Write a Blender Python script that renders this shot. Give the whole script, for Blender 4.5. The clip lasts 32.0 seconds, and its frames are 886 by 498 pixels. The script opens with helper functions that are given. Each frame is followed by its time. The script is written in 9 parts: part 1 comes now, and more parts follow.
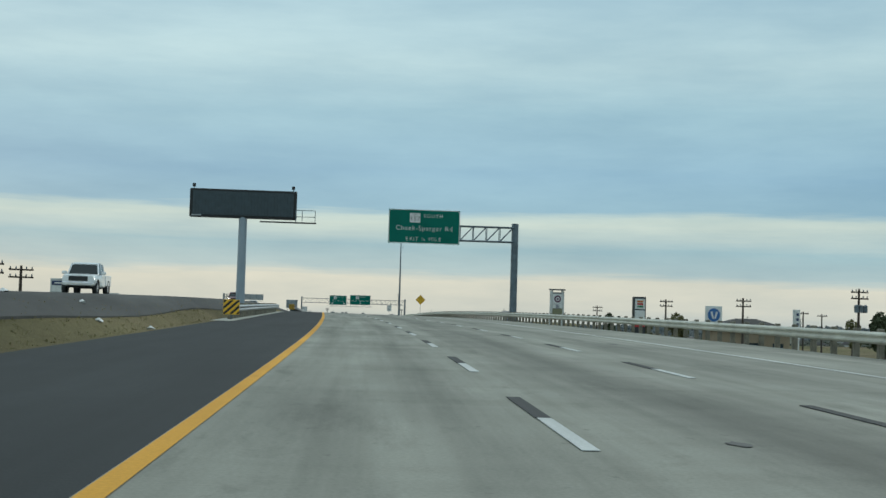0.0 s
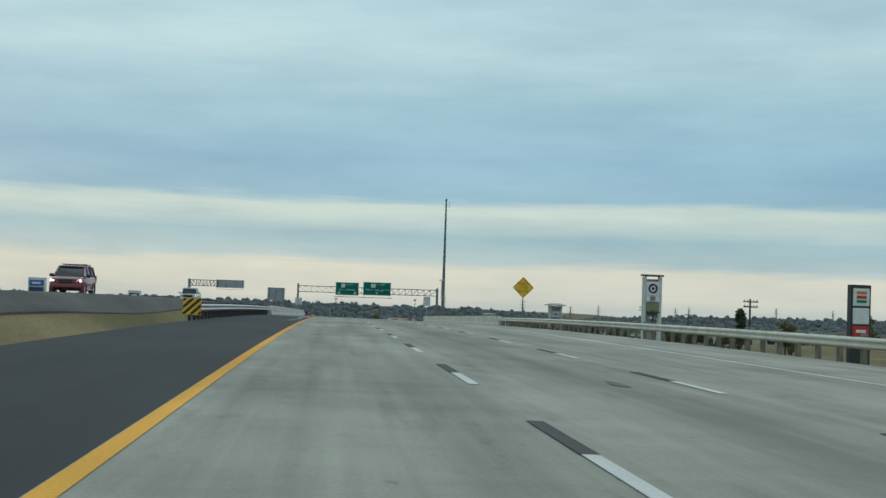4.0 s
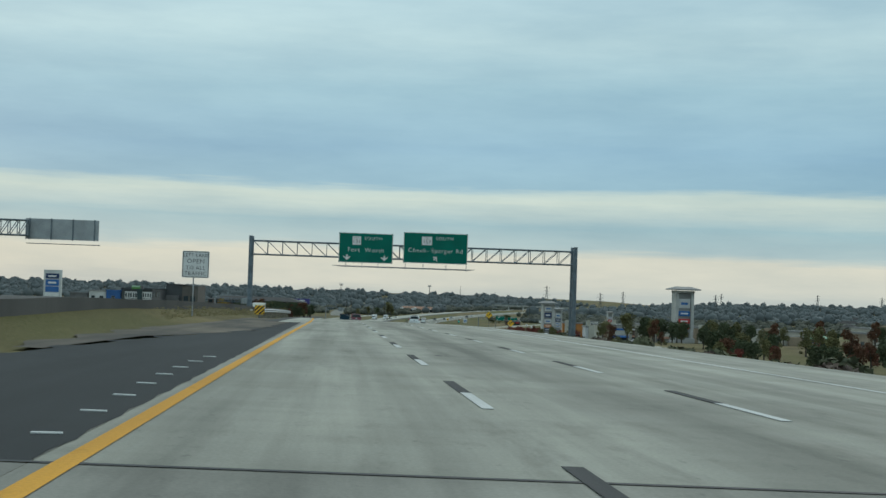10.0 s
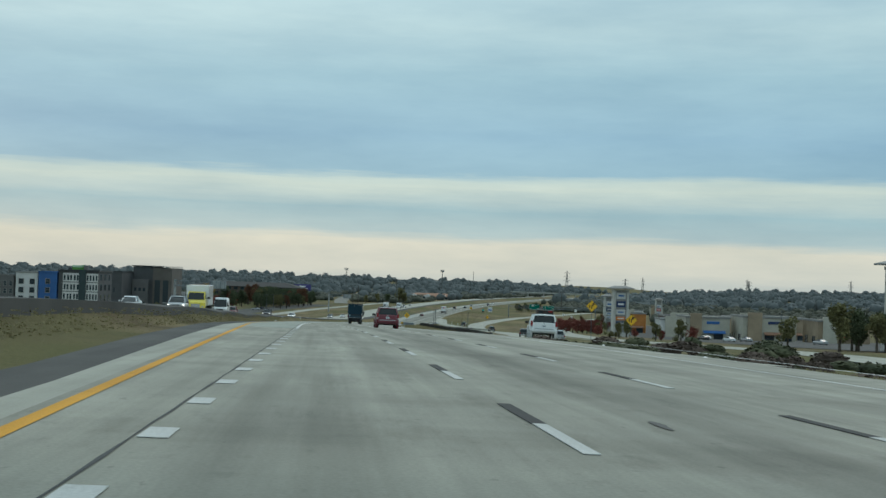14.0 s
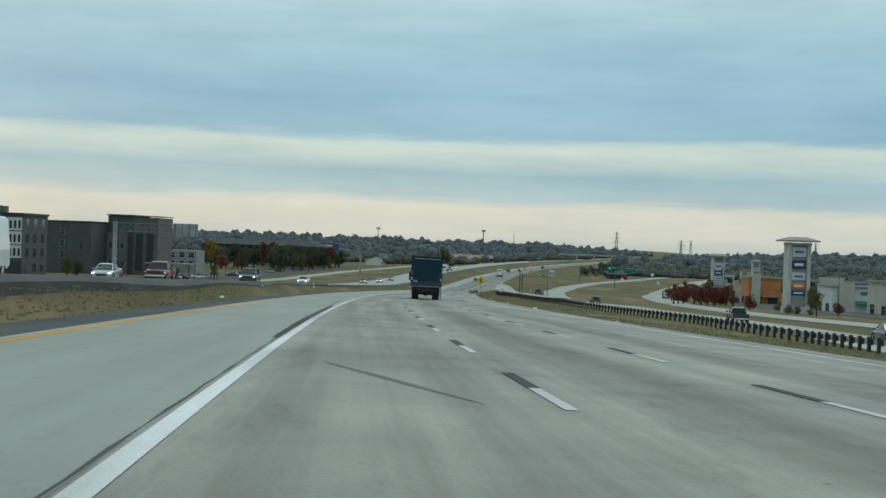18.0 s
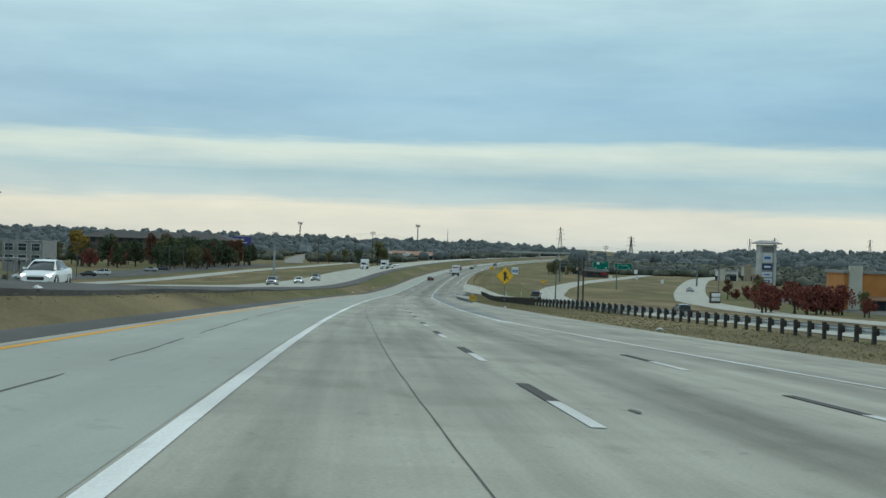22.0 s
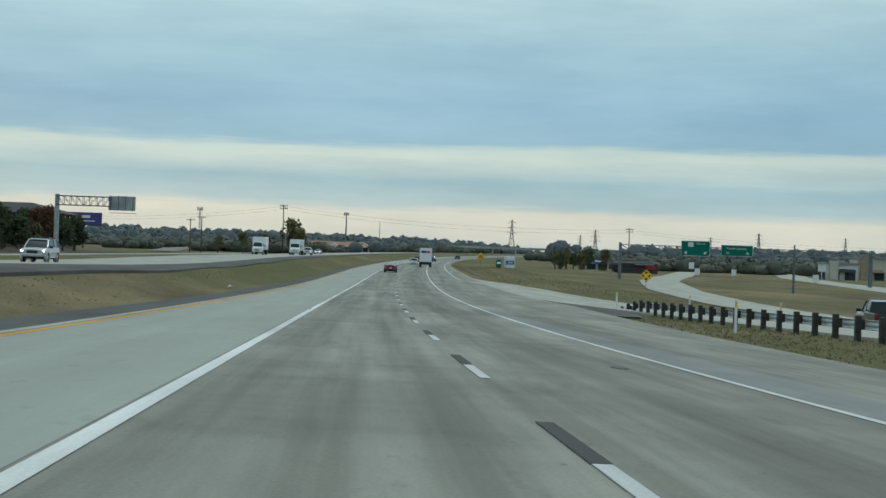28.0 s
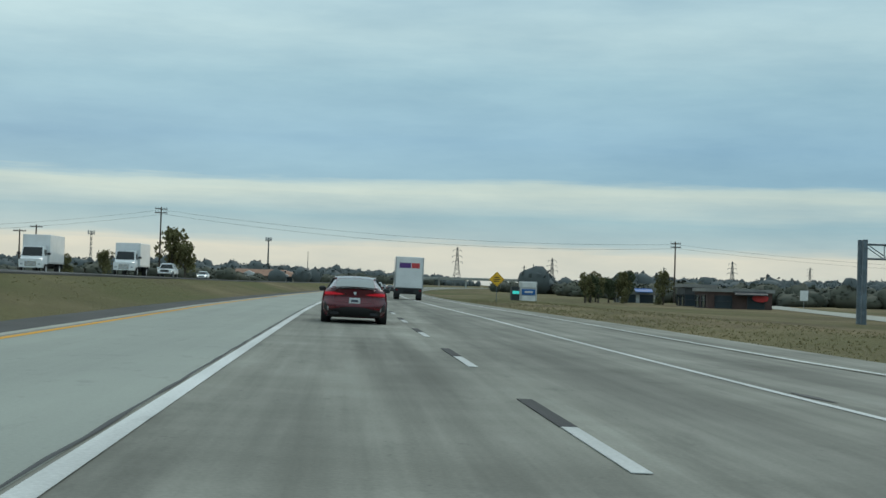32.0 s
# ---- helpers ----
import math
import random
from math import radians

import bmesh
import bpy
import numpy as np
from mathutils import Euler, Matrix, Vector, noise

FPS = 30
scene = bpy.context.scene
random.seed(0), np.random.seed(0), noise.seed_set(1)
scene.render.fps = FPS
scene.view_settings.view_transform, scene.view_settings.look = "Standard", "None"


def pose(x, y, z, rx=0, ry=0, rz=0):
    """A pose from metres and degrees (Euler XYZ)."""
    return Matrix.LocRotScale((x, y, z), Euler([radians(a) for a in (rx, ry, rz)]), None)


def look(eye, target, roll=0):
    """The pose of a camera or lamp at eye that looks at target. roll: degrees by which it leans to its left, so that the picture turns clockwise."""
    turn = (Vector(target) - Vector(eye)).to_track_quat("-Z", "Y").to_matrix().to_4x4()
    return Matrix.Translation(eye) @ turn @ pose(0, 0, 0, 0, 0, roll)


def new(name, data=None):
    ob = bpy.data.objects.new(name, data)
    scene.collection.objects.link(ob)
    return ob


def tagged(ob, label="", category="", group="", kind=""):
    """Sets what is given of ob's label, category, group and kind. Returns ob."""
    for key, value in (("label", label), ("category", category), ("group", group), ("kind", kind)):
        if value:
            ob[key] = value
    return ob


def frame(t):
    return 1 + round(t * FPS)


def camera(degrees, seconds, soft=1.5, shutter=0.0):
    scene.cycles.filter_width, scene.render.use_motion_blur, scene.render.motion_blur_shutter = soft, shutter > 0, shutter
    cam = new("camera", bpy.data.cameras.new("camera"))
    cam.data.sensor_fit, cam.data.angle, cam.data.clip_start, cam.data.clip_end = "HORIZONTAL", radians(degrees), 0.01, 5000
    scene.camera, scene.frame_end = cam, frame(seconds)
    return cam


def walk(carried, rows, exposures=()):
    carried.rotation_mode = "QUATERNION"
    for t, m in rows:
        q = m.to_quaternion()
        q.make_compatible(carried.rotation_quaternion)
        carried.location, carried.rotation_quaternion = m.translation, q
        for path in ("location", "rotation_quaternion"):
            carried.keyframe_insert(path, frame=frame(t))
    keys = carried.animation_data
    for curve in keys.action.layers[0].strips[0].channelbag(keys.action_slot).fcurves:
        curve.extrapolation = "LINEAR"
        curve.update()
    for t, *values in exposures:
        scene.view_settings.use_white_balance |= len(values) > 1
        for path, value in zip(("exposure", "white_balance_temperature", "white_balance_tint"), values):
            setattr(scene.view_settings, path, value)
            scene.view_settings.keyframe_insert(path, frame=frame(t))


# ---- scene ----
# ================= camera and its drive =================
cam = camera(34.9, 32.0, 1.5)
# seconds, x, y, z, pitch, roll, yaw
DRIVE = [
    (0.0, -1.62, 1.43, 1.08, 2.75, -1.68, -2.85),
    (0.5, -1.70, 16.22, 1.25, 2.72, -1.80, -2.76),
    (1.0, -1.88, 31.30, 1.42, 2.67, -2.03, -2.72),
    (1.5, -2.14, 46.66, 1.56, 2.69, -2.10, -2.69),
    (2.0, -2.50, 62.45, 1.70, 2.67, -2.21, -2.69),
    (2.5, -2.95, 77.87, 1.82, 2.55, -2.40, -2.61),
    (3.0, -3.44, 93.29, 1.92, 2.57, -2.23, -2.48),
    (3.5, -3.97, 109.06, 2.02, 2.46, -1.93, -2.45),
    (5.5, -6.40, 175.81, 2.22, 2.12, -2.13, -2.55),
    (6.0, -6.94, 192.21, 2.19, 2.12, -2.13, -2.54),
    (6.5, -7.44, 209.33, 2.12, 2.03, -2.10, -2.56),
    (7.0, -7.87, 226.01, 2.02, 1.94, -2.07, -2.59),
    (7.5, -8.33, 242.93, 1.89, 1.75, -2.05, -2.60),
    (8.0, -8.78, 259.41, 1.74, 1.78, -2.08, -2.57),
    (8.5, -9.27, 276.24, 1.58, 1.81, -2.06, -2.52),
    (9.0, -9.79, 292.92, 1.42, 1.83, -2.11, -2.44),
    (9.5, -10.34, 309.65, 1.26, 1.82, -1.98, -2.35),
    (10.0, -10.97, 326.78, 1.09, 1.79, -1.90, -2.25),
    (10.5, -11.58, 343.66, 0.91, 1.71, -1.94, -2.20),
    (11.0, -12.24, 361.19, 0.72, 1.69, -1.87, -2.13),
    (11.5, -12.86, 377.91, 0.53, 1.55, -1.91, -2.07),
    (12.0, -13.53, 395.22, 0.32, 1.47, -1.93, -2.08),
    (12.5, -14.10, 411.94, 0.10, 1.44, -1.75, -2.02),
    (13.0, -14.75, 429.26, -0.14, 1.41, -1.73, -2.06),
    (13.5, -15.41, 445.85, -0.41, 1.34, -1.82, -2.03),
    (14.0, -16.18, 463.54, -0.73, 1.25, -1.89, -2.07),
    (14.5, -17.00, 480.47, -1.07, 1.18, -1.76, -2.07),
    (16.5, -20.32, 551.54, -2.86, -0.38, -1.99, 0.26),
    (17.0, -21.42, 568.32, -3.37, -0.37, -1.94, -0.08),
    (17.5, -22.49, 586.67, -3.95, -0.39, -2.01, -0.48),
    (18.0, -23.45, 604.42, -4.51, -0.25, -2.02, -0.90),
    (18.5, -24.27, 621.50, -5.05, -0.14, -1.91, -1.26),
    (19.0, -25.06, 639.77, -5.63, -0.13, -1.95, -1.59),
    (19.5, -25.75, 657.56, -6.19, -0.12, -2.20, -1.94),
    (20.0, -26.28, 675.33, -6.74, -0.02, -2.17, -2.45),
    (20.5, -26.62, 693.99, -7.32, -0.01, -2.02, -3.12),
    (21.0, -26.70, 711.44, -7.87, -0.07, -1.90, -3.66),
    (21.5, -26.73, 730.31, -8.46, -0.11, -1.76, -3.92),
    (22.0, -26.72, 748.97, -9.05, -0.10, -1.68, -4.01),
    (22.5, -26.63, 766.93, -9.63, -0.10, -1.90, -4.13),
    (23.0, -26.43, 785.77, -10.23, -0.11, -2.10, -4.39),
    (23.5, -26.09, 804.73, -10.84, -0.10, -2.27, -4.83),
    (24.0, -25.59, 823.33, -11.43, -0.03, -2.44, -5.41),
    (24.5, -24.91, 841.77, -12.01, -0.04, -2.44, -5.94),
    (25.0, -24.01, 860.89, -12.59, -0.09, -2.15, -6.36),
    (25.5, -23.03, 879.83, -13.17, -0.07, -1.92, -6.65),
    (28.0, -17.53, 974.76, -16.09, 0.09, -1.95, -7.07),
    (29.0, -15.15, 1013.59, -17.01, 0.54, -1.97, -7.38),
    (30.0, -12.37, 1052.08, -17.65, 0.86, -2.11, -8.02),
    (31.0, -8.91, 1091.22, -18.04, 1.27, -1.89, -9.10),
    (32.0, -5.32, 1126.34, -18.15, 1.56, -1.66, -9.96),
]
walk(cam, [(t, pose(x, y, z, 90 + p, r, w)) for t, x, y, z, p, r, w in DRIVE],
     [(0, 0.0), (17, 0.0), (18.5, 0.03), (20, 0.07), (21, 0.15), (22, 0.14), (23.5, 0.0), (28, 0.02), (31, 0.0), (32, 0.0)])

# ================= sky and light =================
world = bpy.data.worlds.new("overcast_sky")
scene.world = world
world.use_nodes = True
wn, wl = world.node_tree.nodes, world.node_tree.links
wn.clear()


def wnode(kind, **settings):
    n = wn.new(kind)
    for key, value in settings.items():
        setattr(n, key, value)
    return n


w_out = wnode("ShaderNodeOutputWorld")
w_bg = wnode("ShaderNodeBackground")
w_sky = wnode("ShaderNodeTexSky", sky_type="NISHITA", sun_disc=False, sun_elevation=radians(16), sun_rotation=radians(-40))
w_co = wnode("ShaderNodeTexCoord")
w_sep = wnode("ShaderNodeSeparateXYZ")
wl.new(w_co.outputs["Generated"], w_sep.inputs[0])


def wmath(op, a, b=None, clamp=False):
    n = wnode("ShaderNodeMath", operation=op, use_clamp=clamp)
    for i, v in enumerate((a, b)):
        if v is None:
            continue
        if isinstance(v, (int, float)):
            n.inputs[i].default_value = v
        else:
            wl.new(v, n.inputs[i])
    return n.outputs[0]


def wnoise(scale_xyz, scale, detail, rough=0.55):
    m = wnode("ShaderNodeMapping")
    m.inputs["Scale"].default_value = scale_xyz
    wl.new(w_co.outputs["Generated"], m.inputs[0])
    n = wnode("ShaderNodeTexNoise")
    n.inputs["Scale"].default_value = scale
    n.inputs["Detail"].default_value = detail
    n.inputs["Roughness"].default_value = rough
    wl.new(m.outputs[0], n.inputs["Vector"])
    return n.outputs["Fac"]


# height above the horizon in degrees, pushed about by long flat cloud streaks
elev = wmath("MULTIPLY", wmath("ARCSINE", w_sep.outputs["Z"]), 57.2958)
warp_big = wmath("MULTIPLY", wmath("SUBTRACT", wnoise((1, 1, 6), 1.7, 3), 0.5), 1.5)
warp_mid = wmath("MULTIPLY", wmath("SUBTRACT", wnoise((1, 1, 12), 5.0, 5), 0.5), 0.9)
warp_fine = wmath("MULTIPLY", wmath("SUBTRACT", wnoise((1, 1, 16), 16.0, 6, 0.6), 0.5), 0.55)
level = wmath("ADD", wmath("ADD", elev, warp_big), wmath("ADD", warp_mid, warp_fine))
w_ramp = wnode("ShaderNodeValToRGB")
wl.new(wmath("DIVIDE", level, 24.0, True), w_ramp.inputs[0])
SKY_STEPS = [(-0.5, (0.481, 0.541, 0.522)), (0.5, (0.596, 0.624, 0.562)), (1.5, (0.635, 0.645, 0.562)), (1.95, (0.385, 0.520, 0.552)), (2.9, (0.298, 0.468, 0.532)),
             (3.35, (0.404, 0.541, 0.562)), (3.95, (0.539, 0.645, 0.602)), (4.25, (0.500, 0.624, 0.602)), (4.6, (0.269, 0.458, 0.572)), (6.0, (0.250, 0.437, 0.572)),
             (8.3, (0.317, 0.510, 0.602)), (10.3, (0.443, 0.624, 0.672)), (13.0, (0.385, 0.572, 0.652)), (24.0, (0.596, 0.770, 0.823))]
ramp = w_ramp.color_ramp
while len(ramp.elements) < len(SKY_STEPS):
    ramp.elements.new(0.5)
for el, (deg, col) in zip(ramp.elements, SKY_STEPS):
    el.position = max(0.0, deg / 24.0)
    el.color = (*col, 1)
# soft mottling of the cloud sheet
mott = wnode("ShaderNodeMixRGB", blend_type="MULTIPLY")
mott.inputs[0].default_value = 1.0
mr = wnode("ShaderNodeValToRGB")
mr.color_ramp.elements[0].position, mr.color_ramp.elements[1].position = 0.3, 0.72
mr.color_ramp.elements[0].color, mr.color_ramp.elements[1].color = (0.81, 0.86, 0.90, 1), (1.17, 1.13, 1.09, 1)
wl.new(wnoise((1, 1, 5), 4.5, 7, 0.6), mr.inputs[0])
wl.new(w_ramp.outputs[0], mott.inputs[1])
wl.new(mr.outputs[0], mott.inputs[2])
w_dim = wnode("ShaderNodeMixRGB", blend_type="MULTIPLY")
w_dim.inputs[0].default_value = 1.0
w_dim.inputs[2].default_value = (0.08, 0.08, 0.08, 1)
wl.new(w_sky.outputs[0], w_dim.inputs[1])
w_mix = wnode("ShaderNodeMixRGB")
w_mix.inputs[0].default_value = 0.9
wl.new(w_dim.outputs[0], w_mix.inputs[1])
wl.new(mott.outputs[0], w_mix.inputs[2])
wl.new(w_mix.outputs[0], w_bg.inputs[0])
w_bg.inputs[1].default_value = 1.07
wl.new(w_bg.outputs[0], w_out.inputs[0])

sun = new("sun", bpy.data.lights.new("sun", "SUN"))
sun.data.energy, sun.data.angle, sun.data.color = 0.7, radians(25), (1.0, 0.95, 0.88)
sun.matrix_world = look((0, 0, 100), (-38, -62, 40))

# ================= the road's line =================
KN = [-80 + 60 * i for i in range(24)] + [1312, 1420, 1560, 1700, 2000, 2400, 5600]
CURVE = [-20.26, 1.12, 43.89, 21.01, -3.54, -9.35, 2.66, 6.50, -1.04, 1.12, 19.47, 19.50, -11.76, -34.80, -37.64, -34.18, -34.23, -21.52, -10.62, -15.64, -29.27, -25.51, -15.21, -13.02, -13, -16, -22, -24, -12, 0, 0]
GRADE = [1.703, 1.404, 0.973, 0.648, 0.346, -0.377, -0.957, -0.971, -1.098, -1.357, -1.970, -2.612, -3.188, -3.168, -3.117, -3.165, -3.258, -3.046, -3.050, -3.136, -2.041, -1.114, -0.092, 0.200, -0.1, -0.1, 0.1, 0.2, 0.2, 0.1, 0.0]
FALL = [0.211, 0.224, 0.936, 1.395, 1.422, 1.565, 1.806, 2.088, 2.177, 2.055, 2.042, 1.886]
SG = np.arange(-1600.0, 5602.0, 2.0)
_i0 = 800
_psi = np.cumsum(np.interp(SG, KN, np.array(CURVE) * 1e-5)) * 2.0
_psi -= _psi[_i0]
_X, _Y = np.cumsum(-np.sin(_psi)) * 2.0, np.cumsum(np.cos(_psi)) * 2.0
_Z = np.cumsum(np.interp(SG, KN, np.array(GRADE) * 0.01)) * 2.0
_X, _Y, _Z = _X - _X[_i0], _Y - _Y[_i0], _Z - _Z[_i0]
_FS = np.linspace(-80, 1300, 12)
DASH0, CYCLE = 12.81, 12.192
U = 0.904  # metres to one unit of the plan


def fall(s):
    return float(np.interp(s, _FS, np.array(FALL) * 0.01))


def heading(s):
    return float(np.interp(s, SG, _psi))


def zr(s):
    return float(np.interp(s, SG, _Z))


def xy(s, lat):
    a = heading(s)
    near = min(320.0, max(-320.0, lat))
    return (float(np.interp(s, SG, _X)) + near * math.cos(a) + (lat - near), float(np.interp(s, SG, _Y)) + near * math.sin(a))


def deck(s, lat):
    """The height of the main carriageway's surface."""
    return zr(s) - lat * fall(s)


def P(s, lat, dz=0.0):
    x, y = xy(s, lat)
    return Vector((x, y, deck(s, lat) + dz)) * U


def lin(s, *pairs):
    return float(np.interp(s, [p[0] for p in pairs], [p[1] for p in pairs]))


def opp_near(s):
    return lin(s, (-400, -12.5), (300, -12.5), (700, -13.5), (1150, -18), (1400, -23), (2000, -30), (5600, -40))


def exit_mid(s):
    return lin(s, (430, 8.6), (500, 9.4), (560, 11.2), (620, 15.5), (680, 24), (740, 33), (823, 40), (900, 44), (1000, 43), (1045, 38), (1100, 35), (1150, 33), (1206, 33), (1280, 39), (1360, 50), (1470, 72), (1700, 112))


def front_mid(s):
    return lin(s, (400, 74), (700, 62), (823, 60), (914, 64), (1000, 66), (1105, 69), (1192, 70), (1270, 80), (1397, 98), (1505, 113), (1700, 150))


def fence_line(s):
    return lin(s, (690, 20), (735, 24.5), (760, 26.5), (800, 27), (840, 25), (880, 22), (930, 18.5), (960, 16.3), (988, 14.8), (1055, 14.4), (1123, 15.3), (1175, 15.2))


def ease(a, b, t):
    t = min(1.0, max(0.0, t))
    return a + (b - a) * t * t * (3 - 2 * t)


def ground_dz(s, lat):
    """The ground's height over the road's own line."""
    c = fall(s)
    lo = opp_near(s)
    top = lin(s, (300, 1.02), (450, 0.85), (900, 0.85), (1050, 1.1), (1150, 1.35), (1400, 1.45))
    crest = top + lin(s, (300, 0.0), (440, 0.26), (880, 0.26), (1000, -0.05))
    lip = lin(s, (300, 0.05), (440, 1.8))
    if lat < lo - 15:
        d = lo - 15 - lat
        return lin(d, (0, top - 0.15), (6, 0.6), (25, 0.1), (200, 0.4), (700, 3), (1800, 6))
    if lat < lo:
        return lin(lo - lat, (0, top), (15, top - 0.15))
    if lat < lo + lip:
        return lin(lo + lip - lat, (0, crest), (lip, top))
    if lat < -8.6:
        t = (-8.6 - lat) / (-8.6 - lo - lip)
        dip = -0.35 * math.sin(math.pi * min(1, t * 1.1))
        return ease(8.6 * c - 0.12, crest, (t - 0.25) / 0.75) + dip * (1 - t)
    if lat < 9.0:
        return -lat * c - 0.12
    bank = lin(lat, (9, -9 * c - 0.12), (14, -14 * c - 0.2), (18, -1.3), (26, -3.4), (42, -5.6), (80, -6.3), (250, -6.0), (700, 0), (1800, 5))
    low = lin(lat, (9, -9 * c - 0.12), (13, -13 * c - 0.35), (19, -1.25), (40, -1.9), (80, -1.9), (250, -1.2), (700, 3.5), (1800, 7))
    rise = lin(s, (950, 0.0), (1200, 0.75), (1400, 0.9))
    low += rise * lin(lat, (13, 0), (20, 1), (60, 1), (200, 0.4))
    flat = ease(bank, low, (s - 520) / 200)
    # the berm under the fence
    k = lin(s, (650, 0), (735, 1), (1130, 1), (1190, 0))
    if k > 0:
        fl, fh = fence_line(s), lin(s, (690, -1.2), (735, -1.5), (760, -1.7), (800, -1.4), (840, -1.2), (880, -0.75), (930, -0.35), (960, -0.12), (1055, -0.3), (1123, -0.25), (1175, -0.4))
        berm = lin(lat, (9, -9 * c - 0.12), (fl + 0.6, fh), (fl + 4, min(fh - 0.4, -0.7)), (fl + 14, -1.9 + rise), (90, -1.9 + rise * 0.8), (250, -1.2 + rise * 0.4), (700, 3.5), (1800, 7))
        flat += (berm - flat) * k
    return flat


def ridge(x, y, lat):
    """Far wooded hills round the valley."""
    r = math.hypot(x, y)
    return ease(0, 10.5, (r - 2050) / 1200) * lin(abs(lat), (40, 0), (220, 1))


def G(s, lat, dz=0.0):
    x, y = xy(s, lat)
    return Vector((x, y, zr(s) + ground_dz(s, lat) + ridge(x, y, lat) + dz)) * U


def at_road(s, lat, dz=0.0, turn=0.0):
    """A pose on the main carriageway, facing along it; turn in degrees to the left."""
    p = P(s, lat, dz)
    return Matrix.Translation(p) @ Matrix.Rotation(heading(s) + radians(turn), 4, "Z") @ Matrix.Scale(U, 4)


def on_slope(s, lat, dz=0.0, turn=0.0, up=True):
    """A pose for a vehicle that stands on the main carriageway and leans with it."""
    p = P(s, lat, dz)
    y = (P(s + 3, lat) - P(s - 3, lat)).normalized()
    x = (P(s, lat + 1) - P(s, lat - 1)).normalized()
    z = x.cross(y).normalized()
    m = Matrix((x, y, z)).transposed().to_4x4()
    return Matrix.Translation(p) @ m @ Matrix.Rotation(radians(turn), 4, "Z") @ Matrix.Scale(U, 4)


def at_ground(s, lat, dz=0.0, turn=0.0):
    p = G(s, lat, dz)
    return Matrix.Translation(p) @ Matrix.Rotation(heading(s) + radians(turn), 4, "Z") @ Matrix.Scale(U, 4)


def beyond(s, lat):
    """Plan numbers for far things are given along a straight line past the bend: turns them into the road's own, with the change in height."""
    if s <= 1300:
        return s, lat, 0.0
    a = radians(6.165)
    tx, ty = 1.658 + (s - 1300) * math.sin(a) + lat * math.cos(a), 1298.393 + (s - 1300) * math.cos(a) - lat * math.sin(a)
    q = s
    for _ in range(12):
        x, y = xy(q, 0)
        h = heading(q)
        q += -(tx - x) * math.sin(h) + (ty - y) * math.cos(h)
    x, y = xy(q, 0)
    return q, (tx - x) * math.cos(heading(q)) + (ty - y) * math.sin(heading(q)), -21.061 - zr(q)


# ================= materials =================
MATS = {}


def material(name, base, rough=0.6, metal=0.0, var=0.12, scale=3.0, fine=40.0, bump=0.05, second=None, spots=0.0, coat=0.0, emit=0.0, spec=0.5, coords="Object"):
    """A painted, cast or worn surface: two scales of tone, grain and relief."""
    if name in MATS:
        return MATS[name]
    m = bpy.data.materials.new(name)
    m.use_nodes = True
    n, l = m.node_tree.nodes, m.node_tree.links
    b = n["Principled BSDF"]
    b.inputs["Roughness"].default_value = rough
    b.inputs["Metallic"].default_value = metal
    b.inputs["Specular IOR Level"].default_value = spec
    b.inputs["Coat Weight"].default_value = coat
    tc = n.new("ShaderNodeTexCoord")
    oi = n.new("ShaderNodeObjectInfo")
    add = n.new("ShaderNodeVectorMath")
    add.operation = "ADD"
    l.new(tc.outputs[coords], add.inputs[0])
    mul = n.new("ShaderNodeMath")
    mul.operation = "MULTIPLY"
    mul.inputs[1].default_value = 37.0
    l.new(oi.outputs["Random"], mul.inputs[0])
    l.new(mul.outputs[0], add.inputs[1])
    big = n.new("ShaderNodeTexNoise")
    big.inputs["Scale"].default_value, big.inputs["Detail"].default_value = scale, 4
    sm = n.new("ShaderNodeTexNoise")
    sm.inputs["Scale"].default_value, sm.inputs["Detail"].default_value = fine, 3
    l.new(add.outputs[0], big.inputs["Vector"])
    l.new(add.outputs[0], sm.inputs["Vector"])
    r = n.new("ShaderNodeValToRGB")
    second = second or tuple(c * (1 - 2.2 * var) for c in base)
    r.color_ramp.elements[0].position, r.color_ramp.elements[1].position = 0.3, 0.68
    r.color_ramp.elements[0].color = (*second, 1)
    r.color_ramp.elements[1].color = (*base, 1)
    l.new(big.outputs["Fac"], r.inputs[0])
    mx = n.new("ShaderNodeMixRGB")
    mx.blend_type = "MULTIPLY"
    mx.inputs[0].default_value = min(1.0, var * 3)
    r2 = n.new("ShaderNodeValToRGB")
    r2.color_ramp.elements[0].position, r2.color_ramp.elements[1].position = 0.35, 0.65
    r2.color_ramp.elements[0].color = (0.7, 0.7, 0.7, 1)
    r2.color_ramp.elements[1].color = (1, 1, 1, 1)
    l.new(sm.outputs["Fac"], r2.inputs[0])
    l.new(r.outputs[0], mx.inputs[1])
    l.new(r2.outputs[0], mx.inputs[2])
    l.new(mx.outputs[0], b.inputs["Base Color"])
    if bump:
        bp = n.new("ShaderNodeBump")
        bp.inputs["Strength"].default_value = min(1.0, bump * 4)
        bp.inputs["Distance"].default_value = 0.01
        l.new(sm.outputs["Fac"], bp.inputs["Height"])
        l.new(bp.outputs[0], b.inputs["Normal"])
    if emit:
        b.inputs["Emission Color"].default_value = (*base, 1)
        b.inputs["Emission Strength"].default_value = emit
    MATS[name] = m
    return m


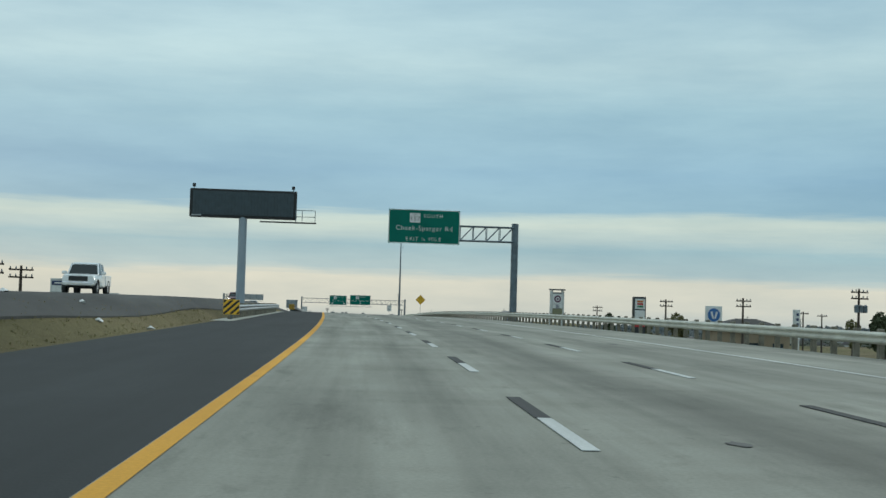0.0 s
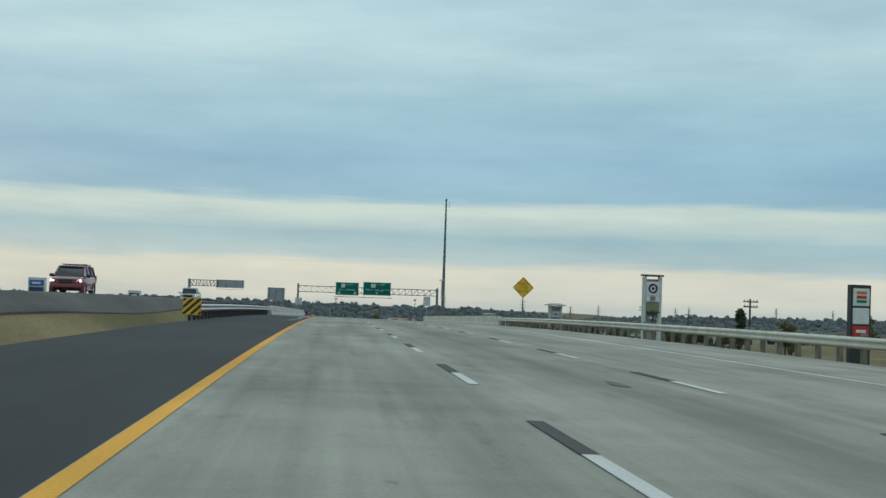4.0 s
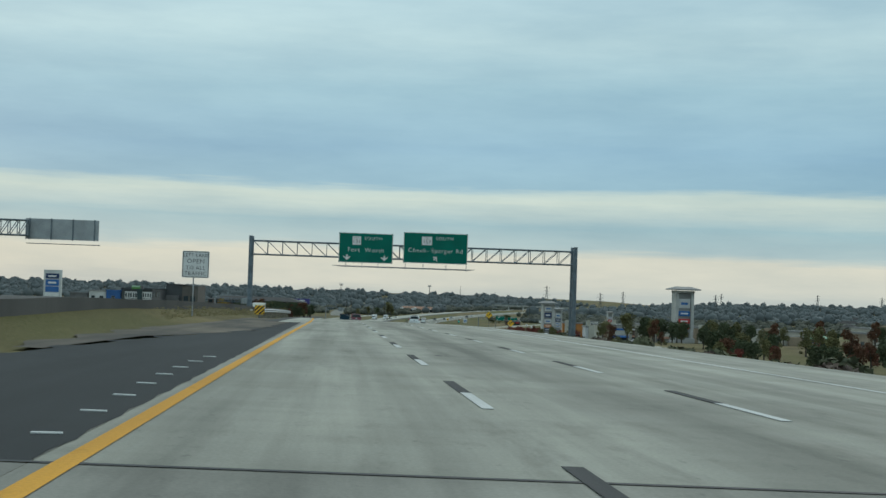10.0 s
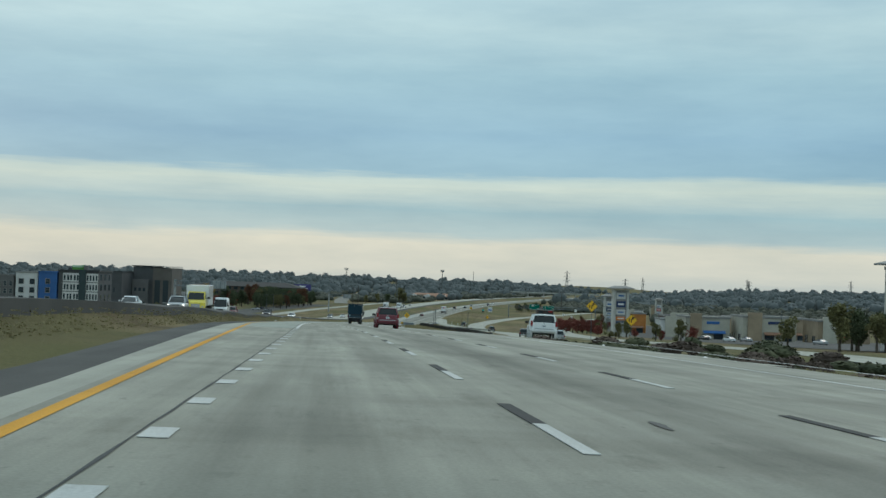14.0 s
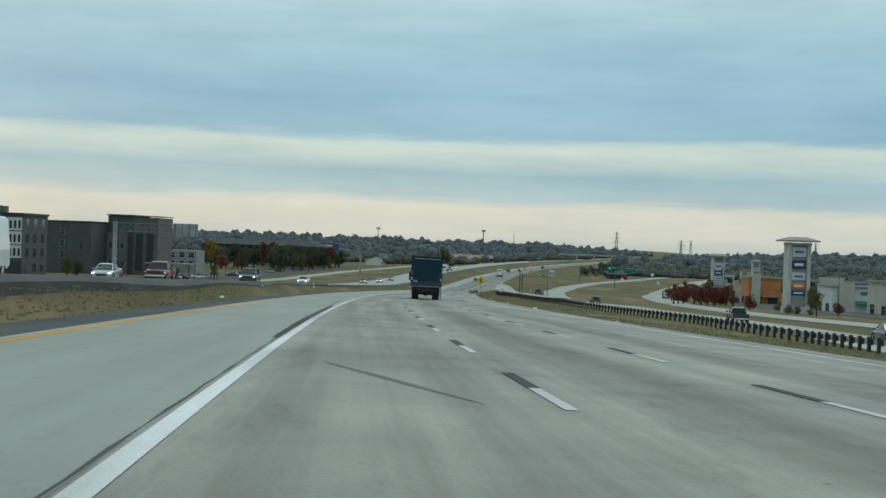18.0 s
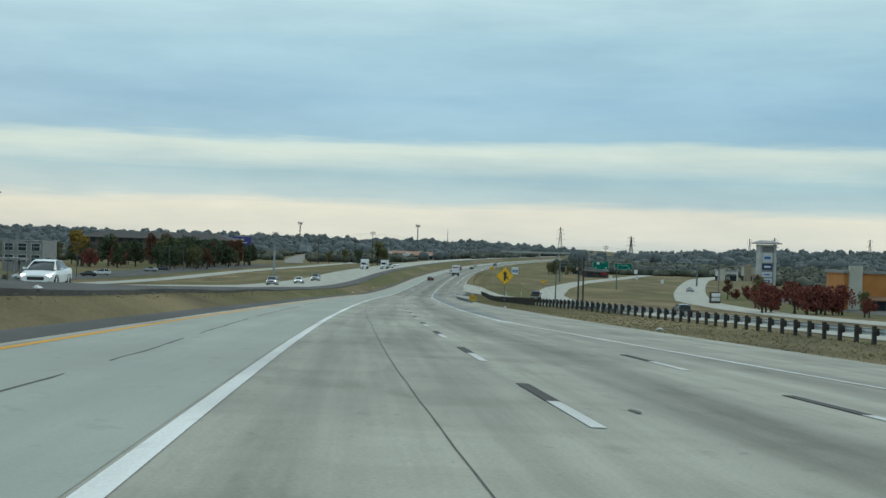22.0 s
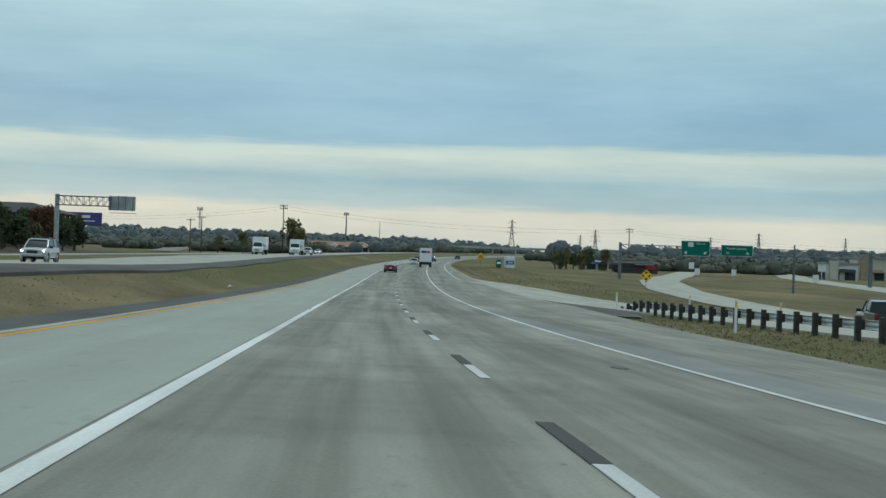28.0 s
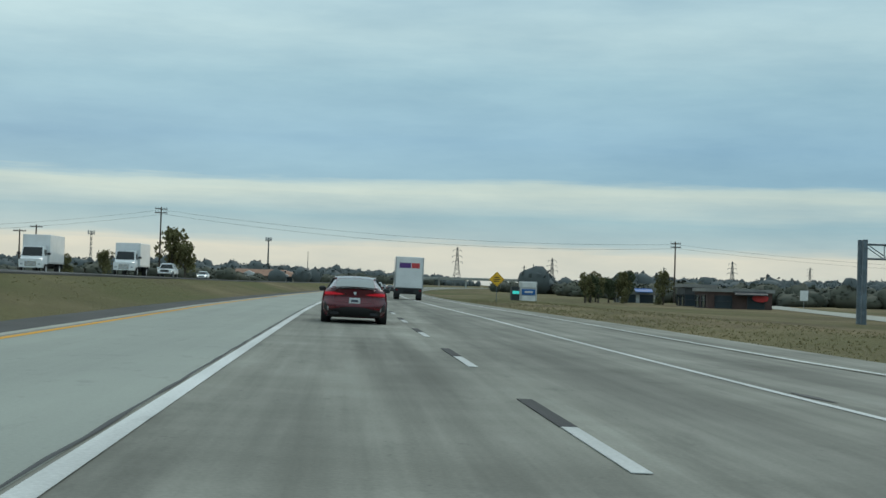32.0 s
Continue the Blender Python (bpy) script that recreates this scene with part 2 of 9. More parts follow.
def glass_mat(name, tint, rough=0.05):
    if name in MATS:
        return MATS[name]
    m = bpy.data.materials.new(name)
    m.use_nodes = True
    b = m.node_tree.nodes["Principled BSDF"]
    b.inputs["Base Color"].default_value = (*tint, 1)
    b.inputs["Roughness"].default_value = rough
    b.inputs["Specular IOR Level"].default_value = 0.4
    MATS[name] = m
    return m


def pavement(name, light, dark, streak=0.5, tracks=(), grain=1.0):
    """Poured or rolled paving, laid out along the road: u across and v along, in metres."""
    m = bpy.data.materials.new(name)
    m.use_nodes = True
    n, l = m.node_tree.nodes, m.node_tree.links
    b = n["Principled BSDF"]
    b.inputs["Roughness"].default_value = 0.85
    b.inputs["Specular IOR Level"].default_value = 0.25
    uv = n.new("ShaderNodeUVMap")
    uv.uv_map = "road"

    def noise_at(sx, sy, detail, rough=0.55, off=0.0):
        mp = n.new("ShaderNodeMapping")
        mp.inputs["Scale"].default_value = (sx, sy, 1)
        mp.inputs["Location"].default_value = (off, off * 1.7, 0)
        l.new(uv.outputs[0], mp.inputs[0])
        t = n.new("ShaderNodeTexNoise")
        t.inputs["Scale"].default_value = 1.0
        t.inputs["Detail"].default_value = detail
        t.inputs["Roughness"].default_value = rough
        l.new(mp.outputs[0], t.inputs["Vector"])
        return t.outputs["Fac"]

    def ramp_of(fac, lo, hi, c0, c1):
        r = n.new("ShaderNodeValToRGB")
        r.color_ramp.elements[0].position, r.color_ramp.elements[1].position = lo, hi
        r.color_ramp.elements[0].color, r.color_ramp.elements[1].color = (*c0, 1), (*c1, 1)
        l.new(fac, r.inputs[0])
        return r.outputs[0]

    def times(a, c, f):
        x = n.new("ShaderNodeMixRGB")
        x.blend_type = "MULTIPLY"
        x.inputs[0].default_value = f
        l.new(a, x.inputs[1])
        l.new(c, x.inputs[2])
        return x.outputs[0]

    col = ramp_of(noise_at(0.45, 0.09, 5), 0.32, 0.68, dark, light)
    # long smears along the lanes
    col = times(col, ramp_of(noise_at(1.6, 0.035, 4, 0.6, 3.1), 0.35, 0.62, (0.62, 0.62, 0.61), (1, 1, 1)), streak)
    # cross bands from the paving train
    col = times(col, ramp_of(noise_at(0.12, 0.55, 3, 0.5, 8.0), 0.4, 0.6, (0.86, 0.86, 0.86), (1, 1, 1)), 0.7 * streak)
    # small stains
    col = times(col, ramp_of(noise_at(2.2, 0.9, 5, 0.65, 5.0), 0.28, 0.42, (0.7, 0.7, 0.7), (1, 1, 1)), 0.6)
    # grain
    g = noise_at(26, 20, 3, 0.6, 1.0)
    col = times(col, ramp_of(g, 0.3, 0.7, (0.78, 0.78, 0.78), (1, 1, 1)), 0.6 * grain)
    if tracks:
        # oil blotches, dark specks and pale scuffs along the lanes
        col = times(col, ramp_of(noise_at(0.8, 0.13, 6, 0.7, 11.0), 0.55, 0.70, (1, 1, 1), (0.66, 0.66, 0.655)), 0.8)
        col = times(col, ramp_of(noise_at(0.16, 0.30, 5, 0.62, 17.0), 0.50, 0.66, (1, 1, 1), (0.80, 0.80, 0.79)), 0.75)
        col = times(col, ramp_of(noise_at(5.0, 2.2, 3, 0.6, 23.0), 0.66, 0.74, (1, 1, 1), (0.62, 0.62, 0.62)), 0.7)
        sp = n.new("ShaderNodeSeparateXYZ")
        l.new(uv.outputs[0], sp.inputs[0])
        for mid, half, depth in tracks:
            d = n.new("ShaderNodeMath")
            d.operation = "SUBTRACT"
            d.inputs[1].default_value = mid
            l.new(sp.outputs[0], d.inputs[0])
            wob = n.new("ShaderNodeMath")
            wob.operation = "MULTIPLY_ADD"
            wob.inputs[1].default_value, wob.inputs[2].default_value = 1.6, -0.8
            l.new(noise_at(0.0, 0.02, 2, 0.5, mid), wob.inputs[0])
            d2 = n.new("ShaderNodeMath")
            d2.operation = "ADD"
            l.new(d.outputs[0], d2.inputs[0])
            l.new(wob.outputs[0], d2.inputs[1])
            a = n.new("ShaderNodeMath")
            a.operation = "ABSOLUTE"
            l.new(d2.outputs[0], a.inputs[0])
            q = n.new("ShaderNodeMath")
            q.operation = "DIVIDE"
            q.inputs[1].default_value = half
            l.new(a.outputs[0], q.inputs[0])
            soft = n.new("ShaderNodeMath")
            soft.operation = "ADD"
            l.new(q.outputs[0], soft.inputs[0])
            sub = n.new("ShaderNodeMath")
            sub.operation = "SUBTRACT"
            sub.inputs[1].default_value = 0.5
            l.new(noise_at(0.9, 0.05, 4, 0.6, mid + 2), sub.inputs[0])
            l.new(sub.outputs[0], soft.inputs[1])
            k = 1 - depth
            col = times(col, ramp_of(soft.outputs[0], 0.0, 1.0, (k, k, k), (1, 1, 1)), 1.0)
    l.new(col, b.inputs["Base Color"])
    bp = n.new("ShaderNodeBump")
    bp.inputs["Strength"].default_value, bp.inputs["Distance"].default_value = 0.35, 0.01
    l.new(g, bp.inputs["Height"])
    l.new(bp.outputs[0], b.inputs["Normal"])
    MATS[name] = m
    return m


TRACKS = ((1.9, 1.35, 0.34), (-1.0, 0.75, 0.12), (-2.65, 0.85, 0.12), (5.4, 1.1, 0.2))
M_CONCA = pavement("older_lane_concrete", (0.38, 0.376, 0.32), (0.25, 0.248, 0.21), 0.65, TRACKS, 1.3)
M_CONCF = pavement("dark_banded_lane_concrete", (0.364, 0.361, 0.308), (0.224, 0.222, 0.188), 0.9, TRACKS, 1.3)
M_CONCB = pavement("pale_lane_concrete", (0.435, 0.429, 0.364), (0.297, 0.293, 0.25), 0.65, TRACKS, 1.3)
M_CONC2 = pavement("plain_concrete", (0.45, 0.448, 0.385), (0.33, 0.33, 0.285), 0.4)
M_CONC3 = pavement("worn_concrete", (0.29, 0.283, 0.25), (0.175, 0.171, 0.15), 0.6)
M_DECK = pavement("bridge_deck_concrete", (0.36, 0.353, 0.305), (0.22, 0.216, 0.188), 0.65, TRACKS, 1.3)
M_ASPH = pavement("shoulder_asphalt", (0.034, 0.038, 0.039), (0.020, 0.023, 0.024), 0.5)
M_ASPH2 = pavement("old_asphalt", (0.105, 0.103, 0.097), (0.052, 0.052, 0.05), 0.5)
M_CONCN = pavement("fresh_lane_concrete", (0.345, 0.368, 0.323), (0.295, 0.315, 0.28), 0.2, (), 0.7)
M_BAND = pavement("blue_grey_asphalt_band", (0.27, 0.285, 0.275), (0.18, 0.19, 0.187), 0.5)
M_DIRT = pavement("muddy_gravel", (0.185, 0.155, 0.115), (0.055, 0.050, 0.043), 0.7)
M_YELLOW = pavement("yellow_line_paint", (0.80, 0.405, 0.05), (0.62, 0.30, 0.035), 0.35, (), 1.2)
M_WHITE = pavement("white_line_paint", (0.88, 0.89, 0.87), (0.58, 0.59, 0.57), 0.5, (), 1.4)
M_BLACKP = pavement("black_contrast_paint", (0.032, 0.033, 0.034), (0.075, 0.075, 0.075), 0.4, (), 1.0)
M_SEAM = material("joint_sealant", (0.03, 0.03, 0.03), 0.7)
M_GALV = material("galvanised_steel", (0.42, 0.44, 0.45), 0.42, 0.75, 0.14, 2.5, 30, 0.03)
M_GALVD = material("weathered_galvanised_steel", (0.17, 0.215, 0.25), 0.5, 0.4, 0.18, 1.5, 20, 0.03)
# galvanised rail catching the light, its brightness set in the base colour
M_GALV_LIT = material("bright_zinc_rail", (0.60, 0.64, 0.65), 0.45, 0.25, 0.12, 1.2, 25, 0.03)
M_RAIL = material("cream_rail_steel", (0.62, 0.60, 0.51), 0.5, 0.15, 0.12, 1.2, 25, 0.03)
M_POSTT = material("weathered_tan_post", (0.27, 0.245, 0.19), 0.85, 0, 0.2, 4, 40, 0.12)
M_POST = material("dark_timber_post", (0.055, 0.05, 0.045), 0.85, 0, 0.25, 6, 60, 0.2)
M_PARA = material("pale_parapet_concrete", (0.46, 0.47, 0.44), 0.85, 0, 0.16, 0.8, 14, 0.1, (0.28, 0.29, 0.27))
M_PARAC = material("cream_parapet_concrete", (0.62, 0.60, 0.49), 0.85, 0, 0.16, 0.7, 14, 0.1, (0.40, 0.38, 0.30))
M_GREEN = material("green_sign_sheet", (0.001, 0.155, 0.115), 0.6, 0, 0.08, 0.6, 12, 0.0, spec=0.15)
M_SIGNW = material("white_sign_sheet", (0.74, 0.75, 0.74), 0.45, 0, 0.07, 1.5, 20, 0.0)
M_SIGNY = material("yellow_sign_sheet", (0.93, 0.52, 0.025), 0.5, 0, 0.08, 1.5, 20, 0.0)
M_SIGNK = material("black_sign_print", (0.015, 0.015, 0.016), 0.5, 0, 0.1)
M_ALU = material("bare_aluminium_sheet", (0.40, 0.43, 0.45), 0.45, 0.6, 0.14, 0.7, 18, 0.02)


def ground_mat():
    m = bpy.data.materials.new("dry_verge_grass")
    m.use_nodes = True
    n, l = m.node_tree.nodes, m.node_tree.links
    b = n["Principled BSDF"]
    b.inputs["Roughness"].default_value, b.inputs["Specular IOR Level"].default_value = 0.95, 0.1
    tc = n.new("ShaderNodeTexCoord")

    def tone(scale, detail, lo, hi, c0, c1, sc=(1, 1, 1)):
        mp = n.new("ShaderNodeMapping")
        mp.inputs["Scale"].default_value = sc
        l.new(tc.outputs["Object"], mp.inputs[0])
        t = n.new("ShaderNodeTexNoise")
        t.inputs["Scale"].default_value, t.inputs["Detail"].default_value, t.inputs["Roughness"].default_value = scale, detail, 0.6
        l.new(mp.outputs[0], t.inputs["Vector"])
        r = n.new("ShaderNodeValToRGB")
        r.color_ramp.elements[0].position, r.color_ramp.elements[1].position = lo, hi
        r.color_ramp.elements[0].color, r.color_ramp.elements[1].color = (*c0, 1), (*c1, 1)
        l.new(t.outputs["Fac"], r.inputs[0])
        return r.outputs[0], t.outputs["Fac"]

    a, _ = tone(0.11, 6, 0.36, 0.66, (0.118, 0.094, 0.058), (0.275, 0.22, 0.13), (1, 0.45, 1))
    mx = n.new("ShaderNodeMixRGB")
    mx.blend_type = "MIX"
    _, f = tone(0.035, 5, 0, 1, (0, 0, 0), (1, 1, 1), (1, 0.4, 1))
    fr = n.new("ShaderNodeValToRGB")
    fr.color_ramp.elements[0].position, fr.color_ramp.elements[1].position = 0.42, 0.62
    l.new(f, fr.inputs[0])
    l.new(fr.outputs[0], mx.inputs[0])
    l.new(a, mx.inputs[1])
    mx.inputs[2].default_value = (0.125, 0.125, 0.056, 1)
    g, gf = tone(9.0, 5, 0.3, 0.7, (0.55, 0.55, 0.5), (1.1, 1.08, 1.0))
    m2 = n.new("ShaderNodeMixRGB")
    m2.blend_type = "MULTIPLY"
    m2.inputs[0].default_value = 0.9
    l.new(mx.outputs[0], m2.inputs[1])
    l.new(g, m2.inputs[2])
    l.new(m2.outputs[0], b.inputs["Base Color"])
    bp = n.new("ShaderNodeBump")
    bp.inputs["Strength"].default_value, bp.inputs["Distance"].default_value = 0.8, 0.08
    l.new(gf, bp.inputs["Height"])
    l.new(bp.outputs[0], b.inputs["Normal"])
    return m


M_GROUND = ground_mat()


# ================= mesh helpers =================
class Geo:
    """Collects vertices and faces for one part."""

    def __init__(self):
        self.v, self.f, self.uv = [], [], None

    def add(self, verts, faces):
        k = len(self.v)
        self.v += [tuple(p) for p in verts]
        self.f += [tuple(i + k for i in f) for f in faces]
        return self

    def box(self, c, size, bevel=0.0, m=None):
        x, y, z = (a / 2 for a in size)
        if bevel <= 0:
            vs = [(sx * x, sy * y, sz * z) for sz in (-1, 1) for sy in (-1, 1) for sx in (-1, 1)]
            fs = [(0, 2, 3, 1), (4, 5, 7, 6), (0, 1, 5, 4), (2, 6, 7, 3), (0, 4, 6, 2), (1, 3, 7, 5)]
        else:
            e = min(bevel, x * 0.9, y * 0.9, z * 0.9)
            ring = [(-x + e, -y), (x - e, -y), (x, -y + e), (x, y - e), (x - e, y), (-x + e, y), (-x, y - e), (-x, -y + e)]
            vs, fs = [], []
            for zz, k in ((-z, 1), (-z + e, 0), (z - e, 0), (z, 1)):
                for px, py in ring:
                    f = 1 - k * e / max(x, y)
                    vs.append((px * (1 - k * e / x), py * (1 - k * e / y), zz))
            for r in range(3):
                for i in range(8):
                    j = (i + 1) % 8
                    fs.append((r * 8 + i, r * 8 + j, r * 8 + 8 + j, r * 8 + 8 + i))
            fs += [tuple(range(7, -1, -1)), tuple(range(24, 32))]
        pts = [Vector(p) for p in vs]
        if m is not None:
            pts = [m @ p for p in pts]
        return self.add([(p[0] + c[0], p[1] + c[1], p[2] + c[2]) for p in pts], fs)

    def tube(self, a, b, r0, r1=None, n=8, caps=True):
        a, b = Vector(a), Vector(b)
        r1 = r0 if r1 is None else r1
        d = (b - a).normalized()
        u = d.orthogonal().normalized()
        w = d.cross(u)
        vs = []
        for p, r in ((a, r0), (b, r1)):
            for i in range(n):
                t = 2 * math.pi * i / n
                vs.append(p + (u * math.cos(t) + w * math.sin(t)) * r)
        fs = [(i, (i + 1) % n, n + (i + 1) % n, n + i) for i in range(n)]
        if caps:
            fs += [tuple(range(n - 1, -1, -1)), tuple(range(n, 2 * n))]
        return self.add(vs, fs)

    def lathe(self, prof, n=20, axis="x", c=(0, 0, 0)):
        """prof: (along the axis, radius)."""
        vs, fs = [], []
        for a, r in prof:
            for i in range(n):
                t = 2 * math.pi * i / n
                q = (a, r * math.cos(t), r * math.sin(t))
                if axis == "z":
                    q = (q[1], q[2], q[0])
                elif axis == "y":
                    q = (q[1], q[0], q[2])
                vs.append((q[0] + c[0], q[1] + c[1], q[2] + c[2]))
        for k in range(len(prof) - 1):
            for i in range(n):
                j = (i + 1) % n
                fs.append((k * n + i, k * n + j, k * n + n + j, k * n + n + i))
        return self.add(vs, fs)

    def prism(self, poly, depth, plane="xz", off=0.0):
        """A flat outline given depth. plane names its two axes; off shifts it along the third."""
        n = len(poly)
        vs = []
        for d in (off, off + depth):
            for a, b in poly:
                vs.append({"xz": (a, d, b), "yz": (d, a, b), "xy": (a, b, d)}[plane])
        fs = [tuple(range(n)), tuple(range(2 * n - 1, n - 1, -1))]
        fs += [(i, i + n, (i + 1) % n + n, (i + 1) % n) for i in range(n)]
        return self.add(vs, fs)

    def loft(self, rings, close=True, caps=True):
        n = len(rings[0])
        vs = [p for r in rings for p in r]
        fs = []
        m = n if close else n - 1
        for k in range(len(rings) - 1):
            for i in range(m):
                j = (i + 1) % n
                fs.append((k * n + i, k * n + j, k * n + n + j, k * n + n + i))
        if caps and close:
            fs += [tuple(range(n - 1, -1, -1)), tuple(range(len(vs) - n, len(vs)))]
        return self.add(vs, fs)

    def data(self, name, mat, smooth=False, fix=True):
        me = bpy.data.meshes.new(name)
        me.from_pydata(self.v, [], self.f)
        if fix and len(self.f) < 20000:
            bm = bmesh.new()
            bm.from_mesh(me)
            bmesh.ops.recalc_face_normals(bm, faces=bm.faces)
            bm.to_mesh(me)
            bm.free()
        if smooth:
            me.shade_smooth()
            me.set_sharp_from_angle(angle=radians(38))
        if mat:
            me.materials.append(mat)
        return me


def part(name, geo, mat, parent=None, label="", smooth=False, m=None):
    """Links one mesh under a thing or a part."""
    me = geo if isinstance(geo, bpy.types.Mesh) else geo.data(name, mat, smooth)
    ob = new(name, me)
    if parent is not None:
        ob.parent = parent
    if m is not None:
        ob.matrix_basis = m
    if label:
        tagged(ob, label)
    return ob


def thing(name, m, label, category, group="", kind=""):
    ob = new(name)
    ob.empty_display_size = 0.3
    ob.matrix_basis = m
    return tagged(ob, label, category, group, kind)


def ribbon(name, mat, s0, s1, left, right, z=deck, dz=0.0, step=4.0, cols=1, label="", category="road", kind="structure", parent=None, thick=0.0):
    """A strip along the road between two lateral lines, mapped in metres."""
    n = max(1, int(math.ceil((s1 - s0) / step)))
    vs, uvs, fs = [], [], []
    for i in range(n + 1):
        s = s0 + (s1 - s0) * i / n
        a, b = (left(s) if callable(left) else left), (right(s) if callable(right) else right)
        for j in range(cols + 1):
            lat = a + (b - a) * j / cols
            x, y = xy(s, lat)
            vs.append((x * U, y * U, (z(s, lat) + dz) * U))
            uvs.append((lat, s))
    w = cols + 1
    for i in range(n):
        for j in range(cols):
            k = i * w + j
            fs.append((k, k + 1, k + 1 + w, k + w))
    if thick:
        k0 = len(vs)
        vs += [(p[0], p[1], p[2] - thick) for p in vs]
        uvs += list(uvs)
        for i in range(n):
            k = i * w
            fs.append((k, k + w, k + w + k0, k + k0))
            k = i * w + cols
            fs.append((k + w, k, k + k0, k + w + k0))
        for i in (0, n):
            for j in range(cols):
                k = i * w + j
                fs.append((k, k + k0, k + 1 + k0, k + 1) if i == 0 else (k, k + 1, k + 1 + k0, k + k0))
    me = bpy.data.meshes.new(name)
    me.from_pydata(vs, [], fs)
    lay = me.uv_layers.new(name="road")
    idx = np.empty(len(me.loops), dtype=np.int32)
    me.loops.foreach_get("vertex_index", idx)
    lay.data.foreach_set("uv", np.array(uvs, dtype=np.float32)[idx].ravel())
    me.materials.append(mat)
    ob = new(name, me)
    if parent is not None:
        ob.parent = parent
    elif label:
        tagged(ob, label, category, "", kind)
    return ob


def gz(s, lat):
    return zr(s) + ground_dz(s, lat)


# ================= ground and roads =================
def build_ground():
    lats = sorted(set([-1800, -1200, -800, -550, -380, -260, -190, -145, -110, -85, -70, -60] + [-52 + 2 * i for i in range(57)] + [66, 72, 80, 90, 104, 120, 145, 180, 240, 320, 450, 650, 950, 1300, 1800]))
    ss = [-1500 + 160 * i for i in range(7)] + [-400 + 40 * i for i in range(9)] + [-40 + 8 * i for i in range(1, 200)]
    ss += [ss[-1] + 25 * i for i in range(1, 40)]
    ss += [ss[-1] + 120 * i for i in range(1, 22)]
    vs, fs = [], []
    w = len(lats)
    for s in ss:
        for la in lats:
            p = G(s, la)
            vs.append(tuple(p))
    for i in range(len(ss) - 1):
        for j in range(w - 1):
            k = i * w + j
            fs.append((k, k + 1, k + 1 + w, k + w))
    me = bpy.data.meshes.new("ground")
    me.from_pydata(vs, [], fs)
    me.shade_smooth()
    me.materials.append(M_GROUND)
    tagged(new("ground", me), "dry tan and olive verge grass over rolling ground", "ground", "", "structure")


build_ground()


def yellow_lat(s):
    return lin(s, (-400, -3.25), (0, -3.3), (45, -3.45), (80, -3.57), (120, -3.64), (455, -3.66), (485, -3.93), (502, -4.15), (525, -4.88), (567, -6.0), (620, -7.4), (650, -7.68), (5600, -7.68))


def edge_lat(s):
    """The white line on the right side of the through lanes."""
    return lin(s, (-400, 7.35), (120, 7.9), (300, 8.1), (480, 8.6), (640, 8.9), (740, 9.2), (840, 6.6), (896, 4.1), (930, 3.92), (1100, 3.88), (1265, 3.82), (2400, 3.82))


def pave_right(s):
    return lin(s, (-400, 10.8), (270, 12.6), (370, 12.4), (480, 11.5), (720, 10.2), (800, 10.2), (944, 10.0), (964, 9.4), (1106, 8.8), (1125, 9.6), (1165, 11.3), (1200, 10.4), (1400, 9.2), (2400, 9.2))


ribbon("road", M_CONCA, -300, 262, lambda s: yellow_lat(s) - 0.11, pave_right, cols=8, label="grey concrete motorway with dark wheel smears and stains", category="road")
ribbon("road_bridge", M_DECK, 262, 371.6, lambda s: yellow_lat(s) - 0.25, pave_right, cols=8, label="grey concrete bridge deck with dark wheel smears", category="road")
ribbon("road_middle", M_CONCB, 371.6, 1084, lambda s: yellow_lat(s) - 0.25, pave_right, cols=8, label="pale worn concrete motorway with streaks and stains", category="road")
ribbon("road_far", M_CONCF, 1084, 2600, lambda s: yellow_lat(s) - 0.25, pave_right, cols=8, label="darker grey concrete motorway with cross bands", category="road")
ribbon("road_added_lane", M_CONCN, 592, 2500, lambda s: yellow_lat(s) + 0.09, -3.80, cols=3, dz=0.004, label="smooth clean pale concrete of the added inner lane", category="road")
ribbon("outer_band", M_BAND, 896, 1150, lambda s: edge_lat(s) + 0.08, lambda s: edge_lat(s) + lin(s, (896, 0.3), (915, 1.25), (1100, 1.3), (1150, 0.5)) + 0.05 * math.sin(s * 0.8), cols=2, step=2, dz=0.004, label="blue-grey asphalt band outside the edge line", category="shoulder")
# inner shoulders by stretch
ribbon("shoulder_asphalt", M_ASPH, -300, 262, -8.2, lambda s: yellow_lat(s) - 0.11, cols=2, label="black asphalt inner shoulder with rough edges", category="shoulder")
ribbon("shoulder_bridge", M_CONC3, 262, 371.5, -7.6, -3.91, cols=2, label="worn stained concrete bridge shoulder", category="shoulder")
ribbon("shoulder_asphalt_far", M_ASPH, 371.6, 451.9, lambda s: lin(s, (371.6, -8.3), (388, -8.0), (397, -7.4), (405, -6.9), (412, -6.0), (419, -5.3), (430, -5.0), (452, -4.8)) + 0.2 * math.sin(s * 1.1) + 0.14 * math.sin(s * 2.3) + 0.1 * math.sin(s * 4.1), lambda s: lin(s, (371.6, -3.91), (395, -3.91), (420, -4.02), (452, -4.15)) + 0.03 * math.sin(s * 2.9), cols=3, step=0.8, dz=0.004, label="black asphalt inner shoulder past the bridge, ragged at its edge", category="shoulder")
ribbon("shoulder_edge_strip", M_CONC3, 371.6, 452, -4.3, -3.91, cols=1, dz=0.0, label="worn pale concrete edge beside the yellow line", category="shoulder")
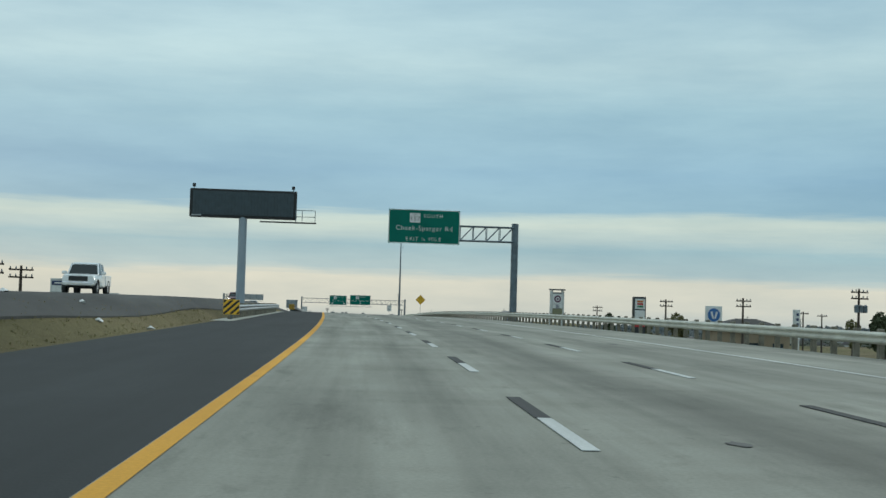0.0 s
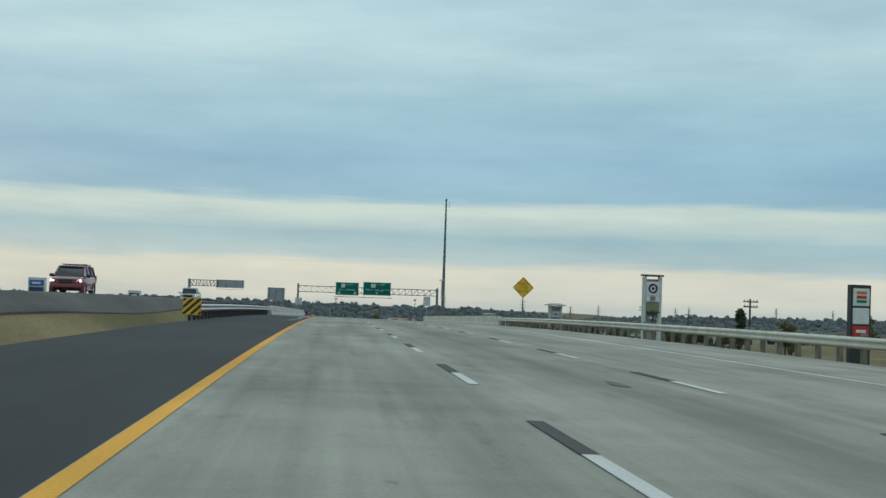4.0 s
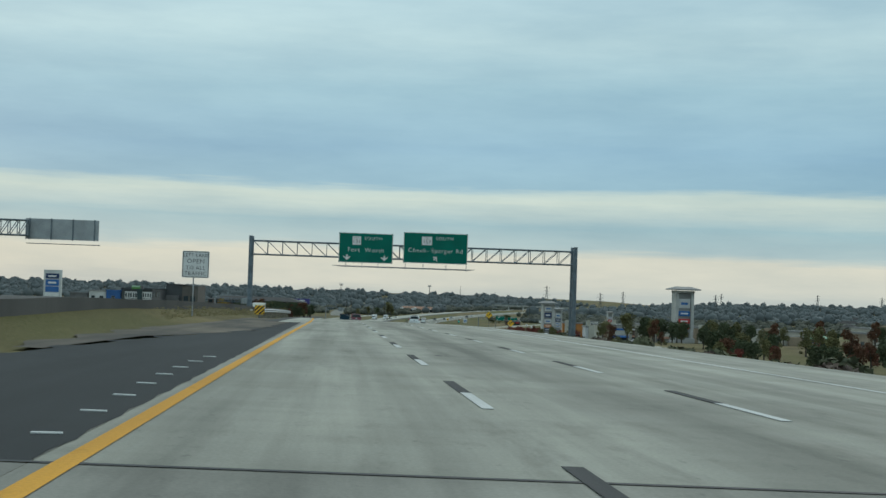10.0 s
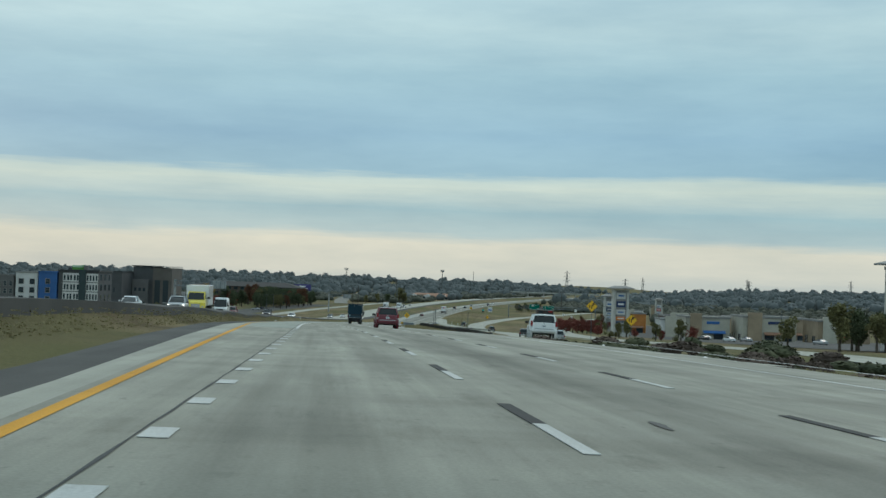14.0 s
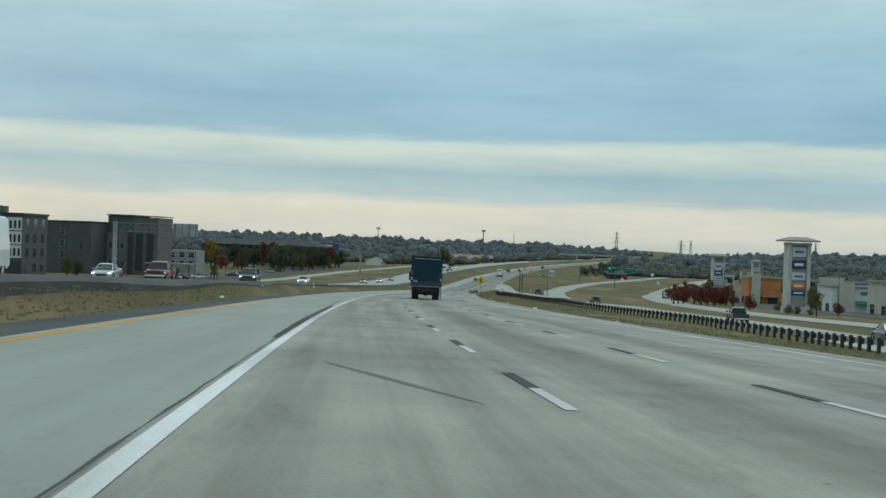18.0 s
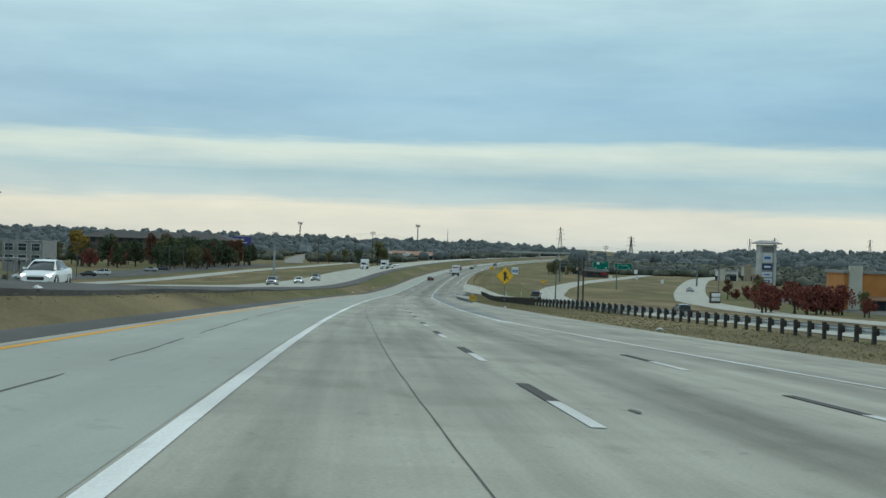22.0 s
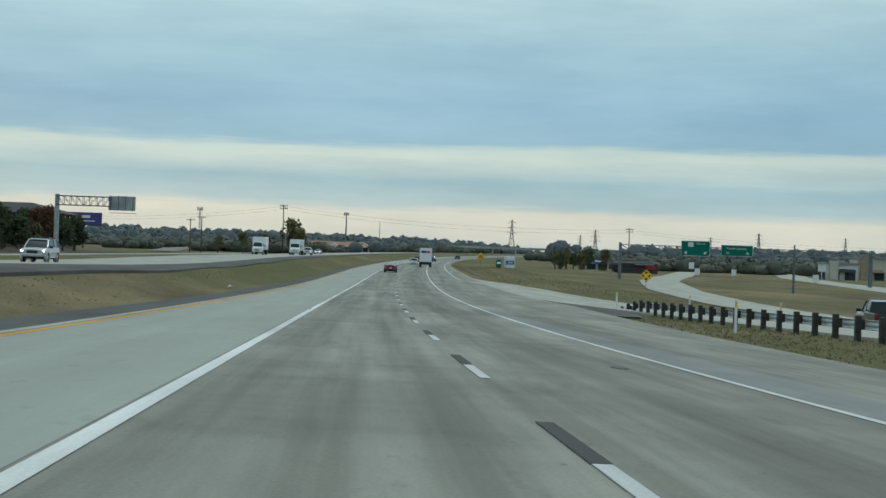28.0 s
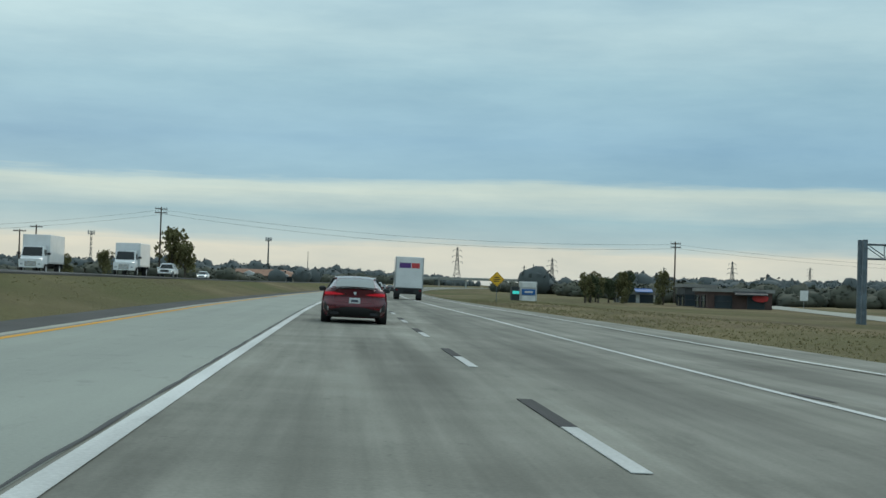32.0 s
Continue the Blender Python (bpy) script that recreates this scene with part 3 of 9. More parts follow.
ribbon("shoulder_gravel", M_DIRT, 392, 474, lambda s: lin(s, (392, -8.9), (420, -9.3), (474, -9.0)) + 0.3 * math.sin(s * 0.9), lambda s: lin(s, (392, -8.0), (405, -7.6), (418, -4.4), (452.9, -4.4), (453.5, -6.75), (474, -6.75)), cols=6, step=1.0, dz=-0.03, label="muddy gravel and broken asphalt beside the shoulder", category="shoulder")
ribbon("shoulder_concrete", M_CONC2, 452, 600, lambda s: lin(s, (452, -5.6), (500, -5.6), (530, -5.75), (560, -6.9), (600, -8.1)), lambda s: yellow_lat(s) - 0.25, cols=2, dz=0.0, label="clean pale concrete shoulder", category="shoulder")
ribbon("shoulder_old_asphalt", M_ASPH2, 452, 2600, lambda s: lin(s, (452, -6.6), (494, -6.6), (535, -7.0), (560, -8.2), (600, -9.5), (2600, -9.7)), lambda s: lin(s, (452, -5.6), (500, -5.6), (530, -5.75), (560, -6.9), (600, -8.1), (2600, -8.4)), cols=2, dz=-0.01, label="grey crumbling asphalt strip beside the grass", category="shoulder")
ribbon("shoulder_concrete_strip", M_CONC2, 600, 2600, lambda s: lin(s, (600, -8.1), (2600, -8.4)), lambda s: yellow_lat(s) - 0.25, cols=1, dz=-0.006, label="narrow pale concrete edge strip", category="shoulder")
# the opposite carriageway
ribbon("road_opposite", M_CONC2, -380, 2600, lambda s: opp_near(s) - 15, opp_near, z=gz, dz=0.06, cols=4, step=8, label="pale concrete opposite carriageway beyond the median", category="road")
ribbon("opposite_shoulder", M_ASPH2, -380, 2600, opp_near, lambda s: opp_near(s) + lin(s, (440, 1.6), (700, 2.5), (1150, 3.2)) + 0.15 * math.sin(s * 0.13), z=gz, dz=0.08, thick=0.7, cols=8, step=8, label="dark asphalt edge of the opposite carriageway", category="shoulder")
# exit ramp, entrance ramp and frontage road
ribbon("road_exit_ramp", M_CONC2, 560, 1700, lambda s: exit_mid(s) - 3.7, lambda s: exit_mid(s) + lin(s, (560, 2.6), (700, 4.2), (1700, 4.2)), z=gz, dz=0.07, cols=6, label="pale concrete exit ramp curving away", category="ramp")
ribbon("road_entrance_ramp", M_CONC2, 1060, 1420, lambda s: lin(s, (1060, 32), (1120, 21), (1150, 16.6), (1180, 12), (1205, 8.4), (1420, 8.2)), lambda s: lin(s, (1060, 39), (1120, 28), (1170, 19.5), (1230, 16.4), (1252, 14.3), (1263, 12.0), (1276, 10.2), (1420, 9.4)), z=lambda s, a: max(gz(s, a), deck(s, a) - 0.1), dz=0.06, cols=4, label="pale concrete entrance ramp merging into the motorway", category="ramp", thick=0.6)
ribbon("gore_wedge", M_ASPH2, 1150, 1200, pave_right, lambda s: lin(s, (1150, 12.5), (1168, 14.6), (1180, 12.3), (1200, 10.6)), z=deck, dz=-0.04, cols=3, step=2, label="broken dark asphalt wedge with grit beside the merge", category="shoulder")
ribbon("road_frontage", M_CONC2, 560, 1700, lambda s: front_mid(s) - 5, lambda s: front_mid(s) + 5, z=gz, dz=0.07, cols=6, step=8, label="pale concrete frontage road", category="road")

# ---- painted lines ----
ribbon("line_yellow", M_YELLOW, -300, 2500, lambda s: yellow_lat(s) - 0.09, lambda s: yellow_lat(s) + 0.09, dz=0.008, label="solid yellow edge line", category="road marking")
ribbon("line_white_left", M_WHITE, 592, 2500, -3.755, -3.565, dz=0.008, label="broad solid white lane line", category="road marking")
ribbon("line_white_right", M_WHITE, -300, 2500, lambda s: edge_lat(s) - 0.07, lambda s: edge_lat(s) + 0.07, dz=0.008, label="solid white edge line", category="road marking")
ribbon("line_white_exit", M_WHITE, 430, 640, lambda s: lin(s, (430, 8.9), (480, 10.4), (560, 12.4), (640, 17.4)) - 0.07, lambda s: lin(s, (430, 8.9), (480, 10.4), (560, 12.4), (640, 17.4)) + 0.07, z=lambda s, a: max(gz(s, a) + 0.06, deck(s, a)), dz=0.03, label="solid white line along the exit lane", category="road marking")
ribbon("line_white_entrance", M_WHITE, 1200, 2400, lambda s: lin(s, (1205, 14.0), (1241, 10.4), (1252, 9.1), (1264, 7.9), (1276, 7.5), (2400, 7.5)) - 0.07, lambda s: lin(s, (1205, 14.0), (1241, 10.4), (1252, 9.1), (1264, 7.9), (1276, 7.5), (2400, 7.5)) + 0.07, z=lambda s, a: max(gz(s, a) + 0.06, deck(s, a)), dz=0.03, label="solid white outer line of the entrance lane", category="road marking")

dash_parent = thing("lane_lines", Matrix.Identity(4), "broken white lane lines with black contrast bars", "road marking", "", "structure")


def flat_dash(name, w, length, mat):
    me = bpy.data.meshes.new(name)
    me.from_pydata([(-w / 2, 0, 0), (w / 2, 0, 0), (w / 2, length, 0), (-w / 2, length, 0), (-w / 2, 0, -0.006), (w / 2, 0, -0.006), (w / 2, length, -0.006), (-w / 2, length, -0.006)], [],
                   [(0, 1, 2, 3), (4, 7, 6, 5), (0, 4, 5, 1), (1, 5, 6, 2), (2, 6, 7, 3), (3, 7, 4, 0)])
    lay = me.uv_layers.new(name="road")
    for lp, d in zip(me.loops, lay.data):
        d.uv = me.vertices[lp.vertex_index].co[:2]
    me.materials.append(mat)
    return me


DASH_W, DASH_B = flat_dash("white_dash", 0.15, 3.05, M_WHITE), flat_dash("black_dash", 0.17, 3.05, M_BLACKP)
DASH_S = flat_dash("short_white_dash", 0.26, 0.92, M_WHITE)


def put_dash(me, s, lat, dz=0.012):
    part(me.name, me, None, dash_parent, m=on_slope(s, lat, dz))


for k in range(-8, 150):
    s = DASH0 + CYCLE * k
    if s < 1500:
        put_dash(DASH_W, s, 0.0)
        put_dash(DASH_B, s + 3.06, 0.0)
    if s < 860:
        put_dash(DASH_W, s, 3.66)
        put_dash(DASH_B, s + 3.06, 3.66)
for k in range(30):
    put_dash(DASH_S, 472.6 + 4.02 * k, -3.66)

# seams between the slabs
def seam_lat(s):
    return lin(s, (780, -0.3), (800, -0.87), (837, -1.44), (852, -1.68), (878, -1.97), (884, -2.12), (907, -2.55), (919, -2.64), (943, -3.12), (962, -3.3), (980, -3.66), (1010, -4.0)) + 0.006 * math.sin(s * 1.3)


ribbon("seam_lane", M_SEAM, 780, 1010, seam_lat, lambda s: seam_lat(s) + 0.014, dz=0.006, step=1.5, label="thin dark joint slanting across the lane", category="road joint")
ribbon("seam_left_lane", M_SEAM, 480, 704, lambda s: -3.845 + 0.01 * math.sin(s * 2.1), lambda s: -3.815 + 0.012 * math.sin(s * 1.3), dz=0.006, step=1.5, label="dark joint beside the added lane", category="road joint")
ribbon("seam_left_lane", M_SEAM, 1188, 1330, lambda s: -3.845 + 0.012 * math.sin(s * 2.1), lambda s: -3.80 + 0.014 * math.sin(s * 1.3), dz=0.008, step=1.2, label="dark joint beside the white line", category="road joint")
ribbon("tar_band", M_BLACKP, 698, 740, lambda s: -3.93 - 0.07 * lin(s, (698, 0.1), (712, 1), (740, 1)) + 0.015 * math.sin(s * 1.9), lambda s: -3.79 - 0.01 * math.sin(s * 1.1), dz=0.006, step=0.8, label="wide dark tar band beside the white line", category="road joint")


def added_seam(s):
    return lin(s, (704, -3.92), (735, -3.95), (762, -4.35), (790, -5.05), (830, -5.0 - 0.75), (852, -5.72), (880, -6.2), (960, -6.9)) + 0.012 * math.sin(s * 0.9)


for s_a, s_b in ((735, 762), (764, 790), (793, 826), (829, 846), (849, 858), (861, 877), (881, 912), (918, 960)):
    ribbon("seam_added_lane", M_SEAM, s_a, s_b, added_seam, lambda s: added_seam(s) + 0.05 + 0.025 * math.sin(s * 2.3) * math.sin(s * 0.7), dz=0.006, step=0.9, label="dark ragged joint in the added lane", category="road joint")
for s in (262, 371.5):
    ribbon("bridge_joint", M_SEAM, s, s + 0.1, -7.4, 12.2, dz=0.007, cols=6, label="dark steel expansion joint across the bridge", category="road joint")

# ================= rails, parapets, posts =================
def w_profile(flip=1):
    """Cross-section of a W-beam: out from the post, height."""
    return [(0.0, 0.39), (0.03, 0.40), (0.08, 0.45), (0.08, 0.49), (0.02, 0.54), (0.02, 0.57), (0.08, 0.62), (0.08, 0.66), (0.03, 0.71), (0.0, 0.72), (-0.012, 0.71), (0.06, 0.655),
            (0.06, 0.63), (0.0, 0.575), (0.0, 0.535), (0.06, 0.485), (0.06, 0.46), (-0.012, 0.40)]


def guardrail(s0, s1, lat, face, label, rail_mat, post_mat, post_gap=1.9, post=(0.15, 0.2, 0.80), z=deck, flare0=0.0, flare1=0.0, drop0=0.0, drop1=0.0, kind=""):
    """A steel rail on posts; face is +1 where the rail looks to the right of the road, -1 to the left."""
    mid = (s0 + s1) / 2
    la = lat if callable(lat) else (lambda s: lat)

    def line(s):
        t = la(s)
        if flare0 and s < s0 + 9:
            t += flare0 * ((s0 + 9 - s) / 9) ** 2
        if flare1 and s > s1 - 9:
            t += flare1 * ((s - s1 + 9) / 9) ** 2
        return t

    def drop(s):
        d = 0.0
        if drop0 and s < s0 + 7:
            d -= drop0 * ((s0 + 7 - s) / 7) ** 1.5
        if drop1 and s > s1 - 7:
            d -= drop1 * ((s - s1 + 7) / 7) ** 1.5
        return d

    x0, y0 = xy(mid, la(mid))
    base = Matrix.Translation(Vector((x0, y0, z(mid, la(mid)))) * U) @ Matrix.Scale(U, 4)
    ob = thing("guardrail", base, label, "guardrail")

    def loc(s, out, h):
        x, y = xy(s, line(s) + face * out)
        return (x - x0, y - y0, z(s, la(s)) + h + drop(s) - z(mid, la(mid)))

    n = max(2, int((s1 - s0) / 3.8))
    prof = w_profile()
    # rail sections, overlapping like real ones
    step = (s1 - s0) / n
    for i in range(n):
        a, b = s0 + i * step, s0 + (i + 1) * step + 0.12
        k = 3 if (flare0 and i < 3) or (flare1 and i > n - 4) else 1
        rings = [[loc(a + (min(b, s1) - a) * j / k, o + (0.004 if i % 2 else 0), h) for o, h in prof] for j in range(k + 1)]
        part("rail", Geo().loft(rings), rail_mat, ob)
    m = int((s1 - s0) / post_gap)
    g = Geo().box((0, 0, post[2] / 2 - 0.05), (post[0], post[1], post[2] + 0.1), 0.012)
    pme = g.data("post", post_mat)
    blk = Geo().box((0, 0, 0.555), (0.13, 0.14, 0.34), 0.01).data("block", post_mat)
    for i in range(m + 1):
        s = s0 + 0.3 + i * post_gap
        if s > s1:
            break
        pm = Matrix.Translation(loc(s, -0.26, 0)) @ Matrix.Rotation(heading(s), 4, "Z")
        part("post", pme, None, ob, m=pm)
        bm_ = Matrix.Translation(loc(s, -0.10, 0)) @ Matrix.Rotation(heading(s), 4, "Z")
        part("block", blk, None, ob, m=bm_)
    return ob


def chevron_marker(s, lat, z=deck, face=1):
    """A yellow board with black slanting stripes on a short post."""
    p = Vector((*xy(s, lat), z(s, lat))) * U
    ob = thing("object_marker", Matrix.Translation(p) @ Matrix.Rotation(heading(s), 4, "Z") @ Matrix.Scale(U, 4), "yellow and black striped hazard board at the rail's end", "road sign", "hazard boards")
    part("board", Geo().box((0, 0, 0.62), (0.78, 0.02, 0.72), 0.004), M_SIGNY, ob)
    for k in range(-2, 3):
        a = k * 0.3
        pts = []
        for u, v in ((-0.38, 0), (0.38, 0)):
            pass
        x0, x1 = -0.38, 0.38
        z0 = a - face * 0.35
        z1 = a + face * 0.35
        poly = [(x0, z0 - 0.07), (x1, z1 - 0.07), (x1, z1 + 0.07), (x0, z0 + 0.07)]
        cl = []
        # keep the stripe inside the board
        steps = 12
        top, bot = [], []
        for i in range(steps + 1):
            x = x0 + (x1 - x0) * i / steps
            c = z0 + (z1 - z0) * i / steps
            lo, hi = max(-0.34, c - 0.075), min(0.34, c + 0.075)
            if hi > lo:
                top.append((x, 0.62 + hi))
                bot.append((x, 0.62 + lo))
        if len(top) > 1:
            part("stripe", Geo().prism(bot + top[::-1], 0.006, "xz", -0.018), M_SIGNK, ob)
    part("post", Geo().box((0, 0.03, 0.45), (0.07, 0.04, 1.0), 0.005), M_GALVD, ob)


def parapet(s0, s1, lat, face, mat, label, height=0.86):
    """A sloped-face concrete barrier cast in lengths."""
    ob = None
    mid = (s0 + s1) / 2
    la = lat if callable(lat) else (lambda s: lat)
    x0, y0 = xy(mid, la(mid))
    z0 = deck(mid, la(mid))
    ob = thing("concrete_barrier", Matrix.Translation(Vector((x0, y0, z0)) * U) @ Matrix.Scale(U, 4), label, "barrier")
    prof = [(0.0, -0.05), (0.0, 0.08), (-0.10, 0.26), (-0.17, height - 0.03), (-0.2, height), (-0.36, height), (-0.39, height - 0.03), (-0.42, -0.05)]
    n = int((s1 - s0) / 6)
    step = (s1 - s0) / n
    for i in range(n):
        a, b = s0 + i * step + 0.012, s0 + (i + 1) * step - 0.012
        rings = []
        for j in range(3):
            s = a + (b - a) * j / 2
            rings.append([(xy(s, la(s) + face * o * -1 * -1)[0] - x0, xy(s, la(s) + face * o)[1] - y0, deck(s, la(s)) + h - z0) for o, h in prof])
        part("barrier_length", Geo().loft(rings), mat, ob)
    return ob


LEFT_RAIL = "weathered silver steel guardrail on short posts beside the black shoulder"
guardrail(71, 139, -7.75, 1, LEFT_RAIL, M_GALV, M_POSTT, flare1=-0.4)
chevron_marker(70.4, -7.85)
guardrail(200, 268, -7.9, 1, "silver steel guardrail on dark posts leading to the bridge", M_GALV, M_POST)
chevron_marker(199.5, -8.0)
parapet(268, 367, lambda s: lin(s, (268, -7.75), (367, -6.95)), 1, M_PARA, "pale grey stained concrete bridge barrier with a sloped face")
guardrail(474, 529, lambda s: lin(s, (474, -7.8), (529, -7.2)), 1, "silver steel guardrail past the gantry post", M_GALV, M_POSTT)
chevron_marker(473.4, -7.95)
RIGHT_RAIL = "cream-painted steel guardrail on weathered posts along the outer shoulder"
guardrail(-60, 268, lambda s: lin(s, (-60, 11.2), (130, 12.6), (268, 12.95)), -1, RIGHT_RAIL, M_RAIL, M_POSTT)
parapet(268, 373, lambda s: lin(s, (268, 12.9), (373, 12.5)), -1, M_PARAC, "cream sun-bleached concrete bridge barrier with streaks")
guardrail(373, 390, lambda s: lin(s, (373, 12.6), (390, 13.6)), -1, "short cream guardrail sloping down past the bridge end", M_RAIL, M_GALVD, flare1=1.2, drop1=0.6)


def fence_z(s, lat):
    return gz(s, fence_line(s)) + 0.02


guardrail(720, 930, fence_line, 1, "steel guardrail seen from behind with black timber posts", M_GALV_LIT, M_POST, 2.0, (0.18, 0.2, 0.84), z=fence_z)
guardrail(930, 1172, fence_line, 1, "steel guardrail on black timber posts above the ramp", M_GALV_LIT, M_POST, 2.3, (0.19, 0.21, 0.85), z=fence_z, drop1=0.55)
guardrail(999, 1092, lambda s: lin(s, (999, 7.75), (1092, 8.2)), -1, "cream-grey steel guardrail along the outer shoulder", M_RAIL, M_GALVD)
chevron_marker(998, 8.0, face=1)


# ================= sign gear =================
FONT_CACHE = {}


def text_mesh(body, size, mat, name="lettering", spacing=1.05, bold=0.0):
    key = (body, size, mat.name, spacing, bold)
    if key in FONT_CACHE:
        return FONT_CACHE[key]
    cu = bpy.data.curves.new("text", "FONT")
    cu.body, cu.size, cu.align_x, cu.align_y = body, size, "CENTER", "CENTER"
    cu.space_character = spacing
    cu.extrude = 0.004
    cu.offset = -0.008 * size
    cu.resolution_u = 3
    ob = bpy.data.objects.new("text", cu)
    scene.collection.objects.link(ob)
    dg = bpy.context.evaluated_depsgraph_get()
    me = bpy.data.meshes.new_from_object(ob.evaluated_get(dg))
    bpy.data.objects.remove(ob)
    bpy.data.curves.remove(cu)
    me.name = name
    me.materials.clear()
    me.materials.append(mat)
    FONT_CACHE[key] = me
    return me


STAND = Matrix.Rotation(radians(90), 4, "X")


def words(parent, body, x, y, z, size, mat, spacing=1.15, bold=0.003):
    """Upright lettering that looks back down the road; size is the height of its capitals."""
    me = text_mesh(body, size / 0.69, mat, "lettering", spacing, bold)
    return part("lettering", me, None, parent, m=Matrix.Translation((x, y, z)) @ STAND)


def rounded(w, h, r, k=4):
    pts = []
    for cx, cz, a0 in ((w / 2 - r, h / 2 - r, 0), (-w / 2 + r, h / 2 - r, 90), (-w / 2 + r, -h / 2 + r, 180), (w / 2 - r, -h / 2 + r, 270)):
        for i in range(k + 1):
            a = radians(a0 + 90 * i / k)
            pts.append((cx + r * math.cos(a), cz + r * math.sin(a)))
    return pts


def shift(poly, x, z):
    return [(a + x, b + z) for a, b in poly]


def border(w, h, r, t, x, z, y, mat, parent, name="border"):
    o, i = shift(rounded(w, h, r), x, z), shift(rounded(w - 2 * t, h - 2 * t, max(0.01, r - t)), x, z)
    n = len(o)
    g = Geo()
    vs = [(a, y, b) for a, b in o] + [(a, y, b) for a, b in i] + [(a, y + 0.012, b) for a, b in o] + [(a, y + 0.012, b) for a, b in i]
    fs = []
    for k in range(n):
        j = (k + 1) % n
        fs += [(k, j, n + j, n + k), (k, 2 * n + k, 2 * n + j, j), (n + k, n + j, 3 * n + j, 3 * n + k)]
    g.add(vs, fs)
    part(name, g, mat, parent)


def sheet(w, h, r, x, z, y, mat, parent, name="panel", depth=0.03):
    return part(name, Geo().prism(shift(rounded(w, h, r), x, z), depth, "xz", y), mat, parent)


def route_shield(parent, x, z, y, top, num, w=0.92, h=0.92):
    sheet(w, h, 0.06, x, z, y - 0.016, M_SIGNW, parent, "route_shield", 0.016)
    words(parent, top, x, y - 0.022, z + h * 0.33, 0.15, M_SIGNK, 1.1)
    words(parent, num, x, y - 0.022, z - h * 0.11, 0.43, M_SIGNK, 1.05, 0.008)


def arrow_down(parent, x, z, y, turn=0.0, k=1.0):
    pts = [(-0.09, 0.32), (0.09, 0.32), (0.09, 0.02), (0.42, 0.16), (0.42, 0.06), (0.0, -0.32), (-0.42, 0.06), (-0.42, 0.16), (-0.09, 0.02)]
    c, s_ = math.cos(radians(turn)), math.sin(radians(turn))
    poly = [((a * c - b * s_) * k + x, (a * s_ + b * c) * k + z) for a, b in pts]
    part("arrow", Geo().prism(poly, 0.008, "xz", y - 0.01), M_SIGNW, parent)


def guide_sign(parent, x0, x1, z0, z1, y):
    """A green panel with its white border and corner tips; returns the middle."""
    w, h = x1 - x0, z1 - z0
    x, z = (x0 + x1) / 2, (z0 + z1) / 2
    part("panel", Geo().box((x, y + 0.03, z), (w, 0.05, h), 0.006), M_GREEN, parent)
    border(w - 0.03, h - 0.03, 0.26, 0.05, x, z, y - 0.008, M_SIGNW, parent)
    for k in range(int(w / 1.8) + 1):
        part("stiffener", Geo().box((x0 + 0.5 + k * (w - 1) / max(1, int(w / 1.8)), y + 0.11, z), (0.08, 0.1, h * 0.98), 0.004), M_GALVD, parent)
    return x, z, y - 0.008


def truss(parent, xa, xb, z0, z1, y0, y1, mat, bays, r=0.075):
    """A box truss of four chords with posts and diagonals."""
    for y in (y0, y1):
        for z in (z0, z1):
            part("chord", Geo().tube((xa, y, z), (xb, y, z), r, n=8), mat, parent, smooth=True)
    d = (xb - xa) / bays
    for i in range(bays + 1):
        x = xa + d * i
        for y in (y0, y1):
            part("upright", Geo().box((x, y, (z0 + z1) / 2), (0.07, 0.07, z1 - z0), 0.006), mat, parent)
        g = Geo()
        for z in (z0, z1):
            g.tube((x, y0, z), (x, y1, z), 0.035, n=6)
        part("cross_tie", g, mat, parent)
        if i < bays:
            up = i < bays / 2
            for y in (y0, y1):
                a, b = ((x, y, z1), (x + d, y, z0)) if up else ((x, y, z0), (x + d, y, z1))
                part("diagonal", Geo().tube(a, b, 0.042, n=6), mat, parent)


def gantry_one():
    ob = thing("sign_gantry", at_road(136.3, 0), "single-post steel cantilever gantry with a green exit sign", "sign gantry")
    zb = -1.0
    part("post", Geo().tube((14.6, 0.6, zb), (14.6, 0.6, 9.2), 0.36, 0.33, 16), M_GALVD, ob, "grey round steel post", True)
    part("base_plate", Geo().box((14.6, 0.6, zb + 0.9), (1.2, 1.2, 0.08), 0.01), M_GALVD, ob)
    part("cap", Geo().tube((14.6, 0.6, 9.2), (14.6, 0.6, 9.26), 0.37, 0.3, 16), M_GALVD, ob)
    truss(ob, 2.8, 14.4, 7.45, 8.85, 0.25, 1.15, M_GALVD, 9, 0.07)
    x, z, y = guide_sign(ob, 2.3, 9.15, 7.0, 10.25, -0.05)
    route_shield(ob, x - 0.9, z + 0.83, y, "FM", "157", 1.0, 0.9)
    words(ob, "SOUTH", x + 0.85, y - 0.01, z + 1.02, 0.34, M_SIGNW, 1.25)
    words(ob, "Cheek-Sparger Rd", x, y - 0.01, z - 0.17, 0.44, M_SIGNW, 1.16)
    words(ob, "EXIT ¼ MILE", x - 0.05, y - 0.01, z - 1.2, 0.36, M_SIGNW, 1.22)


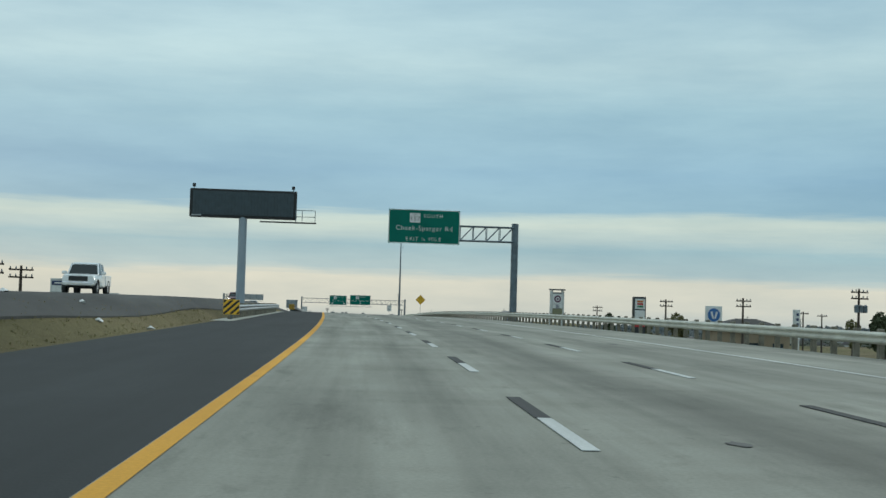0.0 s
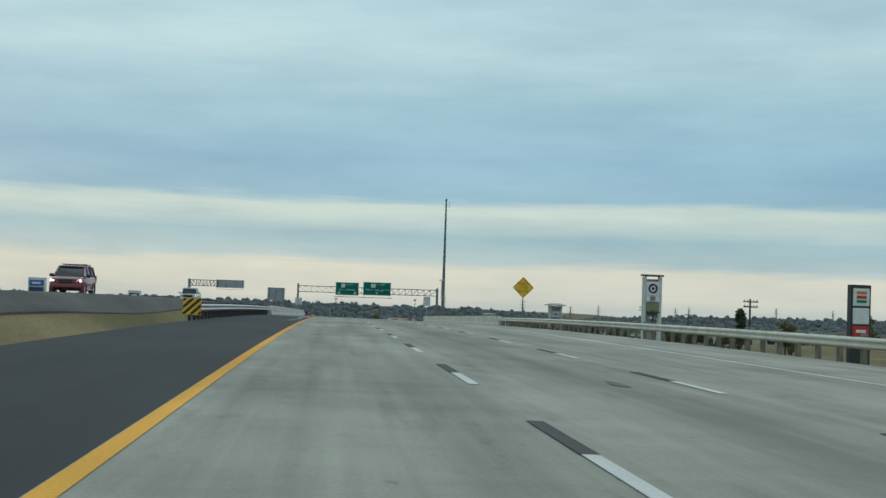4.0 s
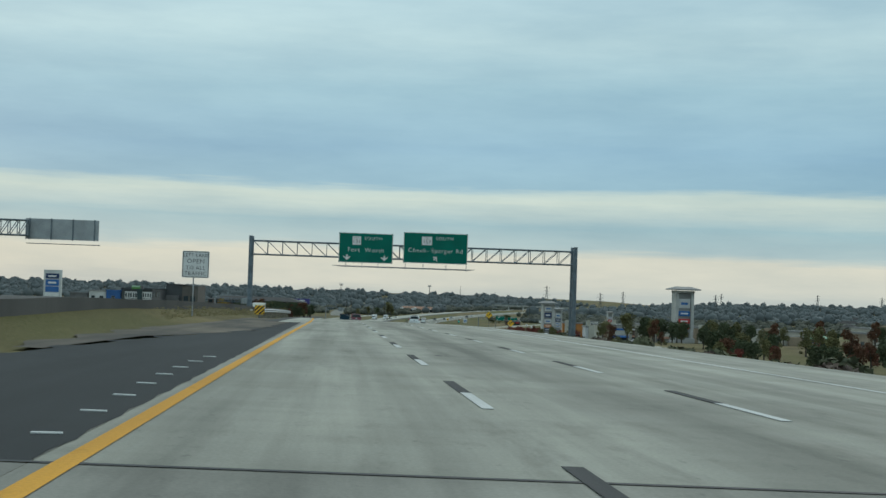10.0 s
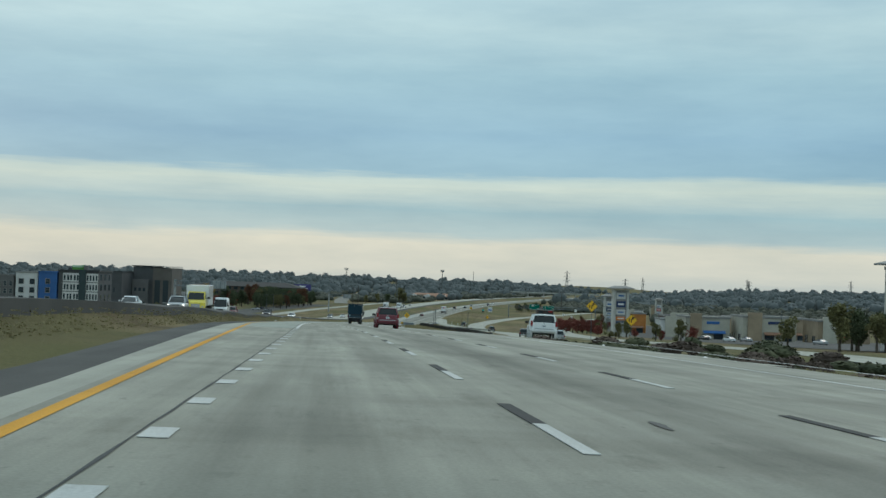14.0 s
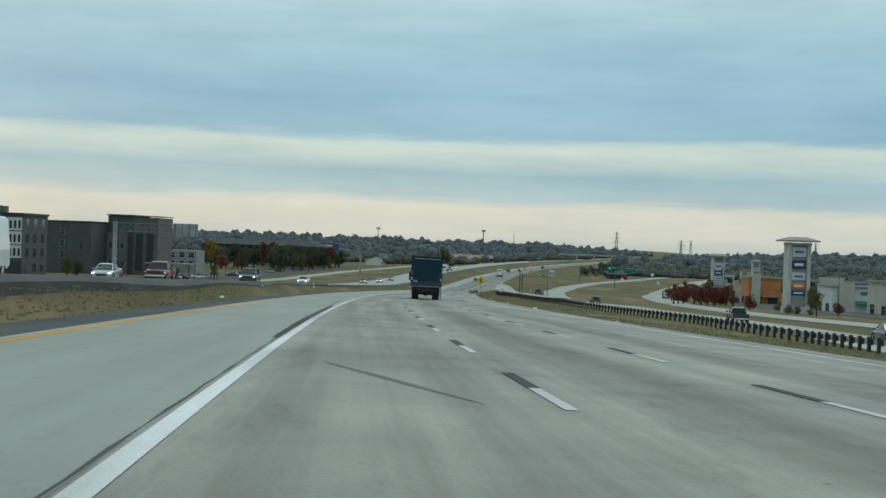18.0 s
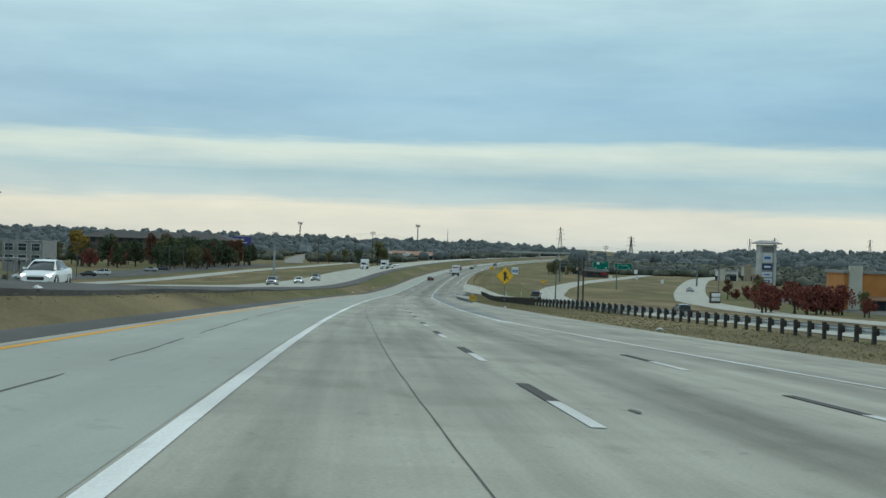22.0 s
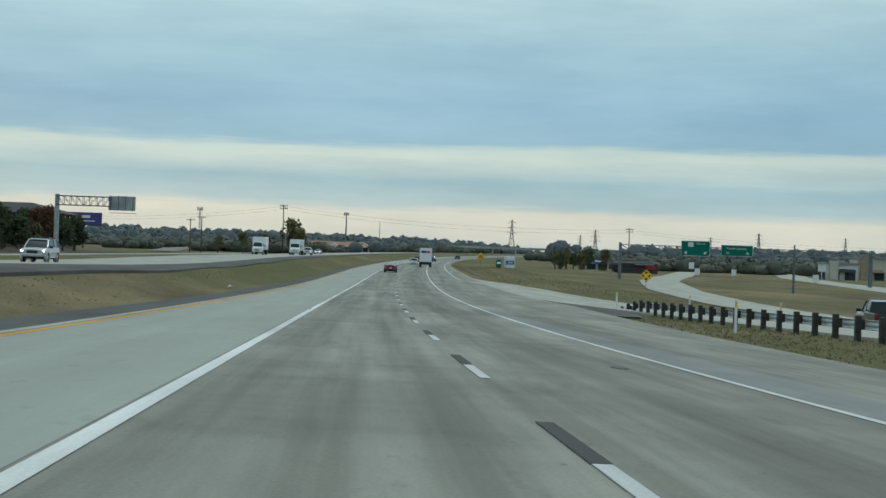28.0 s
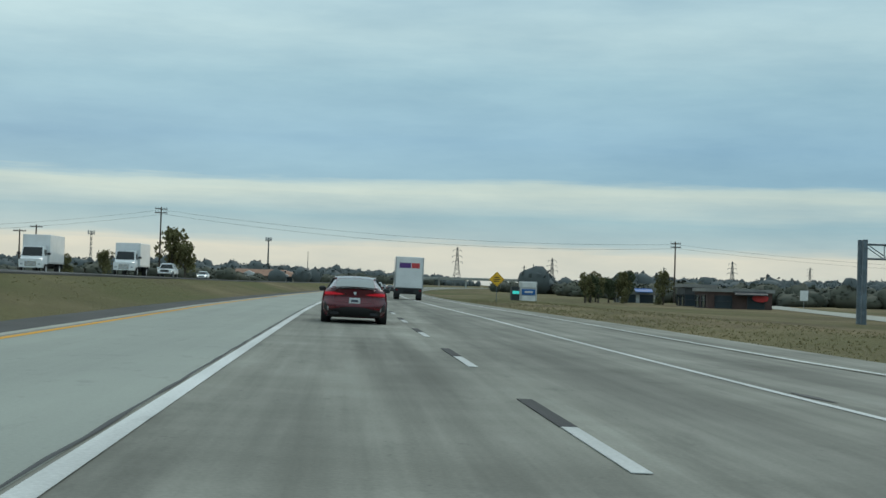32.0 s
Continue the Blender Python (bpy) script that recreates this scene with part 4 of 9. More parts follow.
def gantry_two():
    ob = thing("sign_gantry", at_road(528, 0), "steel truss gantry spanning the road with two green signs", "sign gantry")
    for x in (-12.0, 26.4):
        for y in (-0.1, 1.7):
            part("post", Geo().tube((x, y, -1.6), (x, y, 9.45), 0.27, 0.25, 14), M_GALVD, ob, "dark grey steel column", True)
            part("cap", Geo().tube((x, y, 9.45), (x, y, 9.5), 0.28, 0.22, 14), M_GALVD, ob)
            part("base_plate", Geo().box((x, y, -0.9), (0.9, 0.9, 0.07), 0.01), M_GALVD, ob)
        for z in (1.2, 3.9, 6.4):
            part("post_brace", Geo().tube((x, -0.1, z), (x, 1.7, z + 1.6), 0.06, n=6), M_GALVD, ob)
            part("post_brace", Geo().tube((x, -0.1, z), (x, 1.7, z), 0.06, n=6), M_GALVD, ob)
    truss(ob, -11.8, 26.2, 7.35, 8.95, 0.1, 1.5, M_GALVD, 22, 0.085)
    x, z, y = guide_sign(ob, -1.75, 4.6, 6.75, 10.25, -0.25)
    route_shield(ob, x - 1.1, z + 0.85, y, "TEXAS", "121", 1.0, 1.0)
    words(ob, "SOUTH", x + 0.85, y - 0.01, z + 1.12, 0.38, M_SIGNW, 1.25)
    words(ob, "Fort  Worth", x, y - 0.01, z - 0.25, 0.5, M_SIGNW, 1.16)
    arrow_down(ob, x - 2.2, z - 1.15, y)
    arrow_down(ob, x + 2.2, z - 1.15, y)
    x, z, y = guide_sign(ob, 5.85, 13.45, 6.95, 10.55, -0.25)
    route_shield(ob, x - 1.05, z + 0.85, y, "FM", "157", 1.2, 1.0)
    words(ob, "SOUTH", x + 1.05, y - 0.01, z + 1.15, 0.38, M_SIGNW, 1.25)
    words(ob, "Cheek- Sparger Rd", x, y - 0.01, z - 0.3, 0.5, M_SIGNW, 1.16)
    arrow_down(ob, x + 0.0, z - 1.2, y, 135, 0.85)
    part("light_bar", Geo().box((6.0, -1.2, 6.25), (15.6, 0.34, 0.07), 0.01), M_GALVD, ob, "grey lamp walkway below the signs")
    part("light_bar_edge", Geo().tube((-2.4, -1.36, 6.33), (14.2, -1.36, 6.33), 0.035, n=6), M_GALVD, ob)
    for x in (-0.9, 1.0, 2.9, 6.1, 8.2, 10.9, 13.3):
        part("light_bar_hanger", Geo().box((x, -0.7, 6.5), (0.06, 0.06, 0.62), 0.004), M_GALVD, ob)
        part("light_bar_bracket", Geo().box((x, -0.7, 6.2), (0.07, 1.2, 0.07), 0.004), M_GALVD, ob)


def back_gantry(s, post, tip, top, sign0, sign_h, base):
    """A cantilever over the opposite carriageway, seen from behind."""
    ob = thing("sign_gantry", at_road(s, 0), "grey cantilever gantry with the bare back of a sign", "sign gantry", "gantries over the opposite side")
    part("post", Geo().tube((post, 0, base), (post, 0, top), 0.42, 0.36, 14), M_GALV, ob, "pale grey steel post", True)
    truss(ob, post, sign0 + 0.4, top - 1.7, top - 0.25, -0.5, 0.5, M_GALVD, 8, 0.08)
    w = tip - sign0
    x = (tip + sign0) / 2
    part("sign_back", Geo().box((x, 0.85, top - sign_h / 2), (w, 0.06, sign_h), 0.01), M_ALU, ob, "bare aluminium sign back")
    for k in range(4):
        part("stiffener", Geo().box((sign0 + 0.4 + k * (w - 0.8) / 3, 0.75, top - sign_h / 2), (0.1, 0.12, sign_h * 1.04), 0.005), M_GALVD, ob)
    part("light_bar", Geo().box((x, 1.6, top - sign_h - 0.4), (w, 0.3, 0.07), 0.01), M_GALVD, ob)


def ramp_gantry():
    ob = thing("sign_gantry", at_road(1371, 0, 0), "truss gantry with two green signs over the ramp", "sign gantry")
    for x in (43.8, 96):
        for y in (0, 1.3):
            part("post", Geo().tube((x, y, -2.6), (x, y, 6.6), 0.24, 0.22, 12), M_GALVD, ob, "dark grey steel column", True)
        for z in (0, 2.4, 4.8):
            part("post_brace", Geo().tube((x, 0, z), (x, 1.3, z + 1.4), 0.05, n=6), M_GALVD, ob)
    truss(ob, 44, 95.8, 4.9, 6.2, 0.1, 1.2, M_GALVD, 26, 0.08)
    x, z, y = guide_sign(ob, 56.3, 62.3, 4.3, 7.4, -0.2)
    route_shield(ob, x - 1.0, z + 0.8, y, "FM", "157", 1.1, 0.9)
    words(ob, "SOUTH", x + 1.0, y - 0.01, z + 1.0, 0.34, M_SIGNW, 1.25)
    arrow_down(ob, x - 2.0, z - 0.9, y, -135, 0.9)
    arrow_down(ob, x + 2.0, z - 0.9, y, -135, 0.9)
    x, z, y = guide_sign(ob, 64.6, 71.2, 4.5, 6.8, -0.2)
    words(ob, "Cheek-Sparger", x, y - 0.01, z + 0.45, 0.42, M_SIGNW, 1.15)
    words(ob, "Rd", x - 1.9, y - 0.01, z - 0.45, 0.42, M_SIGNW, 1.15)
    arrow_down(ob, x + 2.2, z - 0.5, y, 135, 0.9)


def post_sign(name, m, label, w, h, zc, lines, face_mat, ink, post_x=(0.0,), base=-0.6, r=0.07):
    ob = thing(name, m, label, "road sign")
    sheet(w, h, r, 0, zc, -0.012, face_mat, ob, "face", 0.024)
    if ink is not None:
        border(w - 0.06, h - 0.06, r, 0.03, 0, zc, -0.02, ink, ob)
        for body, z, size in lines:
            words(ob, body, 0, -0.02, zc + z, size, ink, 1.08, 0.008)
    for x in post_x:
        part("post", Geo().box((x, 0.05, (zc + h * 0.48 + base) / 2), (0.07, 0.06, zc + h * 0.48 - base), 0.006), M_GALV, ob, "galvanised steel post")
    return ob


def diamond(s, lat, half, zc, label, draw, base=-0.6, z=None):
    m = at_road(s, lat) if z is None else at_ground(s, lat)
    ob = thing("warning_sign", m, label, "road sign", "yellow warning signs")
    k = half
    e = 0.08
    pts = [(0, k), (-k, 0), (0, -k), (k, 0)]
    poly = []
    for i in range(4):
        a, b, c = Vector(pts[i - 1]), Vector(pts[i]), Vector(pts[(i + 1) % 4])
        poly += [tuple(b + (a - b).normalized() * e), tuple(b + (a - b).normalized() * e * 0.3 + (c - b).normalized() * e * 0.3), tuple(b + (c - b).normalized() * e)]
    part("face", Geo().prism([(a, b + zc) for a, b in poly], 0.024, "xz", -0.012), M_SIGNY, ob)
    o, i_ = k - 0.05, k - 0.09
    vs = [(0, -0.02, zc + o), (-o, -0.02, zc), (0, -0.02, zc - o), (o, -0.02, zc), (0, -0.02, zc + i_), (-i_, -0.02, zc), (0, -0.02, zc - i_), (i_, -0.02, zc)]
    part("border", Geo().add(vs + [(a, -0.014, c) for a, b, c in vs], [(0, 1, 5, 4), (1, 2, 6, 5), (2, 3, 7, 6), (3, 0, 4, 7), (0, 8, 9, 1), (1, 9, 10, 2), (2, 10, 11, 3), (3, 11, 8, 0)]), M_SIGNK, ob)
    part("post", Geo().box((0, 0.05, (zc + base) / 2), (0.07, 0.06, zc - base), 0.006), M_GALVD, ob, "steel post")
    draw(ob, zc)
    return ob


def draw_rle(ob, z):
    for body, dz in (("RIGHT", 0.3), ("LANE", 0.0), ("ENDS", -0.3)):
        words(ob, body, 0, -0.02, z + dz, 0.2, M_SIGNK, 1.15, 0.008)


def draw_merge(ob, z):
    g = Geo().prism([(-0.1, z - 0.5), (0.1, z - 0.5), (0.1, z + 0.18), (0.24, z + 0.18), (0.0, z + 0.55), (-0.24, z + 0.18), (-0.1, z + 0.18)], 0.008, "xz", -0.024)
    part("arrow", g, M_SIGNK, ob)
    part("side_arrow", Geo().prism([(0.1, z - 0.12), (0.34, z - 0.42), (0.44, z - 0.34), (0.1, z + 0.1)], 0.008, "xz", -0.024), M_SIGNK, ob)


def draw_turn(ob, z):
    part("arrow", Geo().prism([(-0.1, z - 0.45), (0.06, z - 0.45), (0.06, z - 0.05), (0.3, z + 0.2), (0.42, z + 0.08), (0.45, z + 0.5), (0.03, z + 0.48), (0.16, z + 0.34), (-0.1, z + 0.05)], 0.008, "xz", -0.024), M_SIGNK, ob)
    part("side_arrow", Geo().prism([(-0.45, z - 0.3), (-0.3, z - 0.3), (-0.3, z + 0.25), (-0.45, z + 0.25)], 0.008, "xz", -0.024), M_SIGNK, ob)


def draw_bars(ob, z):
    for dz, w in ((0.25, 0.7), (0.0, 0.9), (-0.25, 0.7)):
        part("print_bar", Geo().box((0, -0.018, z + dz), (w, 0.01, 0.12)), M_SIGNK, ob)


def draw_blocks(ob, z):
    for x, dz in ((0, 0.45), (-0.45, 0), (0.45, 0), (0, -0.45)):
        part("print_mark", Geo().box((x, -0.018, z + dz), (0.3, 0.01, 0.3)), M_SIGNK, ob)


gantry_one()
gantry_two()
back_gantry(500, -38.9, -25.2, 8.9, -32.2, 2.0, -0.5)
back_gantry(915, -54.0, -39.6, 10.75, -44.0, 2.25, -0.6)
back_gantry(1305, -55.6, -43.3, 10.5, -47.6, 2.3, -0.8)
ramp_gantry()
diamond(256.7, 13.7, 0.9, 3.3, "yellow diamond sign about the ending lane", draw_rle, -0.9)
diamond(977, 10.4, 0.97, 3.2, "yellow diamond merge sign with a black arrow", draw_merge, -0.7)
diamond(1279, 34.9, 0.95, 1.9, "yellow diamond sign with black marks", draw_blocks, -1.2, gz)
diamond(*beyond(1437, 18.0)[:2], 1.05, 2.9, "yellow diamond sign with small black print", draw_bars, -1.0)
diamond(741, 47.8, 1.0, 2.1 - ground_dz(741, 47.8), "yellow diamond sign with black arrows beside the exit", draw_turn, -0.6, gz)
diamond(750, 42.7, 1.0, 4.3 - ground_dz(750, 42.7), "tall yellow diamond sign with black arrows by the ramp", draw_turn, -0.6, gz)
post_sign("speed_limit_sign", at_road(380.2, 13.5), "white speed limit sign with black numerals", 1.2, 1.56, 3.42, [("SPEED", 0.47, 0.24), ("LIMIT", 0.1, 0.24), ("65", -0.39, 0.44)], M_SIGNW, M_SIGNK, (0.0,), -0.9)
post_sign("lane_sign", at_road(441.4, -9.85), "white regulation sign with four black lines", 1.5, 1.5, 3.1, [("LEFT LANE", 0.5, 0.19), ("OPEN", 0.17, 0.25), ("TO ALL", -0.2, 0.21), ("TRAFFIC", -0.52, 0.21)], M_SIGNW, M_SIGNK, (-0.1,), -0.6)
bk = thing("road_sign", at_road(397.2, -12.9), "bare aluminium back of a road sign on two posts", "road sign")
part("sign_back", Geo().box((0, 0, 3.7), (3.1, 0.04, 2.3), 0.006), M_ALU, bk)
for k in range(9):
    part("stiffener", Geo().box((0, -0.04, 2.65 + k * 0.26), (3.06, 0.03, 0.05)), M_GALVD, bk)
for x in (-1.15, 0.0, 1.2):
    part("post", Geo().box((x, -0.09, 2.4 if x else 3.7), (0.09, 0.09, 4.9 if x else 2.3), 0.006), M_GALVD, bk)

# high lamp mast
mast = thing("lamp_mast", at_road(375, 15.87), "tall tapering grey steel lamp mast with a cable box", "lamp mast")
part("shaft", Geo().tube((0, 0, -2.5), (0, 0, 20.4), 0.33, 0.12, 16), M_GALVD, mast, "", True)
part("camera_arm", Geo().tube((0, 0, 7.0), (-0.5, -0.1, 7.05), 0.04, n=6), M_GALV, mast)
part("camera_box", Geo().box((-0.62, -0.1, 7.02), (0.22, 0.3, 0.24), 0.03), M_SIGNW, mast, "small white camera housing")
part("band", Geo().tube((0, 0, 6.9), (0, 0, 7.2), 0.31, 0.31, 16), M_GALV, mast)
part("band", Geo().tube((0, 0, 4.2), (0, 0, 4.35), 0.33, 0.33, 16), M_GALV, mast)
part("conduit", Geo().tube((-0.34, -0.05, 4.0), (-0.3, -0.05, 7.0), 0.03, n=6), M_SIGNK, mast)
part("conduit_loop", Geo().tube((0.34, -0.05, 4.3), (0.52, -0.1, 3.9), 0.03, n=6), M_SIGNK, mast)
part("antenna", Geo().tube((0.1, 0, 19.6), (0.55, 0, 19.6), 0.03, n=6), M_GALVD, mast)
part("antenna_rod", Geo().tube((0.55, 0, 19.3), (0.55, 0, 20.2), 0.025, n=6), M_GALVD, mast)
part("head", Geo().tube((0, 0, 20.4), (0, 0, 20.7), 0.2, 0.16, 12), M_GALVD, mast)


# the dark message board
def message_board():
    ob = thing("billboard", at_road(133.5, -11.4, 0, 0), "dark switched-off electronic billboard on a single steel column", "billboard")
    dark = material("dark_led_face", (0.042, 0.066, 0.08), 0.5, 0, 0.1, 2, 60, 0.05)
    frame_m = material("black_board_frame", (0.012, 0.014, 0.016), 0.5)
    part("column", Geo().tube((0, 0.6, -1.2), (0, 0.6, 8.7), 0.42, 0.38, 18), material("pale_blue_grey_column_paint", (0.30, 0.36, 0.41), 0.55, 0.1, 0.06, 0.6, 10, 0.02), ob, "pale grey steel column", True)
    part("cabinet", Geo().box((0, 0.75, 9.95), (9.9, 1.0, 2.65), 0.05), frame_m, ob)
    part("screen", Geo().box((0, 0.22, 9.95), (9.3, 0.08, 2.2), 0.01), dark, ob, "unlit grey-green screen")
    for k in range(30):
        part("screen_rib", Geo().box((-4.4 + k * 0.303, 0.17, 9.95), (0.012, 0.012, 2.14)), frame_m, ob)
    part("catwalk", Geo().box((4.2, 0.3, 8.35), (5.2, 0.9, 0.08), 0.01), frame_m, ob)
    for x in (4.9, 5.5, 6.7):
        part("catwalk_post", Geo().tube((x, -0.1, 8.4), (x, -0.1, 9.5), 0.03, n=6), M_GALVD, ob)
    for z in (8.9, 9.5):
        part("catwalk_rail", Geo().tube((4.9, -0.1, z), (6.7, -0.1, z), 0.03, n=6), M_GALVD, ob)
    for x in (-4.6, 4.6):
        part("lamp_stalk", Geo().tube((x, 0.5, 11.2), (x, 0.5, 11.5), 0.04, n=6), frame_m, ob)
        part("lamp_box", Geo().box((x, 0.5, 11.6), (0.3, 0.3, 0.3), 0.03), frame_m, ob)
    part("maker_plate", Geo().box((-4.3, 0.18, 8.78), (0.9, 0.02, 0.12)), M_GALV, ob)


message_board()

# ================= vehicles =================
M_TYRE = material("tyre_rubber", (0.018, 0.018, 0.019), 0.85, 0, 0.15, 6, 60, 0.1)
M_RIM = material("alloy_rim", (0.45, 0.46, 0.47), 0.35, 0.85, 0.1)
M_RIMD = material("dark_alloy_rim", (0.05, 0.05, 0.055), 0.35, 0.8, 0.1)
M_RIMW = material("white_truck_rim", (0.72, 0.73, 0.74), 0.45, 0, 0.1)
M_TRIM = material("black_plastic_trim", (0.016, 0.017, 0.018), 0.55, 0, 0.1, 4, 50, 0.03)
M_UNDER = material("dark_chassis_steel", (0.02, 0.02, 0.022), 0.7, 0.2, 0.2, 4, 30, 0.05)
M_GLASS = glass_mat("tinted_car_glass", (0.012, 0.018, 0.02), 0.06)
# rear glass: the reflected sky is put into the pale grey-green tint
M_GLASS_SKY = glass_mat("pale_rear_glass", (0.12, 0.145, 0.14), 0.14)
M_TAIL = material("red_tail_lens", (0.26, 0.008, 0.012), 0.25, 0, 0.08, coat=0.5)
M_BRAKE = material("lit_brake_lens", (0.50, 0.004, 0.018), 0.3, 0, 0.02, emit=0.3)
M_HEAD = material("lit_headlamp", (1.0, 0.97, 0.9), 0.2, 0, 0.02, emit=2.0)
M_HEADOFF = material("clear_headlamp", (0.55, 0.58, 0.6), 0.15, 0.3, 0.05)
M_AMBER = material("amber_marker_lens", (0.8, 0.25, 0.02), 0.3, 0, 0.05)
M_PLATE = material("number_plate_sheet", (0.62, 0.66, 0.68), 0.45, 0, 0.06)
M_CHROME = material("bright_metal", (0.62, 0.63, 0.64), 0.18, 1.0, 0.06)


def paint(name, base, rough=0.32, metal=0.0, coat=0.7):
    return material(name, base, rough, metal, 0.05, 1.2, 8, 0.0, None, 0, coat)


M_REDM = paint("deep_red_metallic_paint", (0.105, 0.003, 0.012), 0.27, 0.35)
M_MAROON = paint("maroon_paint", (0.15, 0.012, 0.026), 0.28, 0.0, 0.45)
M_WHITEC = paint("white_car_paint", (0.74, 0.76, 0.77))
M_SILVER = paint("silver_car_paint", (0.42, 0.44, 0.46), 0.3, 0.6)
M_DARKC = paint("charcoal_car_paint", (0.03, 0.033, 0.038), 0.3, 0.3)
M_BLUEC = paint("dark_blue_car_paint", (0.02, 0.035, 0.07), 0.3, 0.3)
M_YELLOWC = paint("yellow_truck_paint", (0.75, 0.62, 0.06))

WHEELS = {}


def wheel_meshes(r, w, rim, spokes):
    key = (r, w, rim.name, spokes)
    if key not in WHEELS:
        t = Geo().lathe([(-w / 2 + 0.02, r * 0.62), (-w / 2, r * 0.72), (-w / 2, r * 0.93), (-w / 2 + 0.03, r), (w / 2 - 0.03, r), (w / 2, r * 0.93), (w / 2, r * 0.72), (w / 2 - 0.02, r * 0.62), (-w / 2 + 0.02, r * 0.62)], 24)
        g = Geo().lathe([(-w / 2 + 0.03, 0.001), (-w / 2 + 0.03, r * 0.2), (-w / 2 + 0.06, r * 0.24)], 16)
        g.lathe([(-w / 2 + 0.02, r * 0.64), (-w / 2 + 0.015, r * 0.58), (-w / 2 + 0.1, r * 0.55), (w / 2 - 0.1, r * 0.55), (w / 2 - 0.015, r * 0.58), (w / 2 - 0.02, r * 0.64)], 24)
        g.lathe([(w / 2 - 0.03, 0.001), (w / 2 - 0.03, r * 0.2), (w / 2 - 0.06, r * 0.24)], 16)
        for side in (-1, 1):
            for k in range(spokes):
                a = 2 * math.pi * k / spokes
                rot = Matrix.Rotation(a, 4, "X")
                p0 = rot @ Vector((side * (w / 2 - 0.045), 0, r * 0.12))
                p1 = rot @ Vector((side * (w / 2 - 0.03), 0, r * 0.6))
                g.tube(p0, p1, r * 0.07, r * 0.055, 6)
        b = Geo().lathe([(-0.02, 0.001), (-0.02, r * 0.5), (0.02, r * 0.5), (0.02, 0.001)], 16)
        WHEELS[key] = (t.data("tyre", M_TYRE, True), g.data("rim", rim, True), b.data("brake_disc", M_UNDER))
    return WHEELS[key]


def wheel(parent, x, y, r, w, rim=None, spokes=10):
    t, g, b = wheel_meshes(r, w, rim or M_RIM, spokes)
    o = part("wheel", t, None, parent, m=Matrix.Translation((x, y, r)))
    o.name = "wheel"
    part("rim", g, None, o)
    part("brake_disc", b, None, o)


def hull(st, mat, parent, name="body", crown=0.03, label=""):
    """A lofted lower body. st: y, half width, floor, belt height, inset of the deck edge."""
    rings = []
    for y, w, z0, z1, ins in st:
        m = (z0 + z1) / 2
        half = [(w * 0.80, z0), (w * 0.95, z0 + 0.06), (w * 0.985, z0 + 0.18), (w, m), (w * 0.985, z1 - 0.1), (w - ins * 0.45, z1 - 0.025), (w - ins, z1)]
        ring = [(a, y, b) for a, b in half] + [(0, y, z1 + crown)] + [(-a, y, b) for a, b in reversed(half)] + [(0, y, z0)]
        rings.append(ring)
    return part(name, Geo().loft(rings), mat, parent, label, True)


def cabin(st, mat, parent, name="cabin_glass"):
    """The glazed upper body. st: y, half width at the belt, belt height, half width at the top, top height."""
    rings = []
    for y0, y1, w, z0, wt, zt in st:
        rings.append([(w, y0, z0), (w * 0.5 + wt * 0.5 + 0.01, (y0 + y1) / 2, (z0 + zt) / 2), (wt, y1, zt), (0, y1, zt + 0.015), (-wt, y1, zt), (-w * 0.5 - wt * 0.5 - 0.01, (y0 + y1) / 2, (z0 + zt) / 2), (-w, y0, z0)])
    return part(name, Geo().loft(rings), mat, parent, "", True)


def slab(poly, thick, mat, parent, name, label=""):
    """A thin curved panel through rows of points, thickened downwards."""
    rows = len(poly)
    n = len(poly[0])
    vs = [p for r in poly for p in r] + [(p[0] * 0.985, p[1], p[2] - thick) for r in poly for p in r]
    k = rows * n
    fs = []
    for i in range(rows - 1):
        for j in range(n - 1):
            a = i * n + j
            fs.append((a, a + 1, a + n + 1, a + n))
            fs.append((k + a, k + a + n, k + a + n + 1, k + a + 1))
    for i in range(rows - 1):
        for j in (0, n - 1):
            a = i * n + j
            fs.append((a, a + n, a + n + k, a + k))
    for j in range(n - 1):
        for i in (0, rows - 1):
            a = i * n + j
            fs.append((a, a + 1, a + 1 + k, a + k))
    return part(name, Geo().add(vs, fs), mat, parent, label, True)


def strip(parent, a, b, r, mat, name):
    part(name, Geo().tube(a, b, r, n=6), mat, parent)


def plate(parent, y, z, w=0.32, h=0.16, face=-1, x=0.0):
    o = part("number_plate", Geo().box((x, y, z), (w, 0.015, h), 0.004), M_PLATE, parent, "pale number plate with a dark bar")
    part("print_bar", Geo().box((x, y + face * 0.009, z - 0.01), (w * 0.62, 0.004, h * 0.38)), M_BLUEC, o)


def mirror(parent, x, y, z, mat, k=1.0):
    s = 1 if x > 0 else -1
    part("wing_mirror", Geo().box((x, y, z), (0.22 * k, 0.12 * k, 0.15 * k), 0.04), mat, parent)
    part("mirror_stalk", Geo().box((x - s * 0.14 * k, y + 0.02, z - 0.05 * k), (0.14 * k, 0.05, 0.04), 0.01), M_TRIM, parent)


# the coupe's tail from floor to boot: height, half width, how far back it reaches
TAIL = [(0.19, 0.80, -2.36), (0.25, 0.87, -2.43), (0.34, 0.915, -2.49), (0.45, 0.94, -2.52), (0.54, 0.955, -2.525), (0.62, 0.96, -2.50), (0.69, 0.96, -2.445), (0.76, 0.957, -2.425), (0.84, 0.95, -2.43), (0.91, 0.935, -2.445), (0.965, 0.905, -2.46), (1.01, 0.855, -2.475), (1.035, 0.80, -2.46), (1.045, 0.745, -2.38)]


